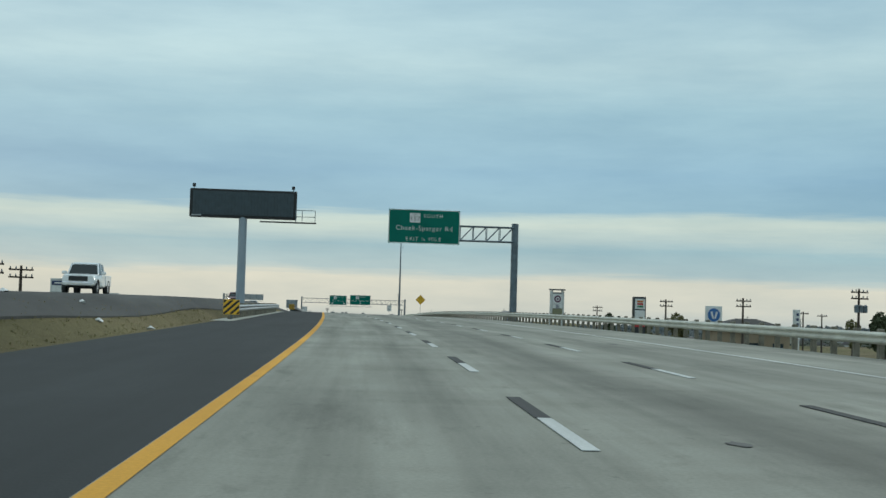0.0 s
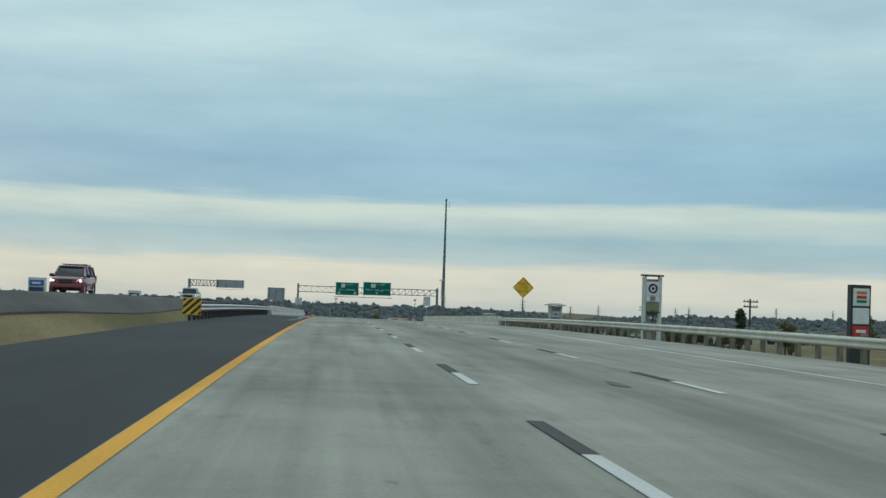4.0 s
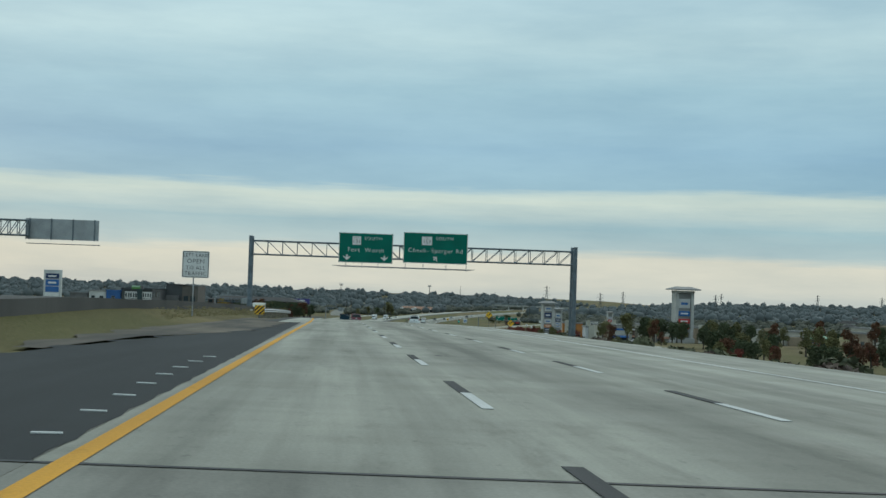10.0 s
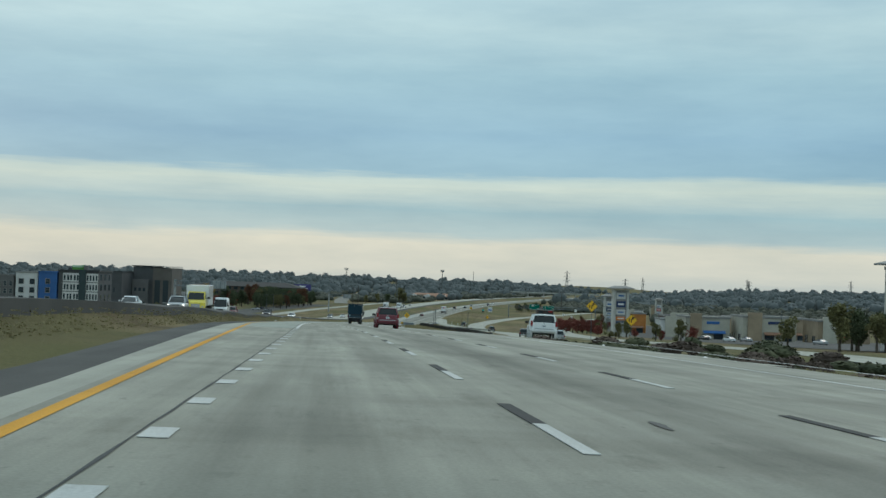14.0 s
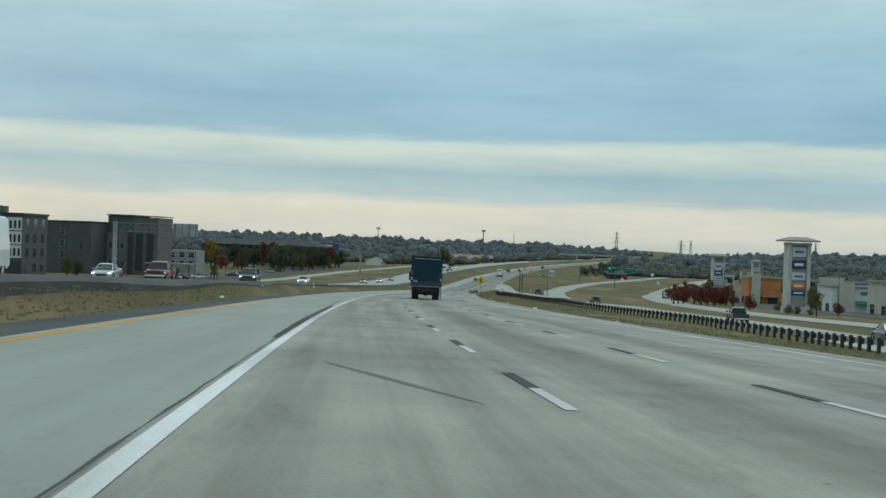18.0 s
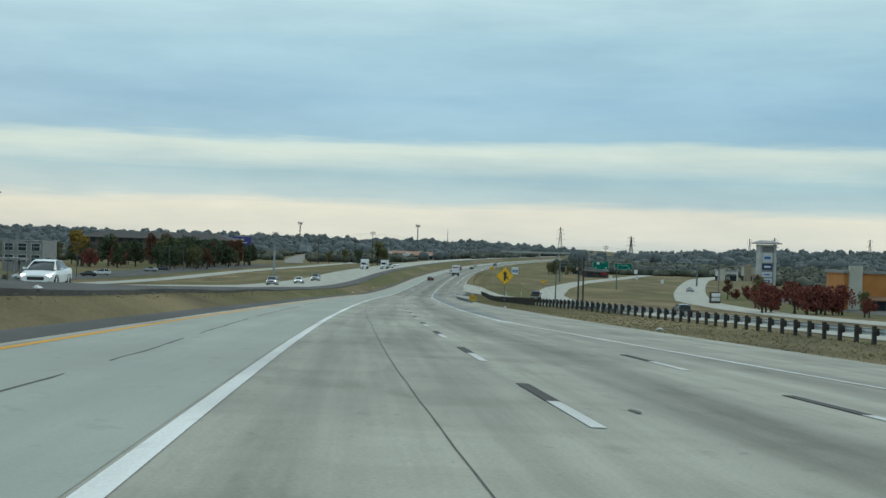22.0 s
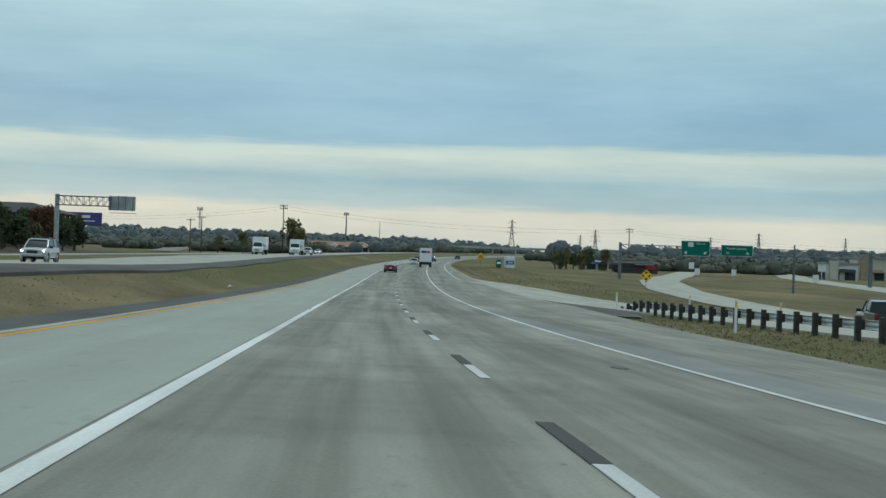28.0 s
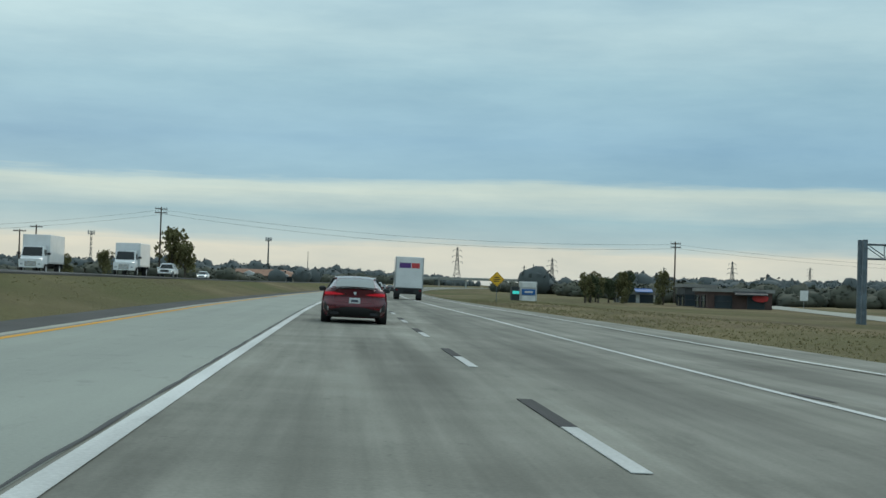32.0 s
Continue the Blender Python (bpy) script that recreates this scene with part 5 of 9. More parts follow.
def tail_at(x, z, out=0.0):
    """A point on the coupe's rounded tail."""
    hs = [r[0] for r in TAIL]
    w = float(np.interp(z, hs, [r[1] for r in TAIL]))
    y = float(np.interp(z, hs, [r[2] for r in TAIL]))
    u = min(1.0, abs(x) / w)
    return (x, y + 0.42 * u ** 4.5 + 0.05 * u * u - out, z)


def tail_patch(parent, rows, mat, name, label="", out=0.012):
    """A lamp, vent or panel that follows the tail; rows: (x, lower edge, upper edge)."""
    g = Geo()
    k = 4
    front, back = [], []
    for x, z0, z1 in rows:
        for i in range(k + 1):
            z = z0 + (z1 - z0) * i / k
            front.append(tail_at(x, z, out))
            back.append(tail_at(x, z, -0.02))
    n = len(front)
    m = k + 1
    fs = []
    for r in range(len(rows) - 1):
        for i in range(k):
            q = r * m + i
            fs += [(q, q + 1, q + m + 1, q + m), (n + q, n + q + m, n + q + m + 1, n + q + 1)]
        for i in (0, k):
            q = r * m + i
            fs.append((q, q + m, n + q + m, n + q))
    for r in (0, len(rows) - 1):
        for i in range(k):
            q = r * m + i
            fs.append((q, q + 1, n + q + 1, n + q))
    g.add(front + back, fs)
    return part(name, g, mat, parent, label, True)


def span(x0, x1, n, low, high):
    return [(x0 + (x1 - x0) * i / n, low(i / n), high(i / n)) for i in range(n + 1)]


def red_coupe(m):
    ob = thing("car", m, "deep red low four-door coupe with glowing tail lamps and pale plate", "car")
    # body sides from the tail corners to the nose
    rings = []
    for y, k, z0, z1 in ((-2.03, 1.0, 0.19, 1.045), (-1.9, 1.006, 0.18, 1.048), (-1.5, 1.02, 0.17, 1.04), (-1.0, 1.0, 0.16, 1.01), (-0.3, 0.98, 0.15, 0.975), (0.6, 0.975, 0.15, 0.95), (1.2, 0.985, 0.16, 0.925), (1.7, 0.985, 0.17, 0.88), (2.1, 0.93, 0.19, 0.79), (2.4, 0.80, 0.22, 0.68), (2.52, 0.60, 0.28, 0.56)):
        half = [(w * k, z0 + (z - 0.19) / 0.855 * (z1 - z0)) for z, w, _ in TAIL]
        rings.append([(a, y, b) for a, b in half] + [(0.4, y, z1 + 0.012), (0, y, z1 + 0.022), (-0.4, y, z1 + 0.012)] + [(-a, y, b) for a, b in reversed(half)] + [(0, y, z0)])
    part("body", Geo().loft(rings), M_REDM, ob, "deep red metallic bodywork", True)
    # the tail itself
    us = [-1, -0.985, -0.95, -0.9, -0.82, -0.7, -0.5, -0.25, 0, 0.25, 0.5, 0.7, 0.82, 0.9, 0.95, 0.985, 1]
    g = Geo()
    vs = [tail_at(u * w, z) for z, w, _ in TAIL for u in us]
    n = len(us)
    fs = [(r * n + i, r * n + i + 1, r * n + n + i + 1, r * n + n + i) for r in range(len(TAIL) - 1) for i in range(n - 1)]
    top = len(vs)
    vs += [(u * 0.745, -2.0, 1.05 + 0.02 * (1 - u * u)) for u in us]
    fs += [(top - n + i, top - n + i + 1, top + i + 1, top + i) for i in range(n - 1)]
    part("tail", g.add(vs, fs), M_REDM, ob, "rounded boot lid and rear bumper", True)
    cabin([(-2.0, -1.95, 0.73, 1.04, 0.70, 1.05), (-1.5, -1.15, 0.79, 1.03, 0.60, 1.235), (-0.7, -0.55, 0.84, 1.0, 0.60, 1.365), (0.35, 0.05, 0.85, 0.96, 0.61, 1.39), (1.3, 0.65, 0.82, 0.92, 0.57, 1.28), (1.5, 1.45, 0.74, 0.92, 0.70, 0.93)], M_GLASS, ob)
    slab([[(-0.56, -0.85, 1.33), (-0.3, -0.85, 1.355), (0, -0.85, 1.362), (0.3, -0.85, 1.355), (0.56, -0.85, 1.33)], [(-0.6, -0.45, 1.385), (-0.3, -0.45, 1.408), (0, -0.45, 1.415), (0.3, -0.45, 1.408), (0.6, -0.45, 1.385)], [(-0.61, 0.1, 1.395), (-0.3, 0.1, 1.42), (0, 0.1, 1.425), (0.3, 0.1, 1.42), (0.61, 0.1, 1.395)], [(-0.58, 0.6, 1.31), (-0.3, 0.6, 1.33), (0, 0.6, 1.335), (0.3, 0.6, 1.33), (0.58, 0.6, 1.31)]], 0.03, M_REDM, ob, "roof")
    slab([[(-0.60, -1.95, 1.075), (-0.3, -1.96, 1.095), (0, -1.96, 1.10), (0.3, -1.96, 1.095), (0.60, -1.95, 1.075)], [(-0.58, -1.5, 1.195), (-0.3, -1.5, 1.22), (0, -1.5, 1.228), (0.3, -1.5, 1.22), (0.58, -1.5, 1.195)], [(-0.54, -0.88, 1.325), (-0.3, -0.88, 1.348), (0, -0.88, 1.355), (0.3, -0.88, 1.348), (0.54, -0.88, 1.325)]], 0.012, M_GLASS_SKY, ob, "rear_window", "sloping rear window, tinted pale for the reflected sky")
    for s in (-1, 1):
        slab([[(s * 0.59, -1.98, 1.085), (s * 0.68, -1.98, 1.07), (s * 0.76, -1.98, 1.035)], [(s * 0.57, -1.45, 1.222), (s * 0.64, -1.45, 1.195), (s * 0.74, -1.45, 1.10)], [(s * 0.53, -0.85, 1.345), (s * 0.58, -0.85, 1.325), (s * 0.66, -0.85, 1.25)]], 0.02, M_REDM, ob, "rear_pillar")
        strip(ob, (s * 0.62, 0.2, 1.375), (s * 0.79, 1.36, 0.95), 0.035, M_REDM, "front_pillar")
        strip(ob, (s * 0.60, -0.8, 1.34), (s * 0.62, 0.2, 1.38), 0.03, M_REDM, "roof_edge")
        strip(ob, (s * 0.85, -1.3, 1.02), (s * 0.86, 1.2, 0.95), 0.012, M_TRIM, "window_trim")
        strip(ob, (s * 0.66, -0.45, 1.34), (s * 0.85, -0.35, 1.0), 0.03, M_TRIM, "door_pillar")
        # slim lamps that widen to the corners
        sh = tail_patch(ob, span(s * 0.31, s * 0.925, 12, lambda t: 0.845 - 0.055 * t, lambda t: 0.885 + 0.06 * min(1, t * 1.6)), M_TAIL, "tail_lamp", "dark red tail lamp round the corner", 0.008)
        tail_patch(sh, span(s * 0.36, s * 0.90, 12, lambda t: 0.855 - 0.02 * t, lambda t: 0.875 + 0.045 * min(1, t * 1.6)), M_BRAKE, "light_bar", "slim lit red light bar", 0.016)
        tail_patch(ob, span(s * 0.80, s * 0.915, 5, lambda t: 0.36 + 0.04 * t, lambda t: 0.50 + 0.17 * t), M_TRIM, "bumper_vent", "black upright bumper vent", 0.006)
        tail_patch(ob, span(s * 0.765, s * 0.80, 2, lambda t: 0.37, lambda t: 0.47 + 0.04 * t), M_SILVER, "vent_edge", "pale edge of the bumper vent", 0.012)
        tail_patch(ob, span(s * 0.58, s * 0.78, 4, lambda t: 0.455, lambda t: 0.475), M_TAIL, "reflector", "", 0.012)
        part("exhaust", Geo().prism(shift(rounded(0.24, 0.08, 0.03), s * 0.58, 0.30), 0.14, "xz", -2.53), M_RIMD, ob, "dark exhaust trim")
        part("wheel_arch", Geo().lathe([(s * 0.80, 0.40), (s * 0.978, 0.40), (s * 0.985, 0.375), (s * 0.8, 0.36)], 24, "x", (0, -1.5, 0.35)), M_TRIM, ob)
        part("wheel_arch", Geo().lathe([(s * 0.78, 0.40), (s * 0.955, 0.40), (s * 0.965, 0.375), (s * 0.78, 0.36)], 24, "x", (0, 1.55, 0.35)), M_TRIM, ob)
        part("side_skirt", Geo().box((s * 0.93, 0, 0.18), (0.08, 2.2, 0.1), 0.02), M_TRIM, ob)
        part("door_handle", Geo().box((s * 0.975, -0.2, 0.82), (0.03, 0.2, 0.03), 0.01), M_REDM, ob)
        mirror(ob, s * 1.02, 0.75, 1.0, M_TRIM)
        wheel(ob, s * 0.845, -1.5, 0.355, 0.29, M_RIMD, 10)
        wheel(ob, s * 0.83, 1.55, 0.355, 0.25, M_RIMD, 10)
    tail_patch(ob, span(-0.62, 0.62, 12, lambda t: 0.60 + 0.05 * abs(2 * t - 1), lambda t: 0.79 - 0.03 * abs(2 * t - 1)), M_REDM, "plate_recess", "", 0.004)
    plate(ob, -2.50, 0.685, 0.33, 0.165)
    tail_patch(ob, span(-0.78, 0.78, 20, lambda t: 0.21, lambda t: 0.50 - 0.13 * abs(2 * t - 1) ** 2), M_TRIM, "diffuser", "black lower bumper", 0.014)
    # boot lip in black: its colour draws the shadow line under the lip
    part("boot_lip", Geo().loft([[(x, -2.47 + 0.09 * x * x, 1.035 - 0.05 * x * x), (x, -2.52 + 0.09 * x * x, 1.06 - 0.05 * x * x), (x, -2.40 + 0.09 * x * x, 1.062 - 0.05 * x * x)] for x in (-0.72, -0.5, -0.25, 0, 0.25, 0.5, 0.72)]), M_TRIM, ob, "slim boot lip, black for the shadow line beneath it", True)
    part("badge", Geo().tube((0, -2.44, 0.905), (0, -2.465, 0.905), 0.042, n=16), M_PLATE, ob, "small round pale badge")
    part("roof_fin", Geo().prism([(-0.75, 1.38), (-0.55, 1.44), (-0.5, 1.43)], 0.03, "yz", -0.015), M_REDM, ob)
    part("underbody", Geo().box((0, 0, 0.22), (1.6, 4.2, 0.1), 0.02), M_UNDER, ob)


def suv(m, label, mat, k=(1.0, 1.0, 1.0), lamps=None, roof_rack=True, name="car", rear_glass=None, group="", front=False):
    """An upright estate-type car. k scales its width, length and height."""
    ob = thing(name, m, label, "car", group)
    a, b, c = k
    wr = 0.41 if a > 1.03 else 0.375

    def q(st):
        return [(y * b, w * a, z0 * c, z1 * c, i * a) for y, w, z0, z1, i in st]
    hull(q([(-2.45, 0.86, 0.42, 0.98, 0.06), (-2.38, 0.93, 0.36, 1.12, 0.08), (-1.6, 0.97, 0.32, 1.14, 0.1), (0, 0.97, 0.3, 1.12, 0.1), (1.1, 0.96, 0.32, 1.1, 0.14), (2.0, 0.92, 0.36, 1.04, 0.2), (2.4, 0.82, 0.42, 0.92, 0.18)]), mat, ob)
    cabin([(y0 * b, y1 * b, w * a, z0 * c, wt * a, zt * c) for y0, y1, w, z0, wt, zt in [(-2.36, -2.2, 0.84, 1.1, 0.70, 1.68), (-1.2, -1.2, 0.87, 1.12, 0.72, 1.74), (0, 0, 0.87, 1.1, 0.72, 1.75), (1.35, 0.5, 0.85, 1.08, 0.69, 1.68)]], M_GLASS, ob)
    slab([[(x * a, y * b, (z + 0.02 * (1 - abs(x))) * c) for x in (-0.72, -0.4, 0, 0.4, 0.72)] for y, z in ((-2.3, 1.69), (-1.4, 1.76), (-0.2, 1.775), (0.55, 1.70))], 0.05, mat, ob, "roof")
    for s in (-1, 1):
        for y0, y1, z1 in ((-2.37, -2.22, 1.69), (-1.1, -1.05, 1.74), (0.1, 0.1, 1.74), (1.34, 0.52, 1.69)):
            strip(ob, (s * 0.86 * a, y0 * b, 1.1 * c), (s * 0.715 * a, y1 * b, z1 * c), 0.1 if y0 == -1.1 else 0.055, mat, "pillar")
        part("tail_lamp", Geo().box((s * 0.885 * a, -2.40 * b, 1.05 * c), (0.15, 0.16, 0.36), 0.03), lamps or M_TAIL, ob, "tall red tail lamp")
        part("reverse_lamp", Geo().box((s * 0.885 * a, -2.40 * b, 0.81 * c), (0.145, 0.15, 0.1), 0.02), M_HEADOFF, ob)
        part("headlamp", Geo().box((s * 0.74 * a, 2.33 * b, 0.82 * c), (0.3, 0.14, 0.16), 0.04), M_HEAD if front else M_HEADOFF, ob, "headlamp")
        for y in (-1.5, 1.5):
            part("wheel_arch", Geo().lathe([(s * 0.8 * a, wr + 0.085), (s * 1.0 * a, wr + 0.085), (s * 1.005 * a, wr + 0.03), (s * 0.8 * a, wr + 0.01)], 22, "x", (0, y * b, wr)), mat, ob)
            wheel(ob, s * 0.84 * a, y * b, wr, 0.27, M_RIM, 5)
        mirror(ob, s * 1.07 * a, 0.95 * b, 1.14 * c, M_TRIM, 1.25)
        part("side_step", Geo().box((s * 0.96 * a, 0, 0.34 * c), (0.14, 2.1 * b, 0.06), 0.02), M_GALV, ob)
        part("side_moulding", Geo().box((s * 0.972 * a, 0, 0.72 * c), (0.02, 2.4 * b, 0.07), 0.008), mat, ob)
        part("door_handle", Geo().box((s * 0.975 * a, -0.1 * b, 0.98 * c), (0.03, 0.18, 0.035), 0.01), M_CHROME, ob)
        part("door_handle", Geo().box((s * 0.975 * a, -1.2 * b, 0.98 * c), (0.03, 0.18, 0.035), 0.01), M_CHROME, ob)
        if roof_rack:
            strip(ob, (s * 0.64 * a, -2.0 * b, 1.82 * c), (s * 0.64 * a, 0.3 * b, 1.83 * c), 0.025, M_TRIM, "roof_bar")
    if roof_rack:
        for y in (-1.7, -0.4):
            strip(ob, (-0.64 * a, y * b, 1.83 * c), (0.64 * a, y * b, 1.83 * c), 0.02, M_TRIM, "cross_bar")
    slab([[(-0.60 * a, -2.385 * b, 1.16 * c), (0, -2.39 * b, 1.16 * c), (0.60 * a, -2.385 * b, 1.16 * c)], [(-0.56 * a, -2.265 * b, 1.60 * c), (0, -2.27 * b, 1.61 * c), (0.56 * a, -2.265 * b, 1.60 * c)]], 0.015, rear_glass or M_GLASS, ob, "rear_window")
    part("tailgate", Geo().box((0, -2.44 * b, 0.93 * c), (1.3 * a, 0.05, 0.36), 0.02), mat, ob)
    part("rear_bumper", Geo().box((0, -2.45 * b, 0.58 * c), (1.72 * a, 0.18, 0.24), 0.05), mat, ob)
    part("bumper_pad", Geo().box((0, -2.52 * b, 0.67 * c), (1.4 * a, 0.1, 0.06), 0.02), M_SILVER, ob, "pale bumper pad")
    part("front_grille", Geo().box((0, 2.40 * b, 0.76 * c), (0.8 * a, 0.06, 0.22), 0.02), M_TRIM, ob)
    part("front_bumper", Geo().box((0, 2.38 * b, 0.52 * c), (1.6 * a, 0.2, 0.22), 0.05), mat, ob)
    plate(ob, -2.475 * b, 0.88 * c)
    part("badge", Geo().tube((0, -2.46 * b, 1.06 * c), (0, -2.475 * b, 1.06 * c), 0.05, n=14), M_CHROME, ob)
    part("underbody", Geo().box((0, 0, 0.32 * c), (1.5 * a, 4.0 * b, 0.14), 0.02), M_UNDER, ob)
    return ob


def sedan(m, label, mat, group="", front=False):
    ob = thing("car", m, label, "car", group)
    hull([(-2.3, 0.78, 0.36, 0.92, 0.1), (-2.2, 0.88, 0.28, 1.0, 0.12), (-1.4, 0.91, 0.24, 0.98, 0.12), (0, 0.91, 0.22, 0.94, 0.1), (1.2, 0.9, 0.24, 0.9, 0.14), (2.0, 0.85, 0.28, 0.8, 0.18), (2.3, 0.7, 0.34, 0.64, 0.14)], mat, ob)
    cabin([(-1.75, -1.7, 0.72, 0.98, 0.68, 1.0), (-1.2, -0.75, 0.78, 0.97, 0.58, 1.38), (0, 0, 0.8, 0.95, 0.6, 1.44), (1.1, 0.45, 0.78, 0.92, 0.56, 1.36), (1.3, 1.25, 0.7, 0.91, 0.66, 0.93)], M_GLASS, ob)
    slab([[(x, y, z + 0.02 * (1 - abs(x))) for x in (-0.58, 0, 0.58)] for y, z in ((-0.8, 1.39), (0, 1.45), (0.5, 1.37))], 0.03, mat, ob, "roof")
    for s in (-1, 1):
        strip(ob, (s * 0.58, -0.75, 1.38), (s * 0.70, -1.62, 1.0), 0.06, mat, "rear_pillar")
        strip(ob, (s * 0.57, 0.45, 1.37), (s * 0.72, 1.22, 0.95), 0.035, mat, "front_pillar")
        part("tail_lamp", Geo().box((s * 0.72, -2.27, 0.86), (0.26, 0.1, 0.13), 0.03), M_TAIL, ob, "red tail lamp")
        part("headlamp", Geo().box((s * 0.66, 2.2, 0.66), (0.28, 0.14, 0.12), 0.04), M_HEAD if front else M_HEADOFF, ob, "headlamp")
        for y in (-1.4, 1.4):
            part("wheel_arch", Geo().lathe([(s * 0.75, 0.38), (s * 0.92, 0.38), (s * 0.92, 0.35), (s * 0.75, 0.33)], 18, "x", (0, y, 0.32)), M_TRIM, ob)
            wheel(ob, s * 0.79, y, 0.325, 0.21, M_RIM, 7)
        mirror(ob, s * 0.98, 0.72, 0.98, mat, 0.9)
    part("rear_bumper", Geo().box((0, -2.28, 0.48), (1.5, 0.16, 0.2), 0.05), mat, ob)
    part("front_grille", Geo().box((0, 2.28, 0.5), (0.9, 0.06, 0.2), 0.02), M_TRIM, ob)
    plate(ob, -2.32, 0.74)
    part("underbody", Geo().box((0, 0, 0.24), (1.4, 3.8, 0.1), 0.02), M_UNDER, ob)
    return ob


def pickup(m, label, mat, group="", front=False):
    ob = thing("pickup_truck", m, label, "pickup truck", group)
    hull([(0.2, 0.95, 0.42, 1.18, 0.08), (1.1, 0.97, 0.42, 1.18, 0.1), (2.2, 0.96, 0.44, 1.14, 0.16), (2.75, 0.9, 0.5, 1.04, 0.14)], mat, ob)
    cabin([(-0.95, -0.85, 0.86, 1.16, 0.74, 1.78), (0, 0, 0.88, 1.17, 0.75, 1.84), (1.25, 0.65, 0.86, 1.16, 0.72, 1.76)], M_GLASS, ob)
    slab([[(x, y, z + 0.02 * (1 - abs(x))) for x in (-0.74, 0, 0.74)] for y, z in ((-0.9, 1.78), (0, 1.86), (0.68, 1.78))], 0.05, mat, ob, "roof")
    part("cab_side", Geo().box((0, -0.35, 0.82), (1.9, 1.2, 0.76), 0.06), mat, ob)
    part("bed_floor", Geo().box((0, -1.95, 0.72), (1.75, 2.1, 0.06)), M_UNDER, ob)
    for s in (-1, 1):
        part("bed_side", Geo().box((s * 0.92, -1.9, 0.86), (0.12, 2.0, 0.62), 0.03), mat, ob)
        for y0, y1, z1 in ((-0.93, -0.86, 1.79), (0.1, 0.1, 1.83), (1.22, 0.67, 1.78)):
            strip(ob, (s * 0.87, y0, 1.15), (s * 0.74, y1, z1), 0.05, mat, "pillar")
        part("tail_lamp", Geo().box((s * 0.9, -2.9, 0.98), (0.14, 0.08, 0.36), 0.02), M_TAIL, ob, "tall red tail lamp")
        part("headlamp", Geo().box((s * 0.76, 2.68, 0.88), (0.3, 0.12, 0.2), 0.04), M_HEAD if front else M_HEADOFF, ob, "headlamp")
        for y in (-1.9, 1.85):
            part("wheel_arch", Geo().lathe([(s * 0.8, 0.47), (s * 0.995, 0.47), (s * 0.995, 0.43), (s * 0.8, 0.4)], 20, "x", (0, y, 0.4)), M_TRIM, ob)
            wheel(ob, s * 0.84, y, 0.4, 0.27, M_RIM, 6)
        mirror(ob, s * 1.12, 0.95, 1.25, mat, 1.3)
    part("tailgate", Geo().box((0, -2.9, 0.9), (1.66, 0.07, 0.52), 0.02), mat, ob)
    part("rear_bumper", Geo().box((0, -2.98, 0.56), (1.8, 0.18, 0.18), 0.04), M_CHROME, ob, "bright rear bumper")
    part("front_bumper", Geo().box((0, 2.78, 0.58), (1.8, 0.18, 0.2), 0.04), M_CHROME, ob)
    part("front_grille", Geo().box((0, 2.72, 0.88), (1.1, 0.1, 0.3), 0.03), M_TRIM, ob)
    plate(ob, -3.08, 0.56)
    part("underbody", Geo().box((0, -0.1, 0.45), (1.3, 5.2, 0.16), 0.02), M_UNDER, ob)
    return ob


def van(m, label, mat, group=""):
    ob = thing("van", m, label, "van", group)
    rings = []
    for y, w, z0, z1, wt in ((-2.7, 0.98, 0.4, 2.4, 0.86), (1.0, 1.0, 0.38, 2.5, 0.86), (1.5, 1.0, 0.4, 2.4, 0.82)):
        rings.append([(w * 0.9, y, z0), (w, y, z0 + 0.15), (w, y, 1.2), (wt, y, z1 - 0.1), (wt - 0.1, y, z1), (-wt + 0.1, y, z1), (-wt, y, z1 - 0.1), (-w, y, 1.2), (-w, y, z0 + 0.15), (-w * 0.9, y, z0)])
    part("body", Geo().loft(rings), mat, ob, "", True)
    hull([(1.5, 0.99, 0.4, 1.25, 0.06), (2.1, 0.96, 0.4, 1.15, 0.12), (2.7, 0.84, 0.45, 0.95, 0.16)], mat, ob, "bonnet")
    slab([[(-0.82, 1.52, 2.2), (0, 1.56, 2.22), (0.82, 1.52, 2.2)], [(-0.9, 2.15, 1.2), (0, 2.22, 1.2), (0.9, 2.15, 1.2)]], 0.02, M_GLASS, ob, "windscreen")
    for s in (-1, 1):
        part("side_window", Geo().box((s * 0.965, 1.1, 1.6), (0.05, 0.8, 0.5), 0.02), M_GLASS, ob)
        part("headlamp", Geo().box((s * 0.74, 2.6, 0.88), (0.3, 0.14, 0.22), 0.04), M_HEADOFF, ob)
        part("tail_lamp", Geo().box((s * 0.93, -2.7, 1.1), (0.1, 0.06, 0.5), 0.02), M_TAIL, ob)
        for y in (-1.8, 1.8):
            wheel(ob, s * 0.86, y, 0.35, 0.23, M_RIM, 6)
        mirror(ob, s * 1.12, 1.55, 1.35, M_TRIM, 1.2)
    part("front_grille", Geo().box((0, 2.68, 0.8), (1.0, 0.06, 0.2), 0.02), M_TRIM, ob)
    return ob


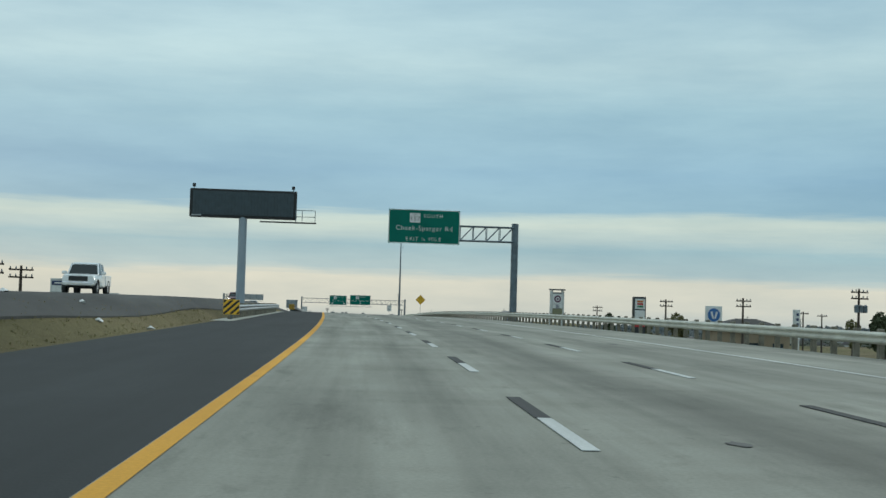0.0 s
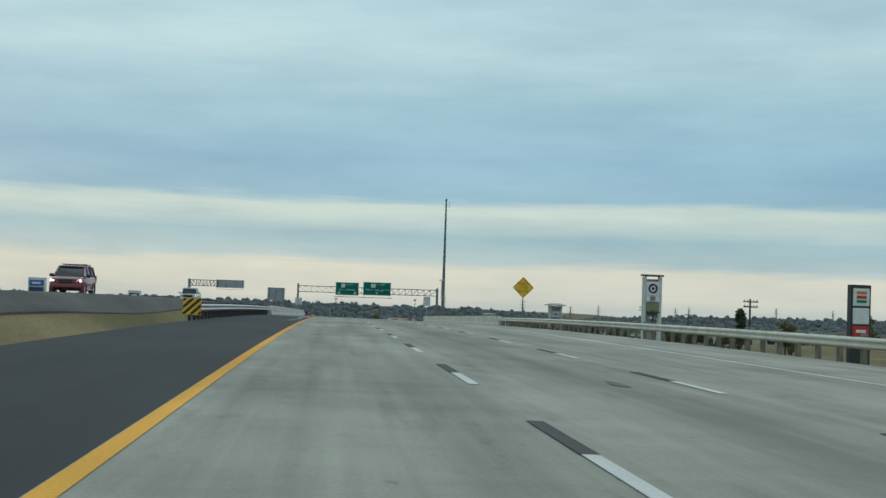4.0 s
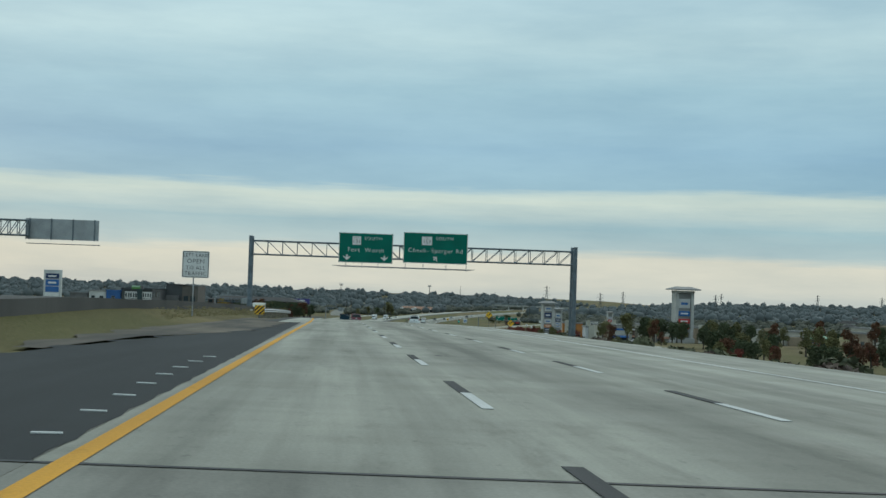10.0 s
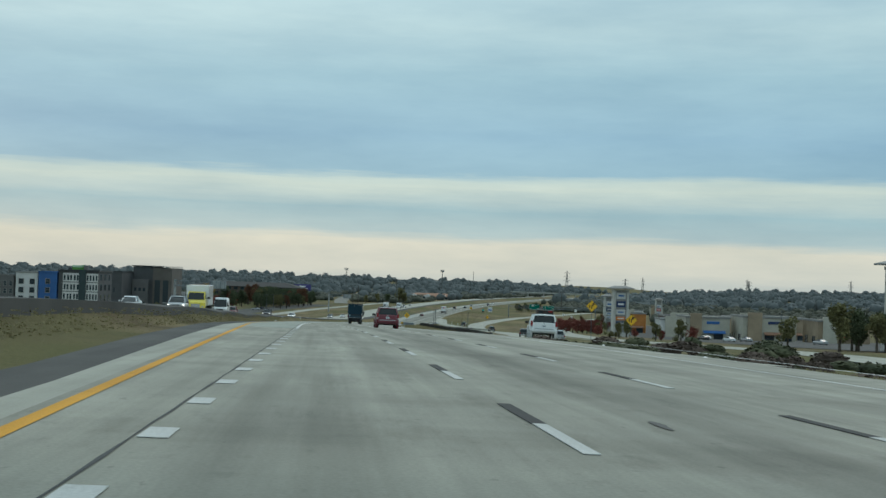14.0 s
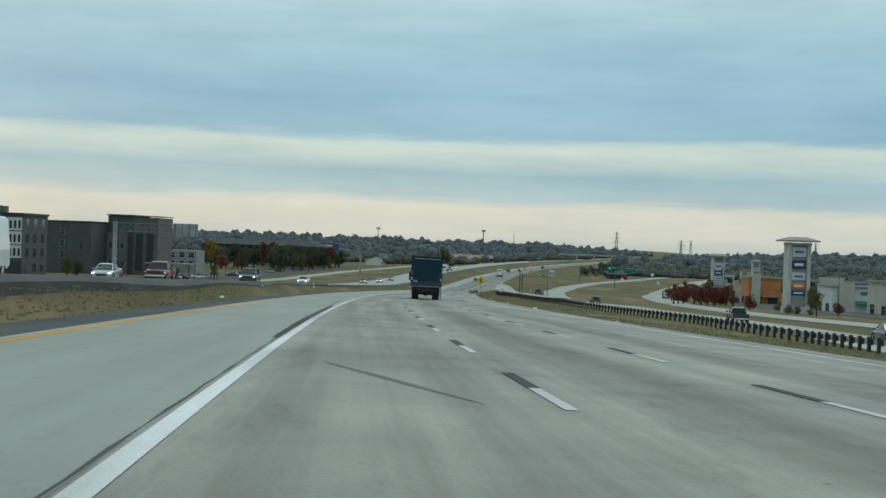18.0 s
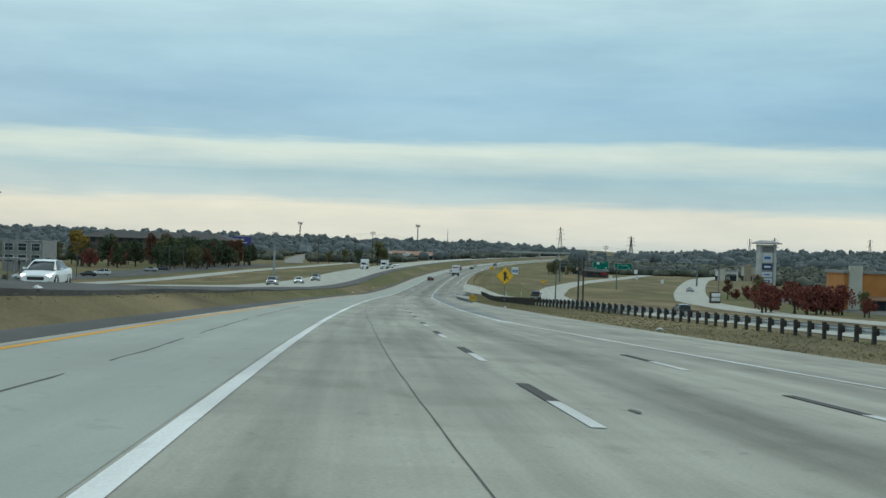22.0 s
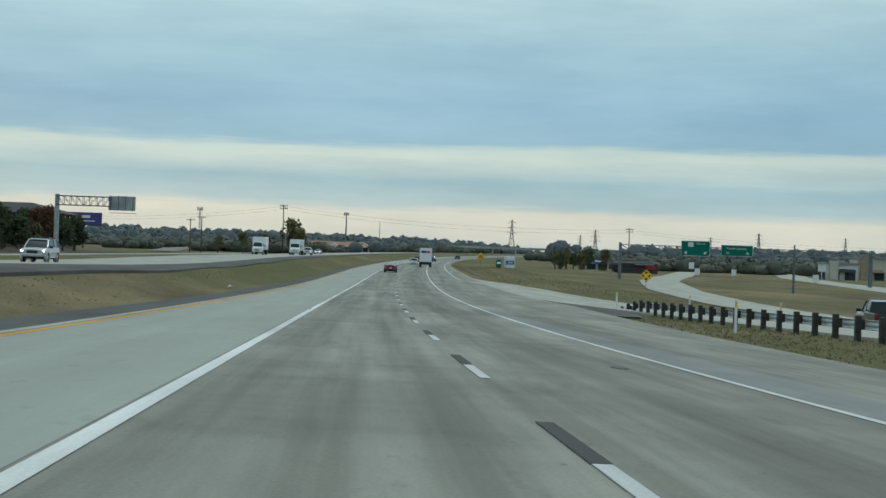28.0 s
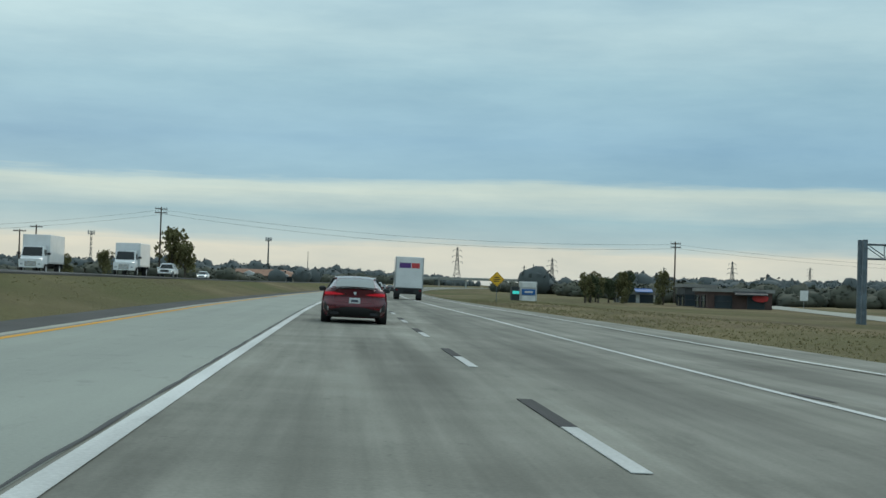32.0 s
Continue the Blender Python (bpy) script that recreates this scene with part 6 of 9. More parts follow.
def cargo_truck(m, label, box_mat, cab_mat, stripe=None, group="", length=6.5, hgt=3.9, wid=2.7, marks=()):
    """A box lorry with a short cab; the body is smooth and square."""
    ob = thing("box_truck", m, label, "box truck", group)
    w = wid / 2
    y0, y1 = -length / 2 - 0.6, length / 2 - 0.6
    part("cargo_box", Geo().box((0, (y0 + y1) / 2, (hgt + 1.05) / 2), (wid, length, hgt - 1.05), 0.03), box_mat, ob)
    for s in (-1, 1):
        part("corner_post", Geo().box((s * (w - 0.04), y0 - 0.015, (hgt + 1.05) / 2), (0.1, 0.04, hgt - 1.1), 0.01), M_SILVER, ob)
        part("bottom_rail", Geo().box((s * (w + 0.005), (y0 + y1) / 2, 1.12), (0.03, length - 0.05, 0.16), 0.008), M_SILVER, ob)
        part("tail_lamp", Geo().box((s * (w - 0.25), y0 - 0.03, 0.92), (0.22, 0.06, 0.1), 0.02), M_TAIL, ob)
        wheel(ob, s * (w - 0.28), y0 + 1.7, 0.48, 0.5, M_RIMW, 8)
        wheel(ob, s * (w - 0.24), y1 + 1.0, 0.48, 0.3, M_RIMW, 8)
        part("headlamp", Geo().box((s * 0.85, y1 + 2.32, 0.95), (0.3, 0.1, 0.22), 0.04), M_HEADOFF, ob)
        mirror(ob, s * (w + 0.12), y1 + 1.0, 2.0, M_TRIM, 1.6)
        part("mud_flap", Geo().box((s * (w - 0.3), y0 + 1.05, 0.52), (0.5, 0.02, 0.6)), M_TRIM, ob)
    part("rear_door", Geo().box((0, y0 - 0.02, (hgt + 1.1) / 2), (wid - 0.24, 0.03, hgt - 1.35), 0.008), box_mat, ob)
    part("rear_bumper", Geo().box((0, y0 + 0.1, 0.86), (wid - 0.14, 0.24, 0.62), 0.03), M_TRIM, ob, "dark rear step")
    part("chassis", Geo().box((0, 0.4, 0.85), (1.0, length + 2.4, 0.3), 0.02), M_UNDER, ob)
    rings = [[(-1.1, y, z0), (1.1, y, z0), (1.15, y, 1.4), (wt, y, z1), (-wt, y, z1), (-1.15, y, 1.4)] for y, z0, z1, wt in ((y1 + 0.12, 0.6, 2.75, 1.0), (y1 + 1.2, 0.6, 2.72, 0.98), (y1 + 1.75, 0.6, 1.75, 1.05), (y1 + 2.35, 0.62, 1.45, 0.85))]
    part("cab", Geo().loft(rings), cab_mat, ob, "", True)
    slab([[(-0.9, y1 + 1.27, 2.62), (0, y1 + 1.32, 2.63), (0.9, y1 + 1.27, 2.62)], [(-0.98, y1 + 1.75, 1.8), (0, y1 + 1.82, 1.8), (0.98, y1 + 1.75, 1.8)]], 0.02, M_GLASS, ob, "windscreen")
    for s in (-1, 1):
        part("side_window", Geo().box((s * 1.08, y1 + 0.75, 2.1), (0.06, 0.75, 0.6), 0.02), M_GLASS, ob)
    part("front_grille", Geo().box((0, y1 + 2.36, 1.0), (1.1, 0.06, 0.55), 0.02), M_CHROME, ob)
    for x, z, bw, bh, mat in marks:
        part("print_bar", Geo().box((x, y0 - 0.04, z), (bw, 0.01, bh), 0.002), mat, ob)
    return ob


def dark_box_truck(m):
    """The charcoal lorry with a tail lift."""
    ob = thing("box_truck", m, "charcoal grey box truck with navy rear door and tail lift", "box truck")
    side = material("charcoal_side_sheet", (0.035, 0.037, 0.040), 0.16, 0.1, 0.05, 0.8, 8, 0.0, None, 0, 0.6)
    rear = material("navy_rear_door", (0.005, 0.030, 0.050), 0.5, 0, 0.06, 0.7, 10, 0.02, spec=0.2)
    rear2 = material("slate_blue_lift_deck", (0.009, 0.040, 0.062), 0.45, 0, 0.1, 0.7, 12, 0.02)
    lamp_clear = M_SIGNW
    w, z0, z1 = 1.465, 1.28, 4.12
    ya, yb = -2.3, 7.5
    zc, hh = (z0 + z1) / 2, z1 - z0
    part("cargo_box", Geo().box((0, (ya + yb) / 2, zc), (2 * w, yb - ya, hh), 0.02), side, ob, "glossy charcoal box body")
    for s in (-1, 1):
        o = part("bottom_rail", Geo().box((s * (w + 0.012), (ya + yb) / 2, z0 + 0.06), (0.035, yb - ya, 0.27), 0.006), M_SIGNW, ob, "white riveted bottom rail")
        for k in range(46):
            part("rivet", Geo().box((s * (w + 0.031), ya + 0.15 + k * (yb - ya - 0.3) / 45, z0 + 0.15), (0.008, 0.03, 0.03)), M_GALV, o)
        part("top_rail", Geo().box((s * (w + 0.008), (ya + yb) / 2, z1 - 0.03), (0.03, yb - ya, 0.06), 0.006), M_GALV, ob)
        part("corner_trim", Geo().box((s * (w + 0.012), ya + 0.05, zc), (0.03, 0.11, hh - 0.02), 0.006), rear, ob)
        part("front_trim", Geo().box((s * (w + 0.01), yb - 0.04, zc), (0.03, 0.06, hh - 0.02), 0.006), M_GALV, ob)
        for k in range(9):
            for z in range(6):
                part("rivet", Geo().box((s * (w + 0.004), ya + 0.7 + k * 1.02, z0 + 0.45 + z * 0.45), (0.012, 0.02, 0.02)), M_GALV, ob)
        part("door_post", Geo().box((s * (w - 0.09), ya - 0.03, zc - 0.02), (0.19, 0.1, hh + 0.02), 0.01), rear, ob)
        part("tail_lamp", Geo().prism(shift(rounded(0.085, 0.16, 0.04), s * (w - 0.09), z0 + 0.31), 0.03, "xz", ya - 0.105), M_BRAKE, ob, "lit red oval lamp")
        part("reverse_lamp", Geo().prism(shift(rounded(0.1, 0.25, 0.05), s * (w - 0.09), z0 + 0.68), 0.03, "xz", ya - 0.105), lamp_clear, ob)
        part("grab_handle", Geo().tube((s * (w - 0.08), ya - 0.13, z0 + 0.95), (s * (w - 0.08), ya - 0.13, z0 + 1.35), 0.02, n=6), M_CHROME, ob)
        for z in (1.3, 1.75, 2.35):
            for k in range(4):
                part("bolt", Geo().box((s * (w - 0.17), ya - 0.085, z0 + z + 0.05 * k), (0.02, 0.02, 0.02)), M_GALV, ob)
        # tail-lift arms
        part("lift_arm", Geo().prism([(-1.0, 1.2), (-0.15, 1.1), (0.05, 0.62), (-0.1, 0.55), (-0.9, 0.8)], 0.1, "yz", s * 1.2 - 0.05), M_UNDER, ob, m=Matrix.Translation((0, ya + 0.1, 0)))
        part("lift_ram", Geo().tube((s * 0.85, ya + 0.2, 0.72), (s * 0.85, ya + 1.3, 1.0), 0.06, n=8), M_UNDER, ob)
        part("lift_bracket", Geo().prism([(-0.12, 1.24), (0.34, 1.24), (0.34, 0.78), (0.2, 0.5), (-0.02, 0.5), (-0.06, 0.8)], 0.06, "yz", s * 1.36 - 0.03), M_GALV, ob, "bare steel lift bracket", m=Matrix.Translation((0, ya, 0)))
        part("mud_flap", Geo().box((s * 1.02, 0.55, 0.55), (0.62, 0.025, 0.75), 0.005), M_TRIM, ob)
        part("rear_fender", Geo().box((s * 1.02, 1.3, 0.98), (0.66, 1.5, 0.05), 0.02), M_UNDER, ob)
        for x in (1.18, 0.82):
            wheel(ob, s * x, 1.2, 0.53, 0.3, M_RIMW, 8)
        wheel(ob, s * 1.04, 8.5, 0.53, 0.3, M_RIM, 10)
        part("door_step", Geo().box((s * 1.22, 7.75, 0.52), (0.4, 1.1, 0.08), 0.02), M_UNDER, ob)
        part("door_step", Geo().box((s * 1.22, 7.75, 0.92), (0.4, 0.9, 0.08), 0.02), M_UNDER, ob)
        part("fuel_tank", Geo().tube((s * 1.05, 5.6, 0.78), (s * 1.05, 7.2, 0.78), 0.32, n=14), M_UNDER, ob, "", True)
        part("tool_box", Geo().box((s * 1.1, 4.6, 0.8), (0.4, 0.7, 0.5), 0.03), M_UNDER, ob)
        part("mirror_arm", Geo().tube((s * 1.08, 8.55, 2.78), (s * 1.62, 8.55, 2.74), 0.025, n=6), M_TRIM, ob)
        part("mirror_arm", Geo().tube((s * 1.16, 8.55, 1.80), (s * 1.62, 8.55, 1.82), 0.025, n=6), M_TRIM, ob)
        o = part("wing_mirror", Geo().box((s * 1.62, 8.52, 2.42), (0.24, 0.12, 0.56), 0.06), M_TRIM, ob, "tall black truck mirror")
        part("mirror_glass", Geo().box((s * 1.62, 8.455, 2.42), (0.18, 0.01, 0.48)), M_GLASS, o)
        o = part("spot_mirror", Geo().box((s * 1.62, 8.52, 1.98), (0.24, 0.12, 0.25), 0.06), M_TRIM, ob)
        part("mirror_glass", Geo().box((s * 1.62, 8.455, 1.98), (0.18, 0.01, 0.19)), M_GLASS, o)
    part("header", Geo().box((0, ya - 0.03, z1 - 0.1), (2 * w, 0.1, 0.2), 0.01), rear, ob)
    for x in (-1.15, -0.3, 0.0, 0.3, 1.15):
        part("marker_lamp", Geo().tube((x, ya - 0.08, z1 - 0.1), (x, ya - 0.1, z1 - 0.1), 0.028, n=10), M_TAIL, ob)
    part("door_seal", Geo().box((0, ya - 0.035, z1 - 0.22), (2 * w - 0.36, 0.06, 0.025)), M_SIGNW, ob)
    part("rear_door", Geo().box((0, ya + 0.0, zc + 0.25), (2 * w - 0.34, 0.08, hh - 0.9), 0.01), rear, ob, "smooth navy roller door")
    part("lift_platform", Geo().box((0, ya - 0.09, z0 + 0.22), (2 * w - 0.3, 0.1, 0.42), 0.015), rear2, ob, "folded slate-blue tail lift")
    # raised strip in darkened navy; the recess's shade is in its colour
    part("lift_slot", Geo().box((0, ya - 0.06, z0 + 0.58), (2 * w - 0.36, 0.06, 0.26), 0.01), material("black_lift_recess", (0.003, 0.012, 0.02), 0.6, 0, 0.1), ob)
    part("bottom_sill", Geo().box((0, ya - 0.12, z0 - 0.02), (2 * w - 0.4, 0.08, 0.06), 0.01), M_GALV, ob)
    for x in (-0.6, 0.45):
        part("lift_rib", Geo().box((x, ya - 0.143, z0 + 0.3), (0.02, 0.012, 0.6)), rear, ob)
    part("maker_plate", Geo().box((0.0, ya - 0.16, z0 - 0.06), (0.26, 0.02, 0.06)), M_GALVD, ob)
    o = part("number_plate", Geo().box((-w + 0.42, ya - 0.15, z0 + 0.46), (0.34, 0.015, 0.18), 0.004), material("blue_cream_plate", (0.30, 0.55, 0.62), 0.45, 0, 0.06), ob, "pale blue and cream number plate")
    part("print_bar", Geo().box((-w + 0.42, ya - 0.16, z0 + 0.47), (0.2, 0.006, 0.06)), M_BLUEC, o)
    part("lift_frame", Geo().box((0, ya + 0.12, 1.02), (2.6, 0.4, 0.42), 0.03), M_UNDER, ob)
    part("lift_cylinder", Geo().tube((-1.15, ya - 0.1, 0.86), (1.15, ya - 0.1, 0.86), 0.09, n=10), M_UNDER, ob, "", True)
    part("under_run_bar", Geo().box((0.1, ya + 0.2, 0.62), (2.0, 0.12, 0.14), 0.02), M_UNDER, ob, "dark steel under-run bar")
    for x in (-0.5, 0.62):
        part("bar_reflector", Geo().box((x, ya + 0.13, 0.62), (0.22, 0.012, 0.05)), M_TAIL, ob)
    part("lift_ramp", Geo().prism([(0.55, 0.98), (1.2, 0.98), (1.28, 0.62), (0.7, 0.70)], 0.08, "xz", ya - 0.22), M_UNDER, ob)
    part("lift_post", Geo().box((w - 0.04, ya - 0.18, 0.66), (0.05, 0.05, 1.26), 0.01), M_UNDER, ob)
    part("chassis_rail", Geo().box((-0.43, 3.2, 0.95), (0.09, 10.6, 0.28), 0.01), M_UNDER, ob)
    part("chassis_rail", Geo().box((0.43, 3.2, 0.95), (0.09, 10.6, 0.28), 0.01), M_UNDER, ob)
    for k in range(8):
        part("cross_member", Geo().box((0, -2.0 + 1.3 * k, 1.12), (2.6, 0.08, 0.1)), M_UNDER, ob)
    part("axle", Geo().tube((-1.1, 1.2, 0.53), (1.1, 1.2, 0.53), 0.09, n=10), M_UNDER, ob)
    part("axle_hub", Geo().lathe([(-0.2, 0.02), (-0.14, 0.2), (0.14, 0.2), (0.2, 0.02)], 14, "y", (0, 1.2, 0.53)), M_UNDER, ob)
    part("drive_shaft", Geo().tube((0, 0.2, 0.55), (0, 7.0, 0.8), 0.06, n=8), M_UNDER, ob)
    blk = paint("black_cab_paint", (0.012, 0.012, 0.014), 0.22, 0.0)
    rings = [[(-1.12, y, z0_), (1.12, y, z0_), (1.18, y, 1.6), (wt, y, zt), (-wt, y, zt), (-1.18, y, 1.6)] for y, z0_, zt, wt in ((7.62, 0.75, 2.9, 1.0), (8.9, 0.75, 2.95, 1.0), (9.3, 0.9, 2.0, 1.08), (10.6, 0.85, 1.72, 0.8))]
    part("cab", Geo().loft(rings), blk, ob, "glossy black cab", True)
    for s in (-1, 1):
        part("side_window", Geo().box((s * 1.09, 8.35, 2.3), (0.08, 0.85, 0.62), 0.03), M_GLASS, ob)
        part("front_fender", Geo().lathe([(s * 0.85, 0.72), (s * 1.3, 0.72), (s * 1.32, 0.66), (s * 0.85, 0.62)], 22, "x", (0, 8.5, 0.56)), blk, ob, "", True)
    slab([[(-0.92, 8.95, 2.85), (0, 9.0, 2.87), (0.92, 8.95, 2.85)], [(-1.0, 9.32, 2.05), (0, 9.4, 2.05), (1.0, 9.32, 2.05)]], 0.02, M_GLASS, ob, "windscreen")
    part("front_bumper", Geo().box((0, 10.6, 0.7), (2.3, 0.3, 0.4), 0.08), M_CHROME, ob)


red_coupe(on_slope(1291.4, -1.72))
dark_box_truck(on_slope(806.3, 1.98))
suv(on_slope(644.4, 4.05), "maroon full-size estate car with roof bars and bright alloy wheels", M_MAROON, (1.06, 1.08, 1.08), M_TAIL, True)
cargo_truck(on_slope(1386, 3.3), "white parcel box truck with purple and red rear lettering bars", M_WHITEC, M_WHITEC, marks=((-0.42, 3.3, 1.1, 0.5, paint("purple_print", (0.09, 0.02, 0.2))), (0.58, 3.3, 0.78, 0.5, paint("red_print", (0.60, 0.05, 0.06)))), hgt=4.12, wid=2.72)
suv(on_slope(1420, 0.2), "white estate car far ahead in the lane", M_WHITEC, (1, 1, 0.95), M_TAIL, False)
suv(on_slope(1520, -1.7), "charcoal estate car far ahead in the lane", M_DARKC, (1, 1, 0.95), M_TAIL, False)
sedan(on_slope(1560, 1.9), "dark saloon far ahead on the motorway", M_DARKC, "distant traffic")
sedan(on_slope(1640, -1.8), "silver saloon far ahead on the motorway", M_SILVER, "distant traffic")
suv(on_slope(1700, 5.4), "dark estate car far ahead on the motorway", M_BLUEC, (1, 1, 1), M_TAIL, False, group="distant traffic")
sedan(on_slope(1760, 1.7), "pale saloon far ahead on the motorway", M_WHITEC, "distant traffic")
suv(on_slope(612, 13.4, -0.02, -6), "white estate car leaving on the exit lane", M_WHITEC, (0.96, 0.95, 0.92), M_TAIL, True)


def opp(s, off, dz=0.08):
    return at_ground(s, opp_near(s) - off, dz, 180)


pickup(opp(86, 5.0), "white pickup truck with a roof rack on the opposite carriageway", M_WHITEC, "opposite traffic", True)
suv(opp(224, 5.0), "dark red estate car on the opposite carriageway", M_MAROON, (1, 1, 1), group="opposite traffic", front=True)
pickup(opp(304, 6.4), "silver pickup truck on the opposite carriageway", M_SILVER, "opposite traffic", True)
suv(opp(668, 4.0), "silver estate car on the opposite carriageway", M_SILVER, (1, 1, 1), group="opposite traffic", front=True)
van(opp(722, 3.2), "tall white delivery van on the opposite carriageway", M_WHITEC, "opposite traffic")
sedan(opp(716, 7.6), "silver saloon on the opposite carriageway", M_SILVER, "opposite traffic", True)
sedan(opp(655, 7.4), "white saloon on the opposite carriageway", M_WHITEC, "opposite traffic", True)
sedan(opp(791, 11.2), "pale silver saloon on the opposite carriageway", M_SILVER, "opposite traffic", True)
pickup(opp(801, 8.3), "dark red pickup truck with lit headlamps", M_MAROON, "opposite traffic", True)
suv(opp(838, 4.2), "charcoal estate car on the opposite carriageway", M_DARKC, (1, 1, 1), group="opposite traffic", front=True)
cargo_truck(opp(690, 3.6), "yellow lorry cab on the opposite carriageway", M_WHITEC, M_YELLOWC, group="opposite traffic", hgt=3.5)
sedan(opp(905, 4.0), "white saloon on the opposite carriageway", M_WHITEC, "opposite traffic", True)
sedan(opp(1140, 8.0), "white saloon with lit headlamps", M_WHITEC, "opposite traffic", True)
suv(opp(1102, 9.6), "silver estate car on the opposite carriageway", M_SILVER, (1, 1, 0.95), group="opposite traffic", front=True)
suv(opp(1187, 8.4), "pale beige estate car with lit headlamps", M_SILVER, (1, 1, 1), group="opposite traffic", front=True)
cargo_truck(opp(1391, 10.6), "white box truck on the opposite carriageway", M_WHITEC, M_WHITEC, group="opposite traffic", hgt=3.9)
cargo_truck(opp(1404, 3.6), "white rental lorry with a plain high box", M_WHITEC, M_WHITEC, group="opposite traffic", hgt=3.6)
pickup(opp(1432, 3.4), "white pickup truck on the opposite carriageway", M_WHITEC, "opposite traffic", True)
sedan(opp(1500, 6.8), "white saloon on the opposite carriageway", M_WHITEC, "opposite traffic", True)


def ramp_at(s, off=0.0, turn=0.0):
    a = math.degrees(math.atan((exit_mid(s + 6) - exit_mid(s - 6)) / 12))
    return at_ground(s, exit_mid(s) + off, 0.08, -a + turn)


sedan(ramp_at(776, 1.2), "black saloon on the exit ramp behind the rail", M_DARKC, "ramp traffic")
pickup(ramp_at(762, 4.0), "silver pickup truck on the exit ramp", M_SILVER, "ramp traffic")
pickup(ramp_at(842, -0.6), "charcoal pickup truck on the exit ramp", M_DARKC, "ramp traffic")
pickup(ramp_at(1030, -0.2), "black pickup truck on the exit ramp", M_DARKC, "ramp traffic")
pickup(at_ground(1158, 27.5, 0.1, -8), "black pickup truck with a bright rear bumper on the ramp", M_DARKC, "ramp traffic")
sedan(at_ground(1290, front_mid(1290), 0.1, -18), "silver saloon on the frontage road", M_SILVER, "ramp traffic")

# ================= woods and trees =================
def leaf_mat(name, base, dark, spread=0.45):
    """Foliage: each clump has a tone of its own, lighter and darker patches through the crown."""
    if name in MATS:
        return MATS[name]
    m = bpy.data.materials.new(name)
    m.use_nodes = True
    n, l = m.node_tree.nodes, m.node_tree.links
    b = n["Principled BSDF"]
    b.inputs["Roughness"].default_value, b.inputs["Specular IOR Level"].default_value = 0.85, 0.15
    ge = n.new("ShaderNodeNewGeometry")
    tc = n.new("ShaderNodeTexCoord")
    t = n.new("ShaderNodeTexNoise")
    t.inputs["Scale"].default_value, t.inputs["Detail"].default_value = 0.35, 5
    l.new(tc.outputs["Object"], t.inputs["Vector"])
    ad = n.new("ShaderNodeMath")
    ad.operation = "MULTIPLY_ADD"
    ad.inputs[1].default_value = spread
    l.new(ge.outputs["Random Per Island"], ad.inputs[0])
    l.new(t.outputs["Fac"], ad.inputs[2])
    r = n.new("ShaderNodeValToRGB")
    r.color_ramp.elements[0].position, r.color_ramp.elements[1].position = 0.35, 1.0
    r.color_ramp.elements[0].color, r.color_ramp.elements[1].color = (*dark, 1), (*base, 1)
    l.new(ad.outputs[0], r.inputs[0])
    l.new(r.outputs[0], b.inputs["Base Color"])
    MATS[name] = m
    return m


M_LEAF = leaf_mat("dark_oak_leaves", (0.10, 0.12, 0.065), (0.04, 0.05, 0.03))
M_LEAFO = leaf_mat("olive_leaves", (0.185, 0.175, 0.08), (0.085, 0.082, 0.04))
M_LEAFR = leaf_mat("rust_red_leaves", (0.27, 0.085, 0.065), (0.11, 0.04, 0.034))
M_LEAFB = leaf_mat("brown_leaves", (0.17, 0.085, 0.05), (0.07, 0.04, 0.028))
M_LEAFY = leaf_mat("yellow_leaves", (0.33, 0.22, 0.05), (0.15, 0.10, 0.03))
# far woods: the distance haze is mixed into this pale blue-grey leaf colour
M_WOODS_HAZE = leaf_mat("distant_woods", (0.126, 0.143, 0.143), (0.100, 0.117, 0.121), 0.2)
M_SCRUB = leaf_mat("valley_scrub_leaves", (0.125, 0.125, 0.095), (0.066, 0.074, 0.062), 0.25)
M_BRUSH = leaf_mat("olive_brush_leaves", (0.125, 0.13, 0.075), (0.045, 0.053, 0.034), 0.35)
M_THICKET = leaf_mat("brown_thicket_twigs", (0.125, 0.095, 0.075), (0.058, 0.046, 0.04), 0.35)
M_BARK = material("grey_bark", (0.11, 0.09, 0.07), 0.9, 0, 0.25, 4, 40, 0.2)


def crown_mesh(name, mat, seed, r, h, base, lobes, leaves, cone=0.0):
    """A crown of many small leaf clumps on uneven lobes, with gaps."""
    rng = random.Random(seed)
    g = Geo()
    cs = []
    for i in range(lobes):
        f = rng.random()
        k = 1 - cone * f
        a = rng.uniform(0, 2 * math.pi)
        d = r * rng.uniform(0.1, 0.62) * k
        cs.append((Vector((d * math.cos(a), d * math.sin(a), base + h * (0.12 + 0.74 * f))), r * rng.uniform(0.34, 0.55) * (0.35 + 0.65 * k)))
    for i in range(leaves):
        c, q = rng.choice(cs)
        d = Vector((rng.gauss(0, 1), rng.gauss(0, 1), rng.gauss(0, 1) * 0.8)).normalized()
        p = c + d * q * rng.uniform(0.72, 1.08)
        u = Vector((rng.gauss(0, 1), rng.gauss(0, 1), rng.gauss(0, 1))).normalized()
        w = u.orthogonal().normalized()
        v = u.cross(w)
        e = r * rng.uniform(0.07, 0.14)
        vs = [p + w * e, p + v * e * rng.uniform(0.5, 0.9), p - w * e * rng.uniform(0.7, 1.1), p - v * e * rng.uniform(0.5, 0.9), p + u * e * 0.45]
        g.add(vs, [(0, 1, 4), (1, 2, 4), (2, 3, 4), (3, 0, 4)])
    return g.data(name, mat, fix=False)


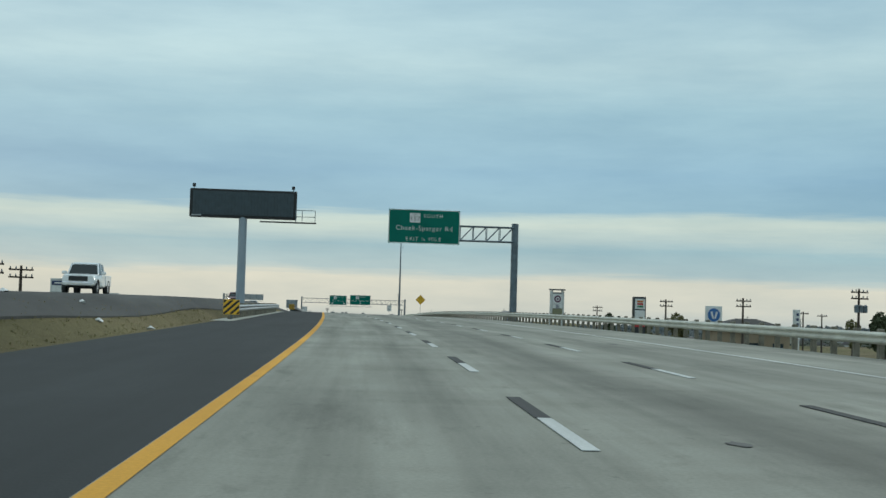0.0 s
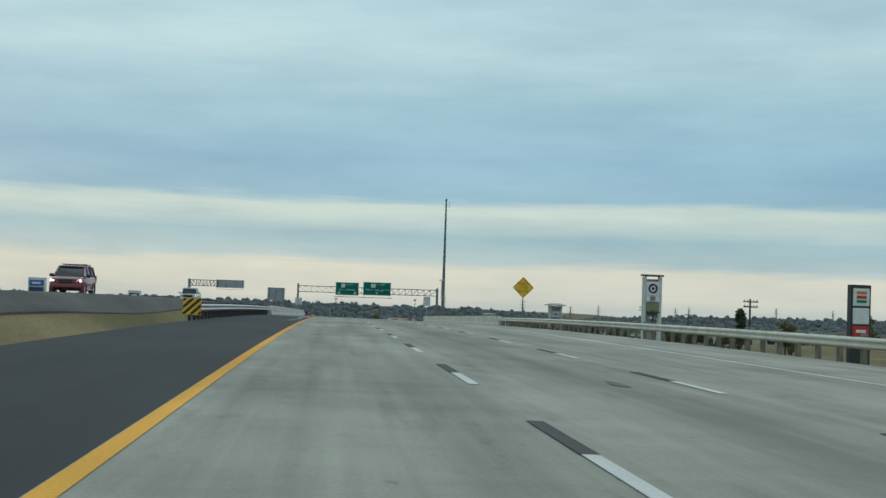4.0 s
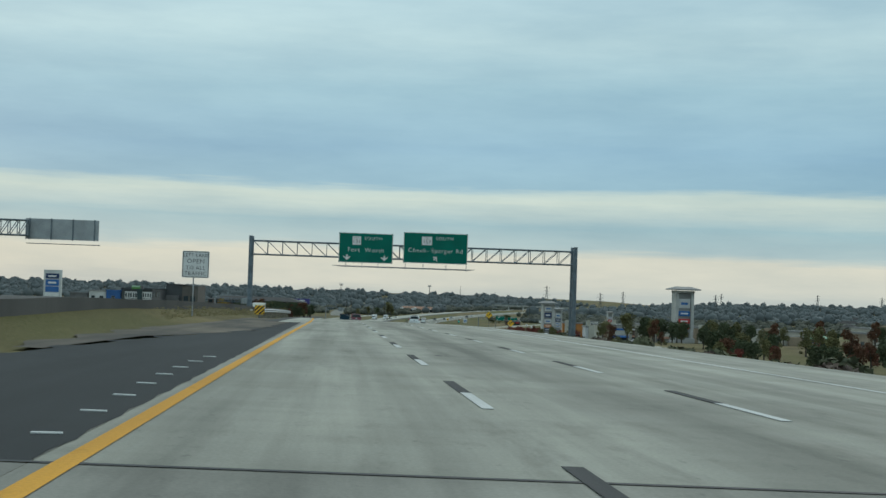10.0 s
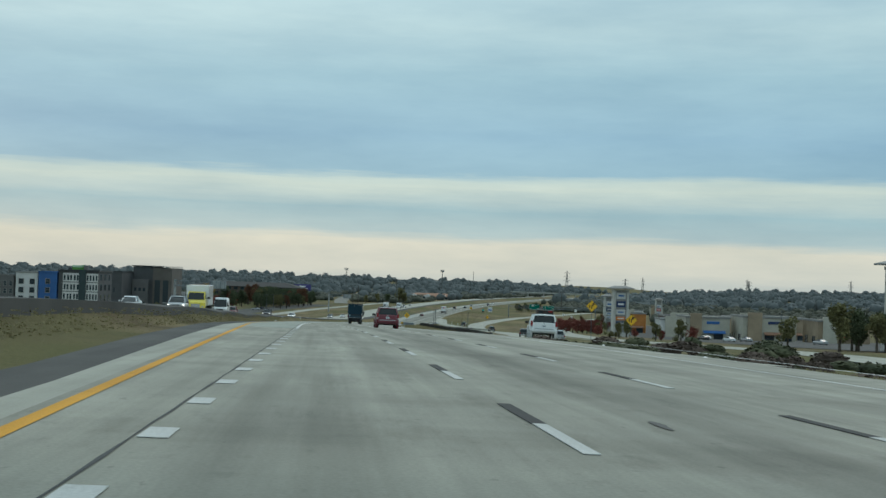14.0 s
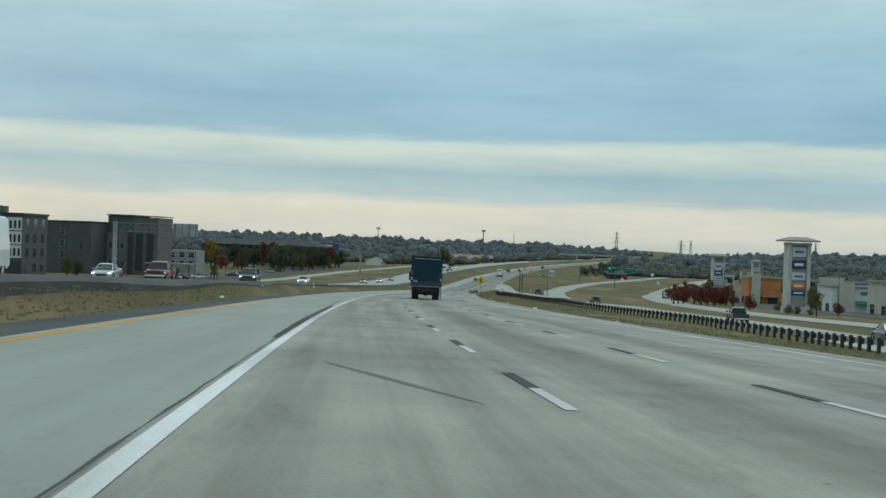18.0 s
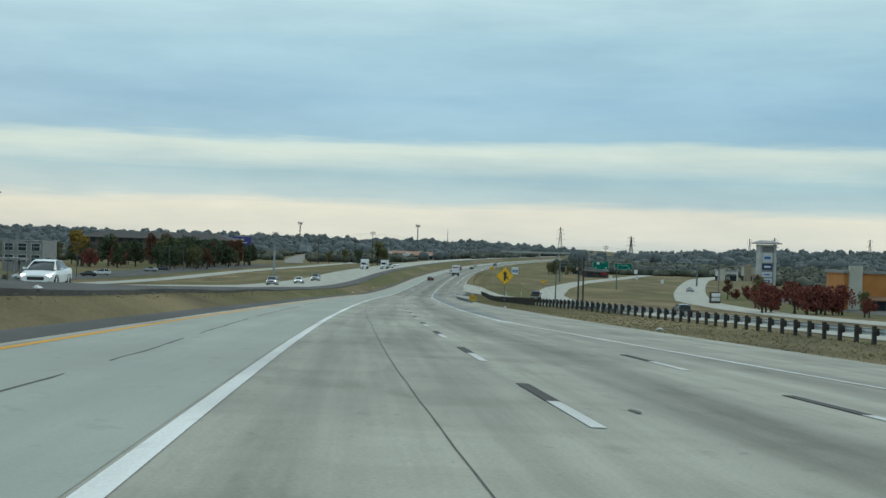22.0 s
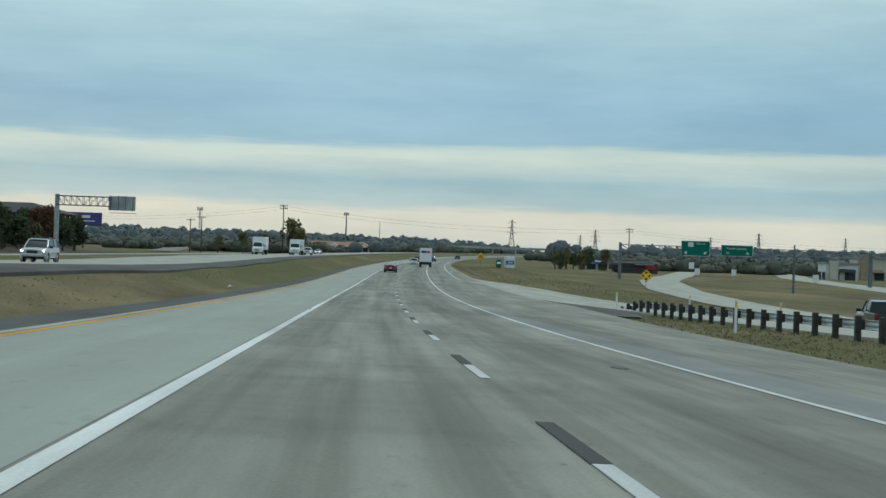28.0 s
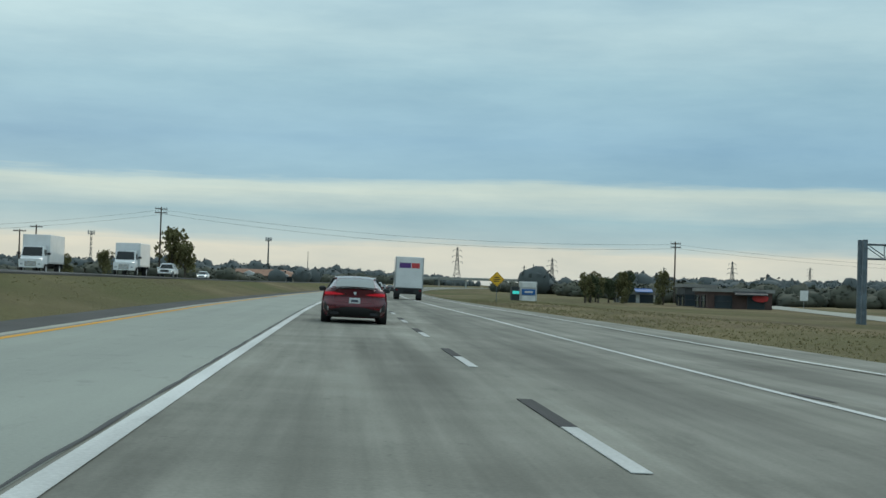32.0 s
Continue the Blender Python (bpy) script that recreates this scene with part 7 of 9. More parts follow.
def trunk_mesh(name, seed, r, h, base):
    rng = random.Random(seed)
    g = Geo()
    t = 0.035 * h + 0.05
    g.lathe([(-0.3, t * 1.5), (0.2, t * 1.1), (base, t * 0.85), (base + 0.5 * h, t * 0.35)], 8, "z")
    for i in range(6):
        a = rng.uniform(0, 6.28)
        z = base + h * rng.uniform(-0.05, 0.3)
        g.tube((0, 0, z), (math.cos(a) * r * 0.6, math.sin(a) * r * 0.6, z + h * rng.uniform(0.2, 0.4)), t * 0.4, t * 0.12, 5)
    return g.data(name, M_BARK, True)


TREE_KINDS = {}


def tree_kind(kind, seed):
    """Shared meshes for one kind of tree, one unit of spread each way."""
    key = (kind, seed)
    if key not in TREE_KINDS:
        mat, r, h, base, lobes, n, cone = {"oak": (M_LEAF, 2.9, 5.2, 1.6, 13, 1050, 0.2), "olive": (M_LEAFO, 2.4, 5.0, 1.7, 12, 850, 0.25), "red": (M_LEAFR, 2.0, 3.2, 0.7, 10, 760, 0.1),
                                           "rust": (M_LEAFB, 2.5, 6.2, 1.7, 12, 850, 0.45), "gold": (M_LEAFY, 2.5, 5.4, 1.8, 11, 800, 0.3), "fir": (M_LEAF, 1.9, 6.4, 0.6, 16, 850, 0.85),
                                           "shrub": (M_LEAFO, 1.3, 1.5, 0.15, 8, 420, 0.1)}[kind]
        TREE_KINDS[key] = (trunk_mesh("trunk", seed, r, h, base), crown_mesh("crown", mat, seed, r, h, base, lobes, n, cone))
    return TREE_KINDS[key]


TREE_LABEL = {"oak": "dark green live oak with a dense uneven crown", "olive": "olive-green tree thinning in autumn", "red": "rust-red ornamental shrub tree with a low crown",
              "rust": "tall brown and rust autumn tree", "gold": "yellow-gold autumn tree with a thinning crown", "fir": "dark green juniper with a pointed crown", "shrub": "low olive roadside bush"}


def tree(s, lat, kind="oak", k=1.0, seed=0, group="roadside trees"):
    t, c = tree_kind(kind, seed % 3)
    rng = random.Random(int(s * 7 + lat * 13))
    s, lat, _ = beyond(s, lat)
    ob = thing("bush" if kind in ("shrub", "red") else "tree", at_ground(s, lat, 0, rng.uniform(0, 360)) @ Matrix.Scale(k, 4), TREE_LABEL[kind], "bush" if kind in ("shrub", "red") else "tree", group)
    part("trunk", t, None, ob)
    part("crown", c, None, ob)
    return ob


def clump_woods(name, spots, label, mat=M_WOODS_HAZE, seed=3, leaves=60):
    """Woods by the thousand in one mesh: each a dark core with leaf clumps round it. spots: (point, radius, height)."""
    rng = np.random.default_rng(seed)
    bm = bmesh.new()
    bmesh.ops.create_icosphere(bm, subdivisions=2, radius=0.93)
    core = np.array([v.co[:] for v in bm.verts])
    tri0 = np.array([[v.index for v in f.verts] for f in bm.faces])
    bm.free()
    kinds = []
    for k in range(7):
        vs, fs = [core * (1 + rng.uniform(-0.2, 0.2, (len(core), 1)))], [tri0]
        n = len(core)
        for i in range(leaves):
            d = rng.normal(size=3)
            d /= np.linalg.norm(d)
            d[2] = abs(d[2]) * 1.0 if rng.random() < 0.75 else d[2]
            c = d * rng.uniform(0.86, 1.04)
            u = rng.normal(size=3)
            u /= np.linalg.norm(u)
            w = np.cross(u, d)
            w /= np.linalg.norm(w) + 1e-6
            e = rng.uniform(0.11, 0.22)
            v = np.cross(u, w)
            vs.append(np.array([c + w * e, c + v * e * 0.8, c - w * e * 0.9, c - v * e, c + d * e * 0.6]))
            fs.append(np.array([[0, 1, 4], [1, 2, 4], [2, 3, 4], [3, 0, 4]]) + n)
            n += 5
        kinds.append((np.concatenate(vs), np.concatenate(fs)))
    vs, fs, n = [], [], 0
    for i, (p, r, h) in enumerate(spots):
        a = rng.uniform(0, 6.28)
        kv, kf = kinds[i % 7]
        rot = np.array([[math.cos(a), -math.sin(a), 0], [math.sin(a), math.cos(a), 0], [0, 0, 1]])
        vs.append(kv @ rot.T * np.array([r, r, h * 0.5]) + np.array([p[0], p[1], p[2] + h * 0.42]))
        fs.append(kf + n)
        n += len(kv)
    me = bpy.data.meshes.new(name)
    v = np.concatenate(vs)
    f = np.concatenate(fs)
    me.vertices.add(len(v))
    me.vertices.foreach_set("co", v.astype(np.float32).ravel())
    me.loops.add(f.size)
    me.loops.foreach_set("vertex_index", f.astype(np.int32).ravel())
    me.polygons.add(len(f))
    me.polygons.foreach_set("loop_start", np.arange(0, f.size, 3, dtype=np.int32))
    me.polygons.foreach_set("loop_total", np.full(len(f), 3, dtype=np.int32))
    me.update(calc_edges=True)
    me.materials.append(mat)
    tagged(new(name, me), label, "woods", "", "stuff")


def side_street_lat(s):
    return lin(s, (1560, -91), (2150, -214), (3600, -520))


def far_woods():
    rng = random.Random(11)
    spots = []
    while len(spots) < 8600:
        s = rng.uniform(1800, 3500)
        lat = rng.uniform(-1400, 1700)
        if abs(lat + 5) < 45 or abs(lat) > 0.7 * s or abs(lat - side_street_lat(s)) < 12:
            continue
        x, y = xy(s, lat)
        r = math.hypot(x, y)
        if r < 1850 or r > 3300:
            continue
        if math.sin(x * 0.011) * math.sin(y * 0.013 + 1) > 0.72:
            continue
        big = rng.random() < 0.16
        spots.append((G(s, lat, -0.5), rng.uniform(4.0, 7.0) if big else rng.uniform(3.0, 6.0), rng.uniform(9.5, 13.5) if big else rng.uniform(4.5, 9.0)))
    clump_woods("distant_woods", spots, "wooded hills far off along the horizon, coloured grey-green for haze", M_WOODS_HAZE, 3, 18)
    spots = []
    # belts that close the valley floor on both sides
    for s0, s1, a0, a1, n in ((1330, 1720, -330, -165, 260), (1000, 1330, -420, -170, 260), (1640, 1790, -140, -56, 110), (1800, 2300, -300, -62, 430), (1600, 2100, 170, 620, 560), (1380, 1650, 190, 600, 340), (950, 1300, 300, 700, 330), (500, 950, 330, 760, 300), (1750, 2200, 58, 170, 230), (1900, 2500, 30, 110, 260), (1950, 2500, -110, -36, 230), (300, 900, -620, -260, 280), (1590, 1760, 62, 175, 150), (1430, 1600, 150, 235, 110), (1310, 1430, 130, 235, 80)):
        for i in range(n):
            s, lat = rng.uniform(s0, s1), rng.uniform(a0, a1)
            if abs(lat - side_street_lat(s)) < 11:
                continue
            spots.append((G(s, lat, -0.4), rng.uniform(2.4, 5), rng.uniform(3, 6.2)))
    brush = []
    while len(brush) < 250:
        s = rng.uniform(408, 700)
        lat = lin(s, (408, 19), (520, 21), (700, 24)) + 34 * rng.random() ** 1.4
        if math.sin(s * 0.16 + lat * 0.21) + 0.5 * math.sin(s * 0.045) < -0.55:
            continue
        near = lin(lat, (19, 0.55), (28, 1.0), (60, 1.15))
        brush.append((G(s, lat, -0.2), rng.uniform(0.8, 1.9) * near, rng.uniform(1.2, 3.0) * near * lin(s, (480, 1.0), (600, 0.6))))
    clump_woods("embankment_brush", brush[:150], "dark olive brush growing down the embankment", M_BRUSH, 7, 150)
    clump_woods("embankment_thicket", brush[150:], "brown leafless thicket among the embankment brush", M_THICKET, 8, 150)
    clump_woods("valley_woods", spots, "dark scrubby woods across the valley floor", M_SCRUB, 5, 30)


far_woods()

# ================= buildings =================
M_GREYW = material("charcoal_panel_wall", (0.075, 0.08, 0.085), 0.75, 0, 0.12, 0.3, 8, 0.05)
M_GREYM = material("grey_stucco_wall", (0.155, 0.155, 0.155), 0.85, 0, 0.12, 0.3, 8, 0.05)
M_STUCW = material("white_stucco_wall", (0.62, 0.63, 0.62), 0.8, 0, 0.09, 0.3, 8, 0.05)
M_BLUEW = material("blue_panel_wall", (0.025, 0.115, 0.33), 0.6, 0, 0.1, 0.4, 8, 0.03)
M_CREAM = material("cream_stucco_wall", (0.50, 0.48, 0.40), 0.85, 0, 0.1, 0.3, 8, 0.05)
M_TOWER = material("pale_grey_tower_stucco", (0.52, 0.52, 0.49), 0.85, 0, 0.12, 0.4, 8, 0.05)
M_TAN = material("tan_stucco_wall", (0.36, 0.28, 0.19), 0.85, 0, 0.12, 0.3, 8, 0.05)
M_ORANGE = material("orange_stucco_wall", (0.55, 0.22, 0.06), 0.85, 0, 0.12, 0.3, 8, 0.05)
M_OFFICE = material("dark_brown_office_wall", (0.13, 0.10, 0.085), 0.85, 0, 0.12, 0.3, 8, 0.05)
M_BRICKW = material("brown_brick_wall", (0.105, 0.066, 0.058), 0.9, 0, 0.18, 0.5, 14, 0.15)
M_ROOFD = material("dark_shingle_roof", (0.06, 0.058, 0.057), 0.9, 0, 0.15, 0.5, 10, 0.1)
M_ROOFT = material("terracotta_roof", (0.36, 0.20, 0.13), 0.85, 0, 0.15, 0.5, 10, 0.1)
M_ROOFG = material("grey_roof_edge", (0.27, 0.27, 0.26), 0.7, 0, 0.1, 0.5, 10, 0.05)
M_GREENP = material("lime_green_panel", (0.10, 0.32, 0.06), 0.6, 0, 0.1)
M_PANE = glass_mat("window_glass", (0.035, 0.05, 0.06))
M_PANEB = glass_mat("blue_green_glass", (0.10, 0.17, 0.18), 0.15)
M_SREDP = material("sign_red", (0.55, 0.03, 0.03), 0.5, 0, 0.06)
M_SPLUM = material("sign_plum", (0.10, 0.012, 0.065), 0.5, 0, 0.06)
M_SBLUE = material("sign_blue", (0.03, 0.14, 0.40), 0.5, 0, 0.06)
M_SNAVY = material("sign_navy", (0.02, 0.04, 0.12), 0.5, 0, 0.06)
M_SGREEN = material("sign_green", (0.02, 0.20, 0.09), 0.5, 0, 0.06)
M_SORANGE = material("sign_orange", (0.65, 0.20, 0.03), 0.5, 0, 0.06)
M_STEAL = material("sign_teal_lit", (0.05, 0.55, 0.5), 0.5, 0, 0.05, emit=0.6)
M_PURPLE = material("purple_billboard_sheet", (0.055, 0.05, 0.22), 0.5, 0, 0.06)
M_DKSTEEL = material("dark_painted_steel", (0.05, 0.055, 0.06), 0.5, 0.4, 0.12, 2, 20, 0.03)
M_GSTEEL = material("grey_green_mast_steel", (0.13, 0.15, 0.15), 0.55, 0.4, 0.12, 1, 15, 0.03)
M_TIMB = material("brown_pole_timber", (0.09, 0.07, 0.055), 0.9, 0, 0.2, 2, 30, 0.15)
WIN = {}


def window_meshes(w, h, frame_mat):
    key = (round(w, 2), round(h, 2), frame_mat.name)
    if key not in WIN:
        f = Geo()
        for x in (-w / 2, w / 2):
            f.box((x, -0.06, 0), (0.12, 0.2, h + 0.12))
        for z in (-h / 2, 0.05 * h, h / 2):
            f.box((0, -0.06, z), (w - 0.12, 0.16, 0.12))
        WIN[key] = (f.data("window", frame_mat), Geo().box((0, 0.02, 0), (w - 0.1, 0.06, h - 0.1)).data("pane", M_PANE))
    return WIN[key]


def windows(parent, side, length, depth, cols, rows, w, h, z0, dz, frame_mat, skip=()):
    """A grid of windows on the front (toward the road's start), or on the left or right side."""
    f, p = window_meshes(w, h, frame_mat)
    for c in range(cols):
        for r in range(rows):
            if (c, r) in skip:
                continue
            u = (c + 0.5) / cols - 0.5
            z = z0 + r * dz
            if side == "front":
                m = Matrix.Translation((u * length, -depth / 2 - 0.05, z))
            elif side == "right":
                m = Matrix.Translation((length / 2 + 0.05, u * depth, z)) @ Matrix.Rotation(radians(90), 4, "Z")
            else:
                m = Matrix.Translation((-length / 2 - 0.05, u * depth, z)) @ Matrix.Rotation(radians(-90), 4, "Z")
            o = part("window", f, None, parent, "", m=m)
            part("pane", p, None, o)


def cap(parent, w, d, z, mat, over=0.25, t=0.45, name="parapet"):
    g = Geo()
    for sx in (-1, 1):
        g.box((sx * (w / 2 + over / 2 - 0.1), 0, z), (over + 0.2, d + 2 * over, t))
    for sy in (-1, 1):
        g.box((0, sy * (d / 2 + over / 2 - 0.1), z), (w - 0.2, over + 0.2, t))
    part(name, g, mat, parent)


def hip_roof(parent, w, d, z, h, over, mat, name="roof", top=0.25):
    a, b = w / 2 + over, d / 2 + over
    i = min(a, b) * (1 - top)
    g = Geo()
    g.loft([[(-a, -b, z), (a, -b, z), (a, b, z), (-a, b, z)], [(-a, -b, z + 0.3), (a, -b, z + 0.3), (a, b, z + 0.3), (-a, b, z + 0.3)],
            [(-a + i, -b + i, z + h), (a - i, -b + i, z + h), (a - i, b - i, z + h), (-a + i, b - i, z + h)]])
    part(name, g, mat, parent)


def house_at(s, lat, top):
    """The pose of a building's foot and its height, from the height of its top over the road's line."""
    q, la, dz = beyond(s, lat)
    foot = G(q, la).z / U - zr(q)
    return at_ground(q, la, -0.3), max(2.5, top + dz - foot + 0.3)


def flats():
    """Four-storey blocks in a row, one thing for each colour of front."""
    spec = [(-130, -122.2, M_GREYM, "grey stucco block of flats", 12.4, 4, 994), (-121.4, -114, M_STUCW, "white stucco block of flats with small windows", 13.6, 2, 994), (-113.6, -107.4, M_BLUEW, "bright blue block of flats", 13.9, 1, 994)]
    for i, (a, b, mat, label, top, cols, at) in enumerate(spec):
        m, h = house_at(at, (a + b) / 2, top)
        ob = thing("apartment_block", m, label, "building", "blocks of flats")
        w, d = b - a, 17 + i
        part("wall", Geo().box((0, 0, h / 2), (w, d, h)), mat, ob)
        cap(ob, w, d, h, M_ROOFG if mat is M_STUCW else mat, 0.2)
        windows(ob, "front", w, d, cols, 4, min(1.5, w / cols * 0.55), min(1.7, h * 0.13), 2.0, (h - 2.6) / 4 + 0.1, M_GREYW if mat is M_STUCW else M_ROOFG)


def charcoal_flats():
    """The long charcoal block with white window screens and a green roof sign."""
    m, h = house_at(994, -100.3, 14.6)
    ob = thing("apartment_block", m, "charcoal block of flats with white window screens", "building", "blocks of flats")
    w, d = 13.4, 18
    part("wall", Geo().box((0, 0, h / 2), (w, d, h)), M_GREYW, ob)
    part("podium", Geo().box((0, -d / 2 - 0.3, 1.9), (w + 0.4, 0.6, 3.8)), M_DKSTEEL, ob, "dark ground-floor band")
    cap(ob, w, d, h, M_DKSTEEL, 0.3, 0.5)
    z0, z1 = 4.6, h - 0.7
    for x0, x1, cols in ((-5.2, 0.3, 5), (2.6, 6.6, 4)):
        for r in range(3):
            za = z0 + (z1 - z0) * r / 3
            zb = z0 + (z1 - z0) * (r + 1) / 3
            q = part("screen", Geo().box(((x0 + x1) / 2, -d / 2 - 0.16, (za + zb) / 2), (x1 - x0, 0.3, (zb - za) * 0.92)), M_STUCW, ob, "white window screen")
            for c in range(cols):
                u = x0 + (x1 - x0) * (c + 0.5 + (0.12 if (c + r) % 2 and x1 < 1 else 0)) / cols
                part("pane", Geo().box((u, -d / 2 - 0.31, (za + zb) / 2 - 0.1), ((x1 - x0) / cols * 0.56, 0.06, (zb - za) * 0.56)), M_PANE, q)
    part("column", Geo().box((1.45, -d / 2 - 0.5, h / 2 + 0.2), (2.2, 1.0, h + 0.4)), material("dark_teal_panel_wall", (0.03, 0.055, 0.06), 0.7, 0, 0.1, 0.3, 8, 0.05), ob, "dark teal stair column")
    for r in range(4):
        for c in range(3):
            part("pane", Geo().box((w / 2 + 0.03, -5.5 + c * 5.5, 2.4 + r * h / 4.3), (0.08, 2.2, 2.0)), M_PANE, ob)
    o = part("roof_sign", Geo().box((-0.6, -d / 2 + 1.5, h + 1.1), (3.8, 1.4, 1.5), 0.1), M_GREENP, ob, "lime green and pale roof sign")
    part("sign_panel", Geo().box((-0.6, -d / 2 + 0.7, h + 1.5), (3.4, 0.2, 0.7)), material("pale_mint_panel", (0.42, 0.62, 0.45), 0.6, 0, 0.08), o)
    part("sign_end", Geo().box((2.0, -d / 2 + 1.5, h + 1.0), (1.3, 1.6, 1.4)), M_GREYM, o)
    part("plant_room", Geo().box((-4.0, 0, h + 0.6), (3, 4, 0.9)), M_GREYW, ob)


charcoal_flats()
flats()


def hotel():
    m, h = house_at(1173, -142.5, 18.9)
    ob = thing("hotel_building", m, "charcoal hotel block with a flat roof and few slit windows", "building")
    part("wall", Geo().box((0, 0, h / 2), (21, 22, h)), M_GREYW, ob)
    cap(ob, 21, 22, h, M_DKSTEEL)
    windows(ob, "front", 8, 22, 1, 4, 1.6, 2.2, 3.2, 4.0, M_ROOFG)
    part("slit_window", Geo().box((-7.5, -11.05, h * 0.8), (0.7, 0.12, 2.6)), M_ROOFG, ob)
    part("slit_window", Geo().box((7.0, -11.05, h * 0.55), (0.7, 0.12, 2.2)), M_PANE, ob)
    m, h = house_at(1190, -122.5, 21.9)
    ob = thing("hotel_tower", m, "dark grey hotel tower with black slot windows and a flat canopy", "building")
    part("wall", Geo().box((-4.6, 0.4, h / 2), (9.8, 19.2, h)), M_GREYW, ob)
    brown = material("grey_brown_panel_wall", (0.135, 0.122, 0.108), 0.85, 0, 0.12, 0.3, 8, 0.05)
    q = part("entrance_bay", Geo().box((4.9, 0, h * 0.49), (9.2, 20, h * 0.98)), brown, ob, "grey-brown entrance bay")
    for x in (2.6, 6.6):
        part("slot_window", Geo().box((x, -10.05, h * 0.40), (2.6, 0.2, h * 0.62)), M_PANE, q, "tall black slot window")
    part("roof_edge", Geo().box((4.9, -0.2, h + 0.1), (9.8, 21, 0.3)), M_ROOFG, q)
    part("roof_edge", Geo().box((-4.7, 0.2, h + 0.25), (10.6, 20.2, 0.4)), M_DKSTEEL, ob)
    part("stair_bay", Geo().box((-5.5, -10.4, h * 0.36), (7.5, 2.0, h * 0.72)), M_GREYM, ob, "pale grey concrete stair bay")
    for z in (0.2, 0.5):
        for x in (-7.6, -5.5, -3.4):
            part("bay_window", Geo().box((x, -11.43, h * z), (1.1, 0.08, 1.5)), M_PANE, ob)
    part("white_fin", Geo().box((-8.6, -8.9, h * 0.92), (2.2, 0.4, h * 0.13)), M_STUCW, ob)
    g = part("canopy", Geo().box((14.5, -10, 4.9), (17, 7, 0.6)), M_ROOFG, ob, "flat grey entrance canopy")
    for x in (8, 13, 21):
        for y in (-12.5, -7.5):
            part("column", Geo().box((x, y, 2.3), (0.6, 0.6, 4.8)), M_ROOFG, g)
    m, h = house_at(1250, -121, 9.5)
    ob = thing("glazed_wing", m, "low pale glazed hotel wing behind the tower", "building")
    part("wall", Geo().box((0, 0, h / 2), (12, 14, h)), M_ROOFG, ob)
    windows(ob, "front", 12, 14, 3, 2, 2.6, 2.2, h - 5.4, 3.4, M_STUCW)


hotel()


def long_office():
    m, h = house_at(1528, -148, 10.6)
    ob = thing("office_building", m, "long low brown office block with a dark hipped roof", "building")
    part("wall", Geo().box((0, 0, h / 2), (76, 24, h)), M_OFFICE, ob)
    hip_roof(ob, 76, 24, h, 3.6, 1.6, M_ROOFD, top=0.1)
    windows(ob, "front", 76, 24, 16, 3, 2.6, 1.9, 2.4, 3.7, M_GREYW)
    windows(ob, "right", 76, 24, 5, 3, 2.6, 1.9, 2.4, 3.7, M_GREYW)


long_office()


def warehouse():
    m, h = house_at(1890, -45, 3.6)
    ob = thing("warehouse", m, "long pale shop building with a terracotta roof", "building")
    part("wall", Geo().box((0, 0, h / 2), (44, 26, h)), M_CREAM, ob)
    hip_roof(ob, 44, 26, h, 3.2, 1.0, M_ROOFT, top=0.3)
    for x in (-14, 0, 14):
        part("gable", Geo().prism([(-4, 0), (4, 0), (4, h + 0.6), (0, h + 2.4), (-4, h + 0.6)], 2.5, "xz", -14.5), M_STUCW, ob, m=Matrix.Translation((x, 0, 0)))
    windows(ob, "front", 44, 29.2, 6, 1, 2.4, 2.2, 2.4, 1, M_GREYW)


warehouse()


def shop(s, lat, w, d, top, mat, label, band=None, sign=None, side="left", roof=None, tower=True):
    m, h = house_at(s, lat, top)
    ob = thing("shop", m, label, "building", "shopping centre")
    part("wall", Geo().box((0, 0, h / 2), (w, d, h)), mat, ob)
    if tower:
        part("tower", Geo().box((-w * 0.28, -d / 2 - 0.4, h * 0.58), (w * 0.26, 1.6, h * 1.16)), M_CREAM if mat is not M_CREAM else M_TAN, ob)
    cap(ob, w, d, h, M_ROOFG if roof is None else roof, 0.4, 0.6, "cornice")
    part("awning", Geo().prism([(-1.6, 2.9), (0, 3.6), (0, 3.4), (-1.6, 2.7)], w * 0.5, "yz", -w * 0.1).box((w * 0.15, -0.05, 3.55), (w * 0.5, 0.1, 0.2)), M_ROOFT if band is None else band, ob, m=Matrix.Translation((0, -d / 2, 0)))
    n = max(2, int(w / 6))
    windows(ob, "front", w, d, n, 1, 3.0, 2.2, 1.5, 1, M_DKSTEEL)
    windows(ob, side, w, d, max(2, int(d / 7)), 1, 3.0, 2.2, 1.5, 1, M_DKSTEEL)
    if sign is not None:
        part("sign", Geo().box((w * 0.12, -d / 2 - 0.15, h * 0.78), (w * 0.3, 0.2, 0.9), 0.1), sign, ob)
    return ob


shop(1166, 104.5, 11, 16, 7.6, M_ORANGE, "orange stucco restaurant with a cream tower", M_ROOFT, None)
shop(1150, 131, 30, 24, 7.2, M_BRICKW, "brown brick store with cream piers", None, M_STUCW)
shop(1010, 113, 15, 20, 6.2, M_CREAM, "cream shop unit with a flat cornice", M_SBLUE, M_SBLUE)
shop(1000, 132, 18, 20, 6.8, M_CREAM, "cream shop unit with dark glazing", M_ROOFT, M_SNAVY)
shop(985, 153, 17, 20, 6.0, M_TAN, "tan shop unit with a small tower", M_SREDP, M_SREDP)
shop(960, 178, 22, 20, 5.4, M_CREAM, "pale shop unit with a red band", M_SREDP, None)
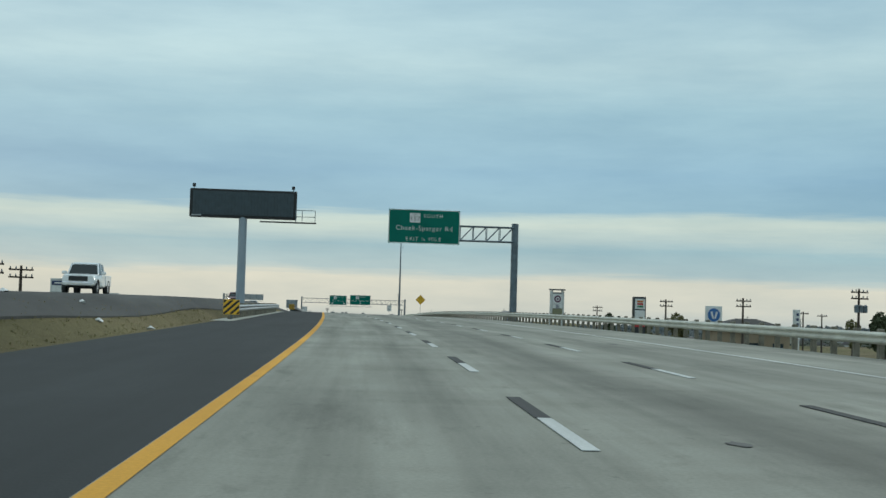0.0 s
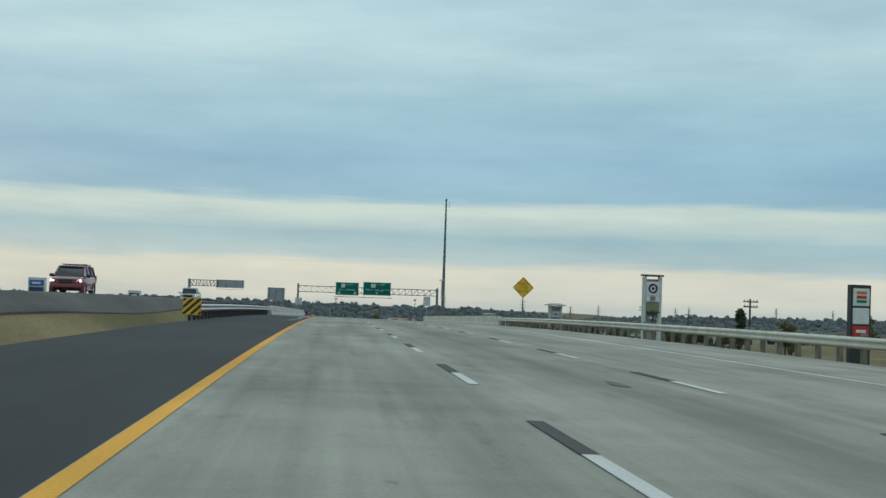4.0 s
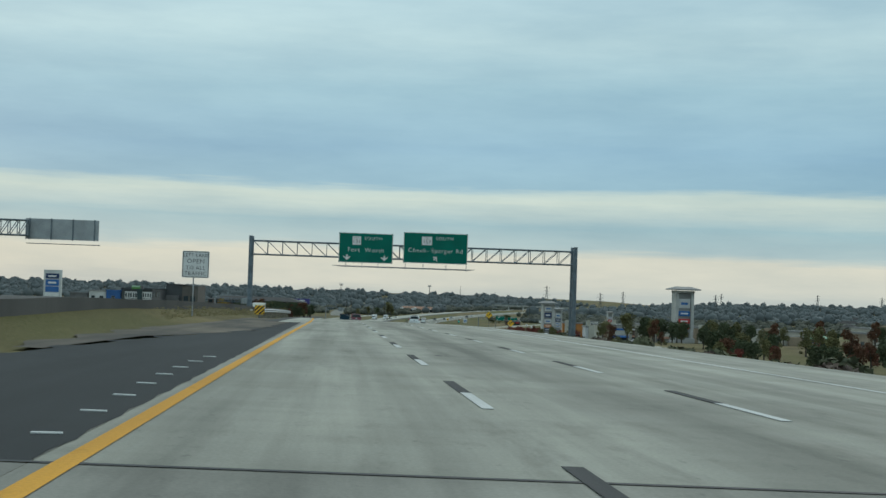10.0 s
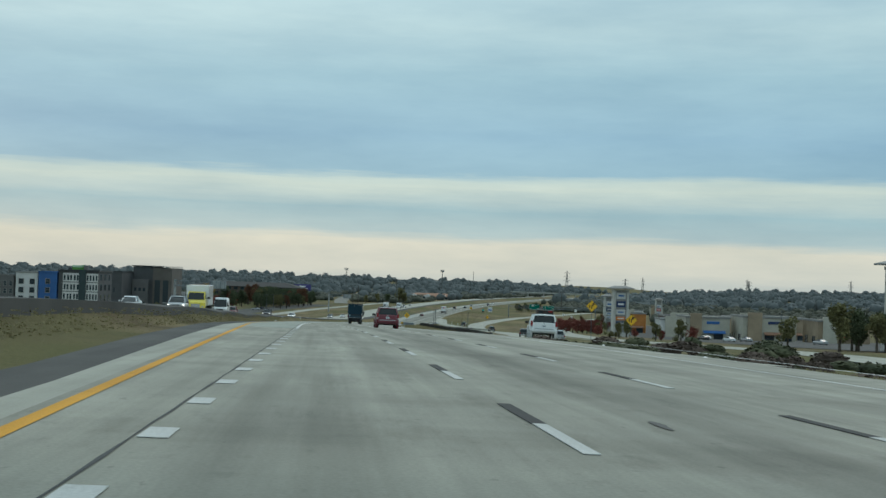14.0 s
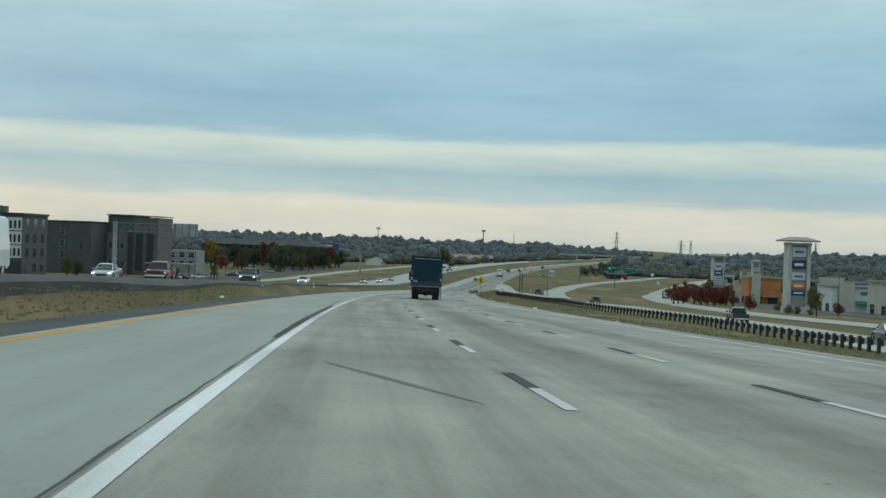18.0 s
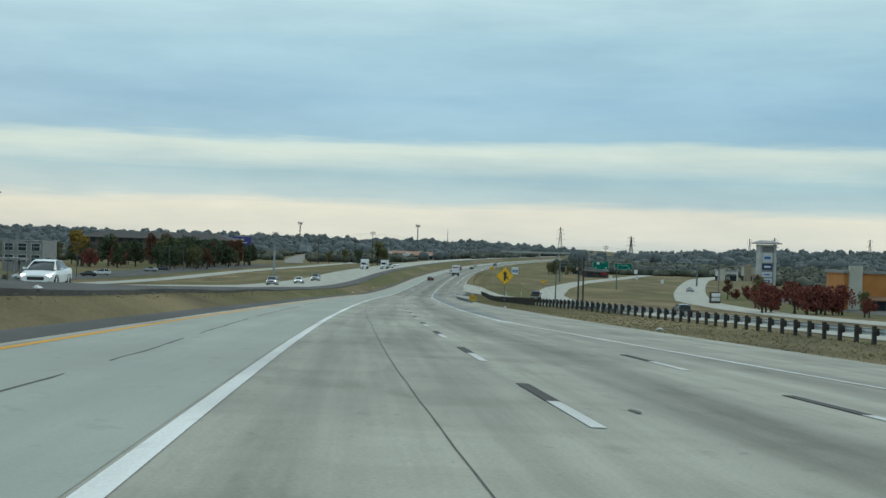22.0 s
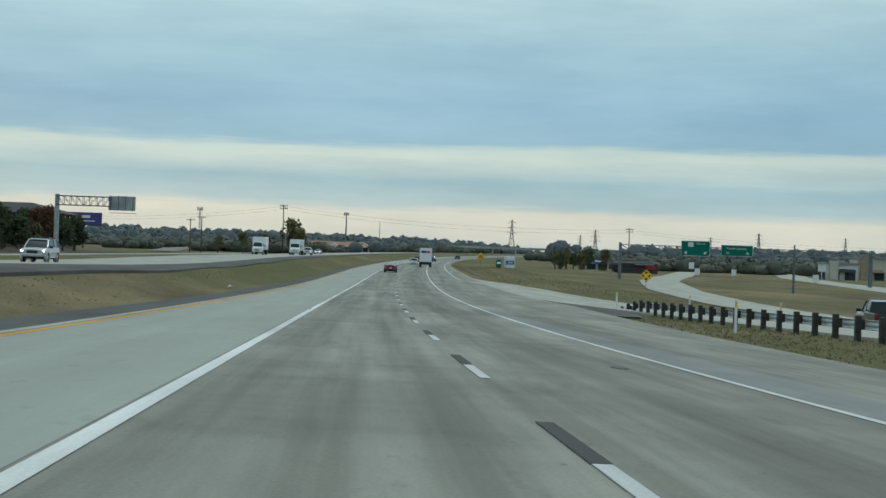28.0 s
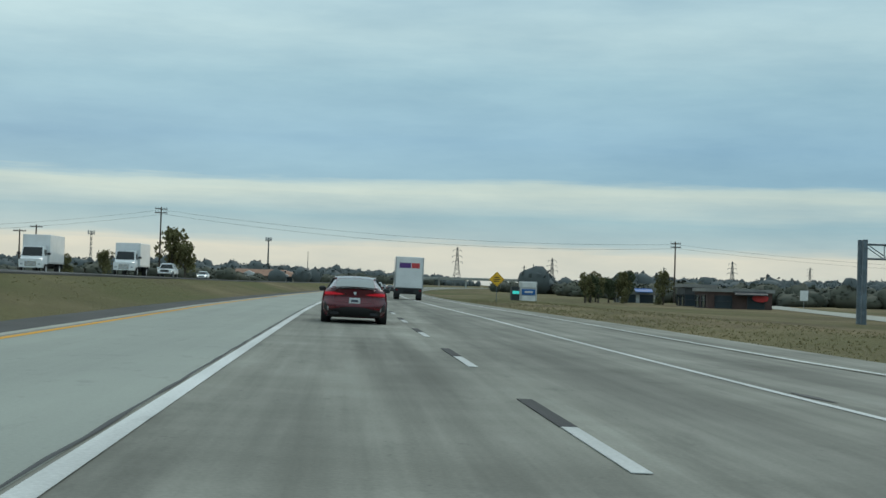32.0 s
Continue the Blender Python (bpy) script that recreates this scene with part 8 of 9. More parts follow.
shop(1060, 112, 16, 18, 5.5, M_STUCW, "white shop unit with arched front", M_SGREEN, M_SGREEN)
shop(1085, 150, 30, 24, 7.5, M_TAN, "wide tan stucco store with a flat roof", None, M_STUCW)
shop(900, 210, 30, 26, 6.6, M_CREAM, "long cream store with a flat roof", None, M_SNAVY)
shop(820, 180, 20, 18, 3.6, M_TAN, "low tan shop unit", M_SGREEN, M_SGREEN)
shop(760, 235, 34, 26, 5.0, M_CREAM, "long pale store at the back of the car park", None, M_SREDP)
shop(668, 150, 17, 16, -1.4, M_BRICKW, "low brown brick store with cream piers below the bank", None, M_STUCW)
shop(700, 176, 20, 16, -0.2, M_STUCW, "white stucco store among dark trees", M_DKSTEEL, M_SBLUE)
shop(742, 128, 14, 14, 0.6, M_CREAM, "cream shop unit beside the sign tower", M_SGREEN, M_SNAVY)
shop(1230, 150, 26, 22, 6.0, M_GREYM, "grey shop unit with a light sign", None, M_STUCW)
shop(1525, 145, 9, 10, 5.6, M_CREAM, "cream two-storey office unit", None, None)
shop(1505, 129.5, 9.5, 10, 3.6, M_STUCW, "white and charcoal office unit", M_DKSTEEL, None)
shop(1570, 64, 8, 10, 0.4, M_STUCW, "small white shed shop", M_SBLUE, None, tower=False)
b = shop(1495, 66.5, 11.5, 10, 1.9, M_BRICKW, "brown brick restaurant with a red oval sign", M_DKSTEEL, None, tower=False)
part("oval_sign", Geo().lathe([(-0.25, 0.01), (-0.25, 1.0), (0.1, 1.0), (0.1, 0.01)], 20, "y"), M_SREDP, b, "red oval sign", m=Matrix.Translation((3.6, -5.2, 2.3)) @ Matrix.Diagonal((1.4, 1, 0.7, 1)))
shop(1524, 67, 6, 8, 2.7, M_GREYW, "charcoal shop unit behind the restaurant", None, None, tower=False)


def small_house(s, lat, top, w, mat, roof):
    m, h = house_at(s, lat, top)
    ob = thing("house", m @ Matrix.Rotation(radians((s * 37) % 50 - 25), 4, "Z"), "pale house among the trees on the hill", "house", "hillside houses")
    h = 4.5
    part("wall", Geo().box((0, 0, h / 2), (w, 9, h)), mat, ob)
    hip_roof(ob, w, 9, h, 3.0, 0.5, roof, top=0.05)
    windows(ob, "front", w, 9, 3, 1, 1.4, 1.4, 1.9, 1, M_STUCW)


for s, lat, w in ((1900, 470, 15), (1960, 430, 18), (2010, 520, 14), (1880, 560, 16), (2080, 470, 20), (1750, 620, 14), (2150, 610, 18), (1700, 520, 15), (1500, 380, 13), (1540, 430, 16), (1580, 350, 14), (1620, 410, 17), (1470, 470, 15), (1660, 460, 13), (1810, 400, 19), (1850, 640, 15), (1560, 540, 16), (1480, 590, 14), (1760, 450, 17), (1930, 640, 15), (1640, 610, 18), (1400, 520, 15), (1420, 430, 14)):
    x, y = xy(s, lat)
    ob_top = ground_dz(s, lat) + 3
    small_house(s, lat, ob_top, w, M_STUCW if int(w) % 2 else M_CREAM, M_ROOFD)


def hip_store():
    m, h = house_at(330, 96, -0.2)
    ob = thing("filling_station_shop", m, "low tan building with a wide dark hipped roof", "building")
    part("wall", Geo().box((0, 0, h / 2), (17, 14, h)), M_TAN, ob)
    hip_roof(ob, 17, 14, h, 2.7, 1.2, M_ROOFD, top=0.1)
    windows(ob, "front", 17, 14, 3, 1, 2.4, 2.0, 2.4, 1, M_DKSTEEL)


hip_store()


# ================= tall signs and towers of the shopping centre =================
def mall_tower(s, lat, top, body, roof, panels, label):
    """A cream pylon with a wide flat hipped cap; panels: (height fraction, height, colour)."""
    m, h = house_at(s, lat, top)
    ob = thing("sign_tower", m @ Matrix.Rotation(radians(8), 4, "Z"), label, "sign tower", "shopping centre sign towers")
    w = body
    for sx in (-1, 1):
        part("pier", Geo().box((sx * w * 0.43, 0, h * 0.46), (w * 0.16, w * 0.62, h * 0.92), 0.05), M_TOWER, ob)
    part("core", Geo().box((0, 0, h * 0.45), (w * 0.7, w * 0.4, h * 0.9)), M_ROOFG, ob)
    part("plinth", Geo().box((0, 0, 0.9), (w * 1.12, w * 0.8, 1.8), 0.06), M_TOWER, ob)
    part("collar", Geo().box((0, 0, h * 0.9), (w * 1.04, w * 0.72, 0.6), 0.05), M_TOWER, ob)
    hip_roof(ob, w * 1.06, w * 0.8, h * 0.93, h * 0.06, (roof - w * 1.06) / 2, M_ROOFG, "cap", top=0.35)
    for fz, ph, mat in panels:
        q = part("sign_panel", Geo().box((0, -w * 0.2 - 0.12, fz * h), (w * 0.62, 0.2, ph), 0.04), mat, ob)
        if mat not in (M_STUCW, M_SIGNW):
            part("lettering_bar", Geo().box((0, -w * 0.2 - 0.26, fz * h), (w * 0.4, 0.06, ph * 0.3)), M_SIGNW, q)
        else:
            part("lettering_bar", Geo().box((0, -w * 0.2 - 0.26, fz * h), (w * 0.38, 0.06, ph * 0.25)), M_SBLUE, q)
    return ob


mall_tower(752, 97.3, 14.2, 5.3, 8.0, ((0.70, 2.6, M_STUCW), (0.53, 1.4, M_SBLUE), (0.40, 1.3, M_SREDP), (0.29, 0.8, M_SREDP)), "cream sign tower with red and blue shop panels")
mall_tower(990, 81.6, 15.6, 5.1, 8.0, ((0.80, 2.2, M_STUCW), (0.64, 2.0, M_SNAVY), (0.49, 1.7, M_STUCW), (0.37, 1.2, M_SORANGE), (0.28, 1.1, M_SNAVY)), "cream sign tower with navy and orange shop panels")
mall_tower(1245, 98.4, 16.0, 5.0, 7.4, ((0.70, 2.9, M_STUCW), (0.55, 1.7, M_SNAVY), (0.42, 1.5, M_STUCW), (0.32, 1.2, M_STUCW)), "cream sign tower with white and dark shop panels")
mall_tower(1467, 141.8, 12.7, 4.4, 6.0, ((0.62, 1.8, M_STUCW), (0.46, 1.5, M_SREDP), (0.33, 1.0, M_STUCW)), "smaller cream sign tower with a flat cap")


def pylon(s, lat, top, w, panels, frame, label, turn=10, d=1.0, open_base=False):
    m, h = house_at(s, lat, top)
    ob = thing("pylon_sign", m @ Matrix.Rotation(radians(turn), 4, "Z"), label, "sign")
    if open_base:
        for x in (-w * 0.35, w * 0.35):
            part("post", Geo().box((x, 0, h / 2), (0.3, 0.4, h - 0.2)), frame, ob)
    else:
        part("body", Geo().box((0, 0, h / 2), (w, d, h), 0.05), frame, ob)
    for z, ph, pw, mat, mark in panels:
        q = part("sign_panel", Geo().box((0, -d / 2 - 0.06, h - z), (pw, 0.16, ph), 0.04), mat, ob)
        if mark == "ring":
            part("ring", Geo().lathe([(-0.05, 1.0), (-0.12, 1.0), (-0.12, 0.62), (-0.05, 0.62)], 28, "y"), M_SPLUM, q, m=Matrix.Translation((0, -d / 2 - 0.1, h - z)) @ Matrix.Scale(pw * 0.36, 4))
            part("disc", Geo().lathe([(-0.12, 0.01), (-0.12, 0.3), (-0.05, 0.3)], 20, "y"), M_SPLUM, q, m=Matrix.Translation((0, -d / 2 - 0.1, h - z)) @ Matrix.Scale(pw * 0.36, 4))
        elif mark == "vee":
            part("disc", Geo().lathe([(-0.1, 0.01), (-0.1, 1.0), (0.0, 1.0)], 28, "y"), M_SBLUE, q, m=Matrix.Translation((0, -d / 2 - 0.12, h - z + ph * 0.1)) @ Matrix.Scale(pw * 0.36, 4))
            for sx in (-1, 1):
                part("stroke", Geo().prism([(sx * 0.02, -0.55), (sx * 0.28, -0.55), (sx * 0.62, 0.5), (sx * 0.3, 0.5)], 0.06, "xz", -0.2), M_SIGNW, q, m=Matrix.Translation((0, -d / 2 - 0.1, h - z + ph * 0.1)) @ Matrix.Scale(pw * 0.36, 4))
            part("lettering_bar", Geo().box((0, -d / 2 - 0.17, h - z - ph * 0.38), (pw * 0.6, 0.06, ph * 0.12)), M_SBLUE, q)
        elif mark == "stripes":
            for i, mm in enumerate((M_SORANGE, M_SREDP, M_SGREEN)):
                part("stripe", Geo().box((0, -d / 2 - 0.17, h - z + ph * (0.25 - 0.25 * i)), (pw * 0.6, 0.06, ph * 0.17)), mm, q)
        elif mark == "bars":
            for i in range(5):
                part("lettering_bar", Geo().box((0, -d / 2 - 0.17, h - z + ph * (0.34 - 0.17 * i)), (pw * 0.4, 0.06, ph * 0.09)), M_SNAVY, q)
        elif mark == "bar":
            part("lettering_bar", Geo().box((0, -d / 2 - 0.17, h - z), (pw * 0.6, 0.06, ph * 0.3)), M_SIGNW, q)
    return ob


o = pylon(482, 75.9, 13.0, 4.9, ((3.1, 3.4, 3.4, M_SIGNW, "ring"), (5.6, 1.5, 3.4, M_SIGNW, "bars"), (7.6, 2.2, 3.4, material("dull_olive_panel", (0.24, 0.24, 0.14), 0.6, 0, 0.1), ""), (9.2, 0.8, 2.6, M_DKSTEEL, "")), M_STUCW, "white twin-pier pylon sign with a plum ring mark", open_base=True)
for x in (-2.1, 2.1):
    part("pier", Geo().box((x, 0, (13.0 - ground_dz(482, 75.9)) / 2), (0.75, 1.0, 13.0 - ground_dz(482, 75.9)), 0.05), M_STUCW, o)
part("back_panel", Geo().box((0, 0.1, 13.0 - ground_dz(482, 75.9) - 5.2), (3.5, 0.5, 9.4), 0.05), M_ROOFG, o)
part("cap", Geo().box((0, 0, 13.0 - ground_dz(482, 75.9) + 0.4), (5.5, 1.6, 0.5), 0.05), M_GREYM, o)
pylon(329, 70, 6.9, 3.1, ((1.7, 2.4, 2.5, M_SIGNW, "stripes"), (4.3, 2.2, 2.5, M_SIGNW, ""), (6.4, 1.4, 2.5, M_SREDP, "bar")), M_DKSTEEL, "dark framed pylon sign with white and red panels")
pylon(266, 70.3, 3.8, 3.5, ((2.1, 4.2, 3.5, M_SIGNW, "vee"),), M_SIGNW, "white fuel sign with a blue round mark", open_base=True, d=0.4)
pylon(205, 66, 2.6, 0.9, ((2.3, 4.4, 0.9, M_SIGNW, "bars"),), M_SIGNW, "narrow tall white sign with stacked dark lettering", d=0.5, open_base=True)
pylon(881, -108.2, 17.9, 6.8, ((2.3, 1.9, 5.2, M_SNAVY, "bar"), (4.7, 2.3, 5.2, M_SBLUE, "bar"), (7.1, 2.0, 5.2, M_SBLUE, ""), (9.5, 2.2, 5.2, M_SIGNW, "")), M_STUCW, "white monument sign with blue panels on the verge", turn=-10)
pylon(414, -79.8, 9.5, 5.0, ((1.3, 1.2, 4.0, M_SNAVY, "bar"), (3.0, 1.6, 4.0, M_SIGNW, ""), (4.9, 1.4, 4.0, M_SNAVY, "bar")), M_STUCW, "white monument sign with dark panels", turn=-10)
pylon(510, -78.6, 8.1, 4.6, ((1.4, 1.5, 3.8, M_SBLUE, "bar"), (3.2, 1.5, 3.8, M_SNAVY, "")), M_STUCW, "small white monument sign beyond the opposite road", turn=-10)
pylon(1487, 28.6, 2.4, 3.0, ((0.6, 0.9, 2.4, M_SIGNW, ""), (1.8, 1.0, 2.4, M_SBLUE, "bar"), (3.0, 1.0, 2.4, M_SIGNW, "")), M_STUCW, "small white pylon sign by the frontage road")
pylon(1470, 24.4, -0.1, 1.3, ((0.9, 0.5, 1.1, M_STEAL, ""),), M_DKSTEEL, "small lit teal sign by the frontage road")
pylon(1180, 73, 1.6, 2.6, ((0.7, 0.9, 2.3, M_SIGNW, ""), (1.8, 0.9, 2.3, M_STUCW, "")), M_BRICKW, "low brick monument sign with white panels", turn=14)


def billboard_purple():
    m = at_ground(*beyond(1600, -121.8)[:2])
    ob = thing("billboard", m, "purple-blue advertising billboard on a steel post", "billboard")
    part("post", Geo().tube((0, 0, -0.5), (0, 0, 9), 0.45), M_GSTEEL, ob)
    part("panel", Geo().box((0, 0, 10.9), (13.6, 0.7, 4.5), 0.05), M_PURPLE, ob)
    part("frame", Geo().box((0, 0.1, 8.5), (14, 1.1, 0.3)), M_DKSTEEL, ob)
    part("lettering_bar", Geo().box((0, -0.4, 11.6), (5.2, 0.08, 1.0)), M_SIGNW, ob)
    part("lettering_bar", Geo().box((0, -0.4, 10.0), (8.5, 0.08, 0.35)), M_SIGNW, ob)


billboard_purple()


# ================= poles, masts and lattice towers =================
def utility_pole(s, lat, top, arms=2, label="brown timber utility pole with crossarms", transformer=False, turn=15):
    m, h = house_at(s, lat, top)
    ob = thing("utility_pole", m @ Matrix.Rotation(radians(turn), 4, "Z"), label, "utility pole", "utility poles")
    part("pole", Geo().tube((0, 0, -0.3), (0, 0, h), 0.24, 0.15, 10), M_TIMB, ob)
    for i in range(arms):
        z = h - 0.5 - 0.9 * i
        a = part("crossarm", Geo().box((0, -0.2, z), (2.9, 0.14, 0.2), 0.02), M_TIMB, ob)
        for x in (-1.25, -0.6, 0.6, 1.25):
            part("insulator", Geo().lathe([(0, 0.07), (0.12, 0.1), (0.2, 0.06), (0.3, 0.05)], 8, "z", (x, -0.2, z + 0.1)), M_GALVD, a)
    if transformer:
        for x in (-0.75, 0, 0.75):
            part("transformer", Geo().lathe([(0, 0.01), (0, 0.3), (1.0, 0.32), (1.1, 0.2), (1.15, 0.01)], 12, "z", (x, -0.5, h - 3.4)), M_GALVD, ob)
    return ob


for s, lat, top, arms, tr in ((279.6, 64.4, 5.2, 2, False), (380, 70, 5.6, 2, False), (232, 66, 4.6, 2, False), (196, 72, 5.6, 2, True), (330, 110, 4.6, 1, False), (345, 120, 4.4, 1, False), (420, 62, 3.6, 1, False)):
    utility_pole(s, lat, top, arms, transformer=tr)
utility_pole(560, 92, 7.6, 2)
utility_pole(610, 120, 7.0, 2)
PB = utility_pole(1582, -46.6, 18.0, 2, "tall timber utility pole carrying wires over the motorway")
PC = utility_pole(1593, 78.7, 14.0, 2, "timber utility pole beyond the verge carrying wires")
utility_pole(1585, -76, 13.0, 1)
utility_pole(1588, -80.5, 12.0, 1)
for s, lat in ((175, -40), (150, -38)):
    utility_pole(s, lat, 4.6, 2)


def wire(a, b, sag, r=0.022):
    """One hanging wire as an unbroken tube."""
    side = (b - a).cross(Vector((0, 0, 1))).normalized()
    rings = []
    for i in range(17):
        t = i / 16
        p = a.lerp(b, t) - Vector((0, 0, sag * 4 * t * (1 - t)))
        rings.append([tuple(p + side * r * math.cos(q) + Vector((0, 0, r * math.sin(q)))) for q in (0, 1.257, 2.513, 3.77, 5.027)])
    return Geo().loft(rings)


cab = thing("overhead_wires", Matrix.Identity(4), "thin dark overhead wires strung across the motorway", "wires")
sb, lb, zb = beyond(1582, -46.6)
sc, lc, zc = beyond(1593, 78.7)
zb, zc = (zr(sb) + zb + 17.3) * U, (zr(sc) + zc + 13.3) * U


def wire_point(s, lat, z):
    x, y = xy(s, lat)
    return Vector((x * U, y * U, z))


for i, dz in enumerate((0.0, -1.0)):
    a, b = wire_point(sb, lb + 0.6 * i, zb + dz * U), wire_point(sc, lc + 0.6 * i, zc + dz * U)
    part("wire", wire(a, b, 2.2 + 0.3 * i, 0.024), M_DKSTEEL, cab)
    part("wire", wire(a, wire_point(sb + 28, lb - 104, zb - 5 * U + dz * U), 2.0, 0.02), M_DKSTEEL, cab)
    part("wire", wire(b, wire_point(sc + 47, lc + 151, zc - 1.5 * U + dz * U), 2.4, 0.02), M_DKSTEEL, cab)


def cell_tower(s, lat, top, lattice, label):
    m, h = house_at(s, lat, top)
    ob = thing("cell_tower", m, label, "cell tower", "cell towers")
    if lattice:
        w = h * 0.035
        for k in range(3):
            a = 2.094 * k
            b = 2.094 * (k + 1)
            part("leg", Geo().tube((w * math.cos(a), w * math.sin(a), -0.5), (w * 0.55 * math.cos(a), w * 0.55 * math.sin(a), h), 0.13, 0.09, 6), M_GSTEEL, ob)
            g = Geo()
            for i in range(9):
                z0, z1 = h * i / 9, h * (i + 1) / 9
                q0, q1 = w * (1 - 0.05 * i), w * (1 - 0.05 * (i + 1))
                g.tube((q0 * math.cos(a), q0 * math.sin(a), z0), (q1 * math.cos(b), q1 * math.sin(b), z1), 0.06, 0.06, 4)
                g.tube((q0 * math.cos(b), q0 * math.sin(b), z0), (q1 * math.cos(a), q1 * math.sin(a), z1), 0.06, 0.06, 4)
            tagged(part("brace", g, M_GSTEEL, ob), "thin crossed lattice braces", "", "", "stuff")
    else:
        part("mast", Geo().tube((0, 0, -0.5), (0, 0, h), 0.75, 0.4, 12), M_GSTEEL, ob)
    part("platform", Geo().lathe([(h - 1.8, 1.9), (h - 1.6, 1.9), (h - 1.6, 1.2), (h - 1.8, 1.2), (h - 1.8, 1.9)], 12, "z"), M_GSTEEL, ob)
    for k in range(9):
        a = 6.283 * k / 9
        part("antenna", Geo().box((2.0 * math.cos(a), 2.0 * math.sin(a), h - 1.0), (0.35, 0.35, 2.6), 0.04), M_GALV, ob)


cell_tower(2141, -164, 30, True, "grey lattice cell tower with a ring of antennas")
cell_tower(2234, -59, 32, False, "tall grey monopole cell mast with antennas")


def light_pole(s, lat, top, label="slim grey steel lamp post", head=True, r=0.14):
    m, h = house_at(s, lat, top)
    ob = thing("lamp_post", m, label, "lamp post", "lamp posts")
    part("pole", Geo().tube((0, 0, -0.3), (0, 0, h), r, r * 0.6, 8), M_GSTEEL, ob)
    if head:
        part("arm", Geo().box((0, 0, h), (2.0, 0.12, 0.12)), M_GSTEEL, ob)
        for x in (-1.1, 1.1):
            part("lamp_head", Geo().box((x, 0, h - 0.03), (0.7, 0.4, 0.16), 0.03), M_DKSTEEL, ob)


light_pole(2755, -47, 35, "very tall slim grey mast beyond the bend", False, 0.45)
light_pole(1290, 58.9, 6.2, "slim pale grey post by the ramp", False, 0.2)
light_pole(1130, 30, 6.0, "slim brown post by the ramp", False, 0.16)
for s, lat, top in ((1120, -84, 10), (1125, -98, 9), (1090, -70, 8), (1200, -92, 9), (1290, -88, 9), (1320, -90, 8.5), (1360, -92, 9), (1400, -96, 9), (1440, -100, 9), (1150, 92, 10), (1200, 96, 10), (1010, 96, 9), (920, 120, 9), (860, 140, 8), (1240, 84, 10), (700, 150, 8), (640, 130, 7.5)):
    light_pole(s, lat, top)


def lattice_pylon(s, lat, top):
    m, h = house_at(s, lat, top)
    ob = thing("power_pylon", m @ Matrix.Rotation(radians(20), 4, "Z"), "grey steel lattice power pylon with three pairs of arms", "power pylon", "power pylons")
    w = h * 0.11

    def half(z):
        return w * lin(z / h, (0, 1), (0.55, 0.34), (1, 0.10))

    for sx in (-1, 1):
        for sy in (-1, 1):
            g = Geo()
            for z0, z1 in ((-0.5, 0.55 * h), (0.55 * h, h)):
                g.tube((sx * half(z0), sy * half(z0), z0), (sx * half(z1), sy * half(z1), z1), 0.22, 0.18, 4)
            part("leg", g, M_GSTEEL, ob)
    for sx, sy, ex, ey in ((-1, -1, 1, -1), (1, -1, 1, 1), (1, 1, -1, 1), (-1, 1, -1, -1)):
        g = Geo()
        for i in range(8):
            a, b = h * i / 8, h * (i + 1) / 8
            g.tube((sx * half(a), sy * half(a), a), (ex * half(b), ey * half(b), b), 0.11, 0.11, 4)
            g.tube((ex * half(a), ey * half(a), a), (sx * half(b), sy * half(b), b), 0.11, 0.11, 4)
        tagged(part("brace", g, M_GSTEEL, ob), "thin crossed lattice braces", "", "", "stuff")
    for f, a in ((0.62, 5.2), (0.77, 4.6), (0.92, 4.0)):
        for sx in (-1, 1):
            g = Geo()
            z = f * h
            g.tube((0, 0, z), (sx * a, 0, z), 0.2, 0.1, 4)
            g.tube((0, 0, z + 1.4), (sx * a, 0, z), 0.14, 0.1, 4)
            c = part("arm", g, M_GSTEEL, ob)
            part("insulator", Geo().tube((sx * a, 0, z), (sx * a, 0, z - 1.6), 0.14, 0.14, 6), M_GALVD, c)


for s, lat, top in ((2563, 98, 39), (2496, 178, 30), (2549, 356, 33), (3400, 265, 38), (3300, 460, 40), (3100, 620, 42), (2900, 700, 40)):
    lattice_pylon(s, lat, top)


# ================= beside the ramps =================
def stored_masts():
    m = at_ground(985, 19.0, -0.2)
    ob = thing("sign_posts", m, "pair of tall dark steel posts for a sign not yet hung", "sign post")
    for x in (0.12, 0.66):
        part("post", Geo().box((x, 0, 3.1), (0.16, 0.26, 6.4), 0.02), M_DKSTEEL, ob)
    part("footing", Geo().box((0.31, 0, 0.15), (1.6, 1.0, 0.5), 0.05), M_PARA, ob)
    ob = thing("steel_trusses", at_ground(1040, 28.5, 0.02, 24), "stack of dark steel sign trusses lying on the grass", "steel truss")
    for i in range(5):
        y = -1.6 + i * 0.85
        for z in (0.12, 0.95):
            part("chord", Geo().box((0, y, z), (8.0, 0.12, 0.12)), M_DKSTEEL, ob)
        g = Geo()
        for k in range(8):
            x0, x1 = -4 + k, -3 + k
            g.tube((x0, y, 0.12 if k % 2 else 0.95), (x1, y, 0.95 if k % 2 else 0.12), 0.045, 0.045, 5)
        part("brace", g, M_DKSTEEL, ob)


stored_masts()


def delineator(s, lat, h=1.25):
    ob = thing("delineator_post", at_ground(s, lat), "thin white plastic marker post in the grass", "marker post", "marker posts")
    part("post", Geo().box((0, 0, h / 2), (0.11, 0.04, h), 0.01), M_SIGNW, ob)
    part("reflector", Geo().box((0, -0.025, h - 0.16), (0.09, 0.01, 0.2)), M_SIGNY, ob)


for s, lat in ((1131, 12.2), (1172, 14.6), (1010, 25), (1040, 20.5), (1168, 24.5), (1180, 21.2)):
    delineator(s, lat)


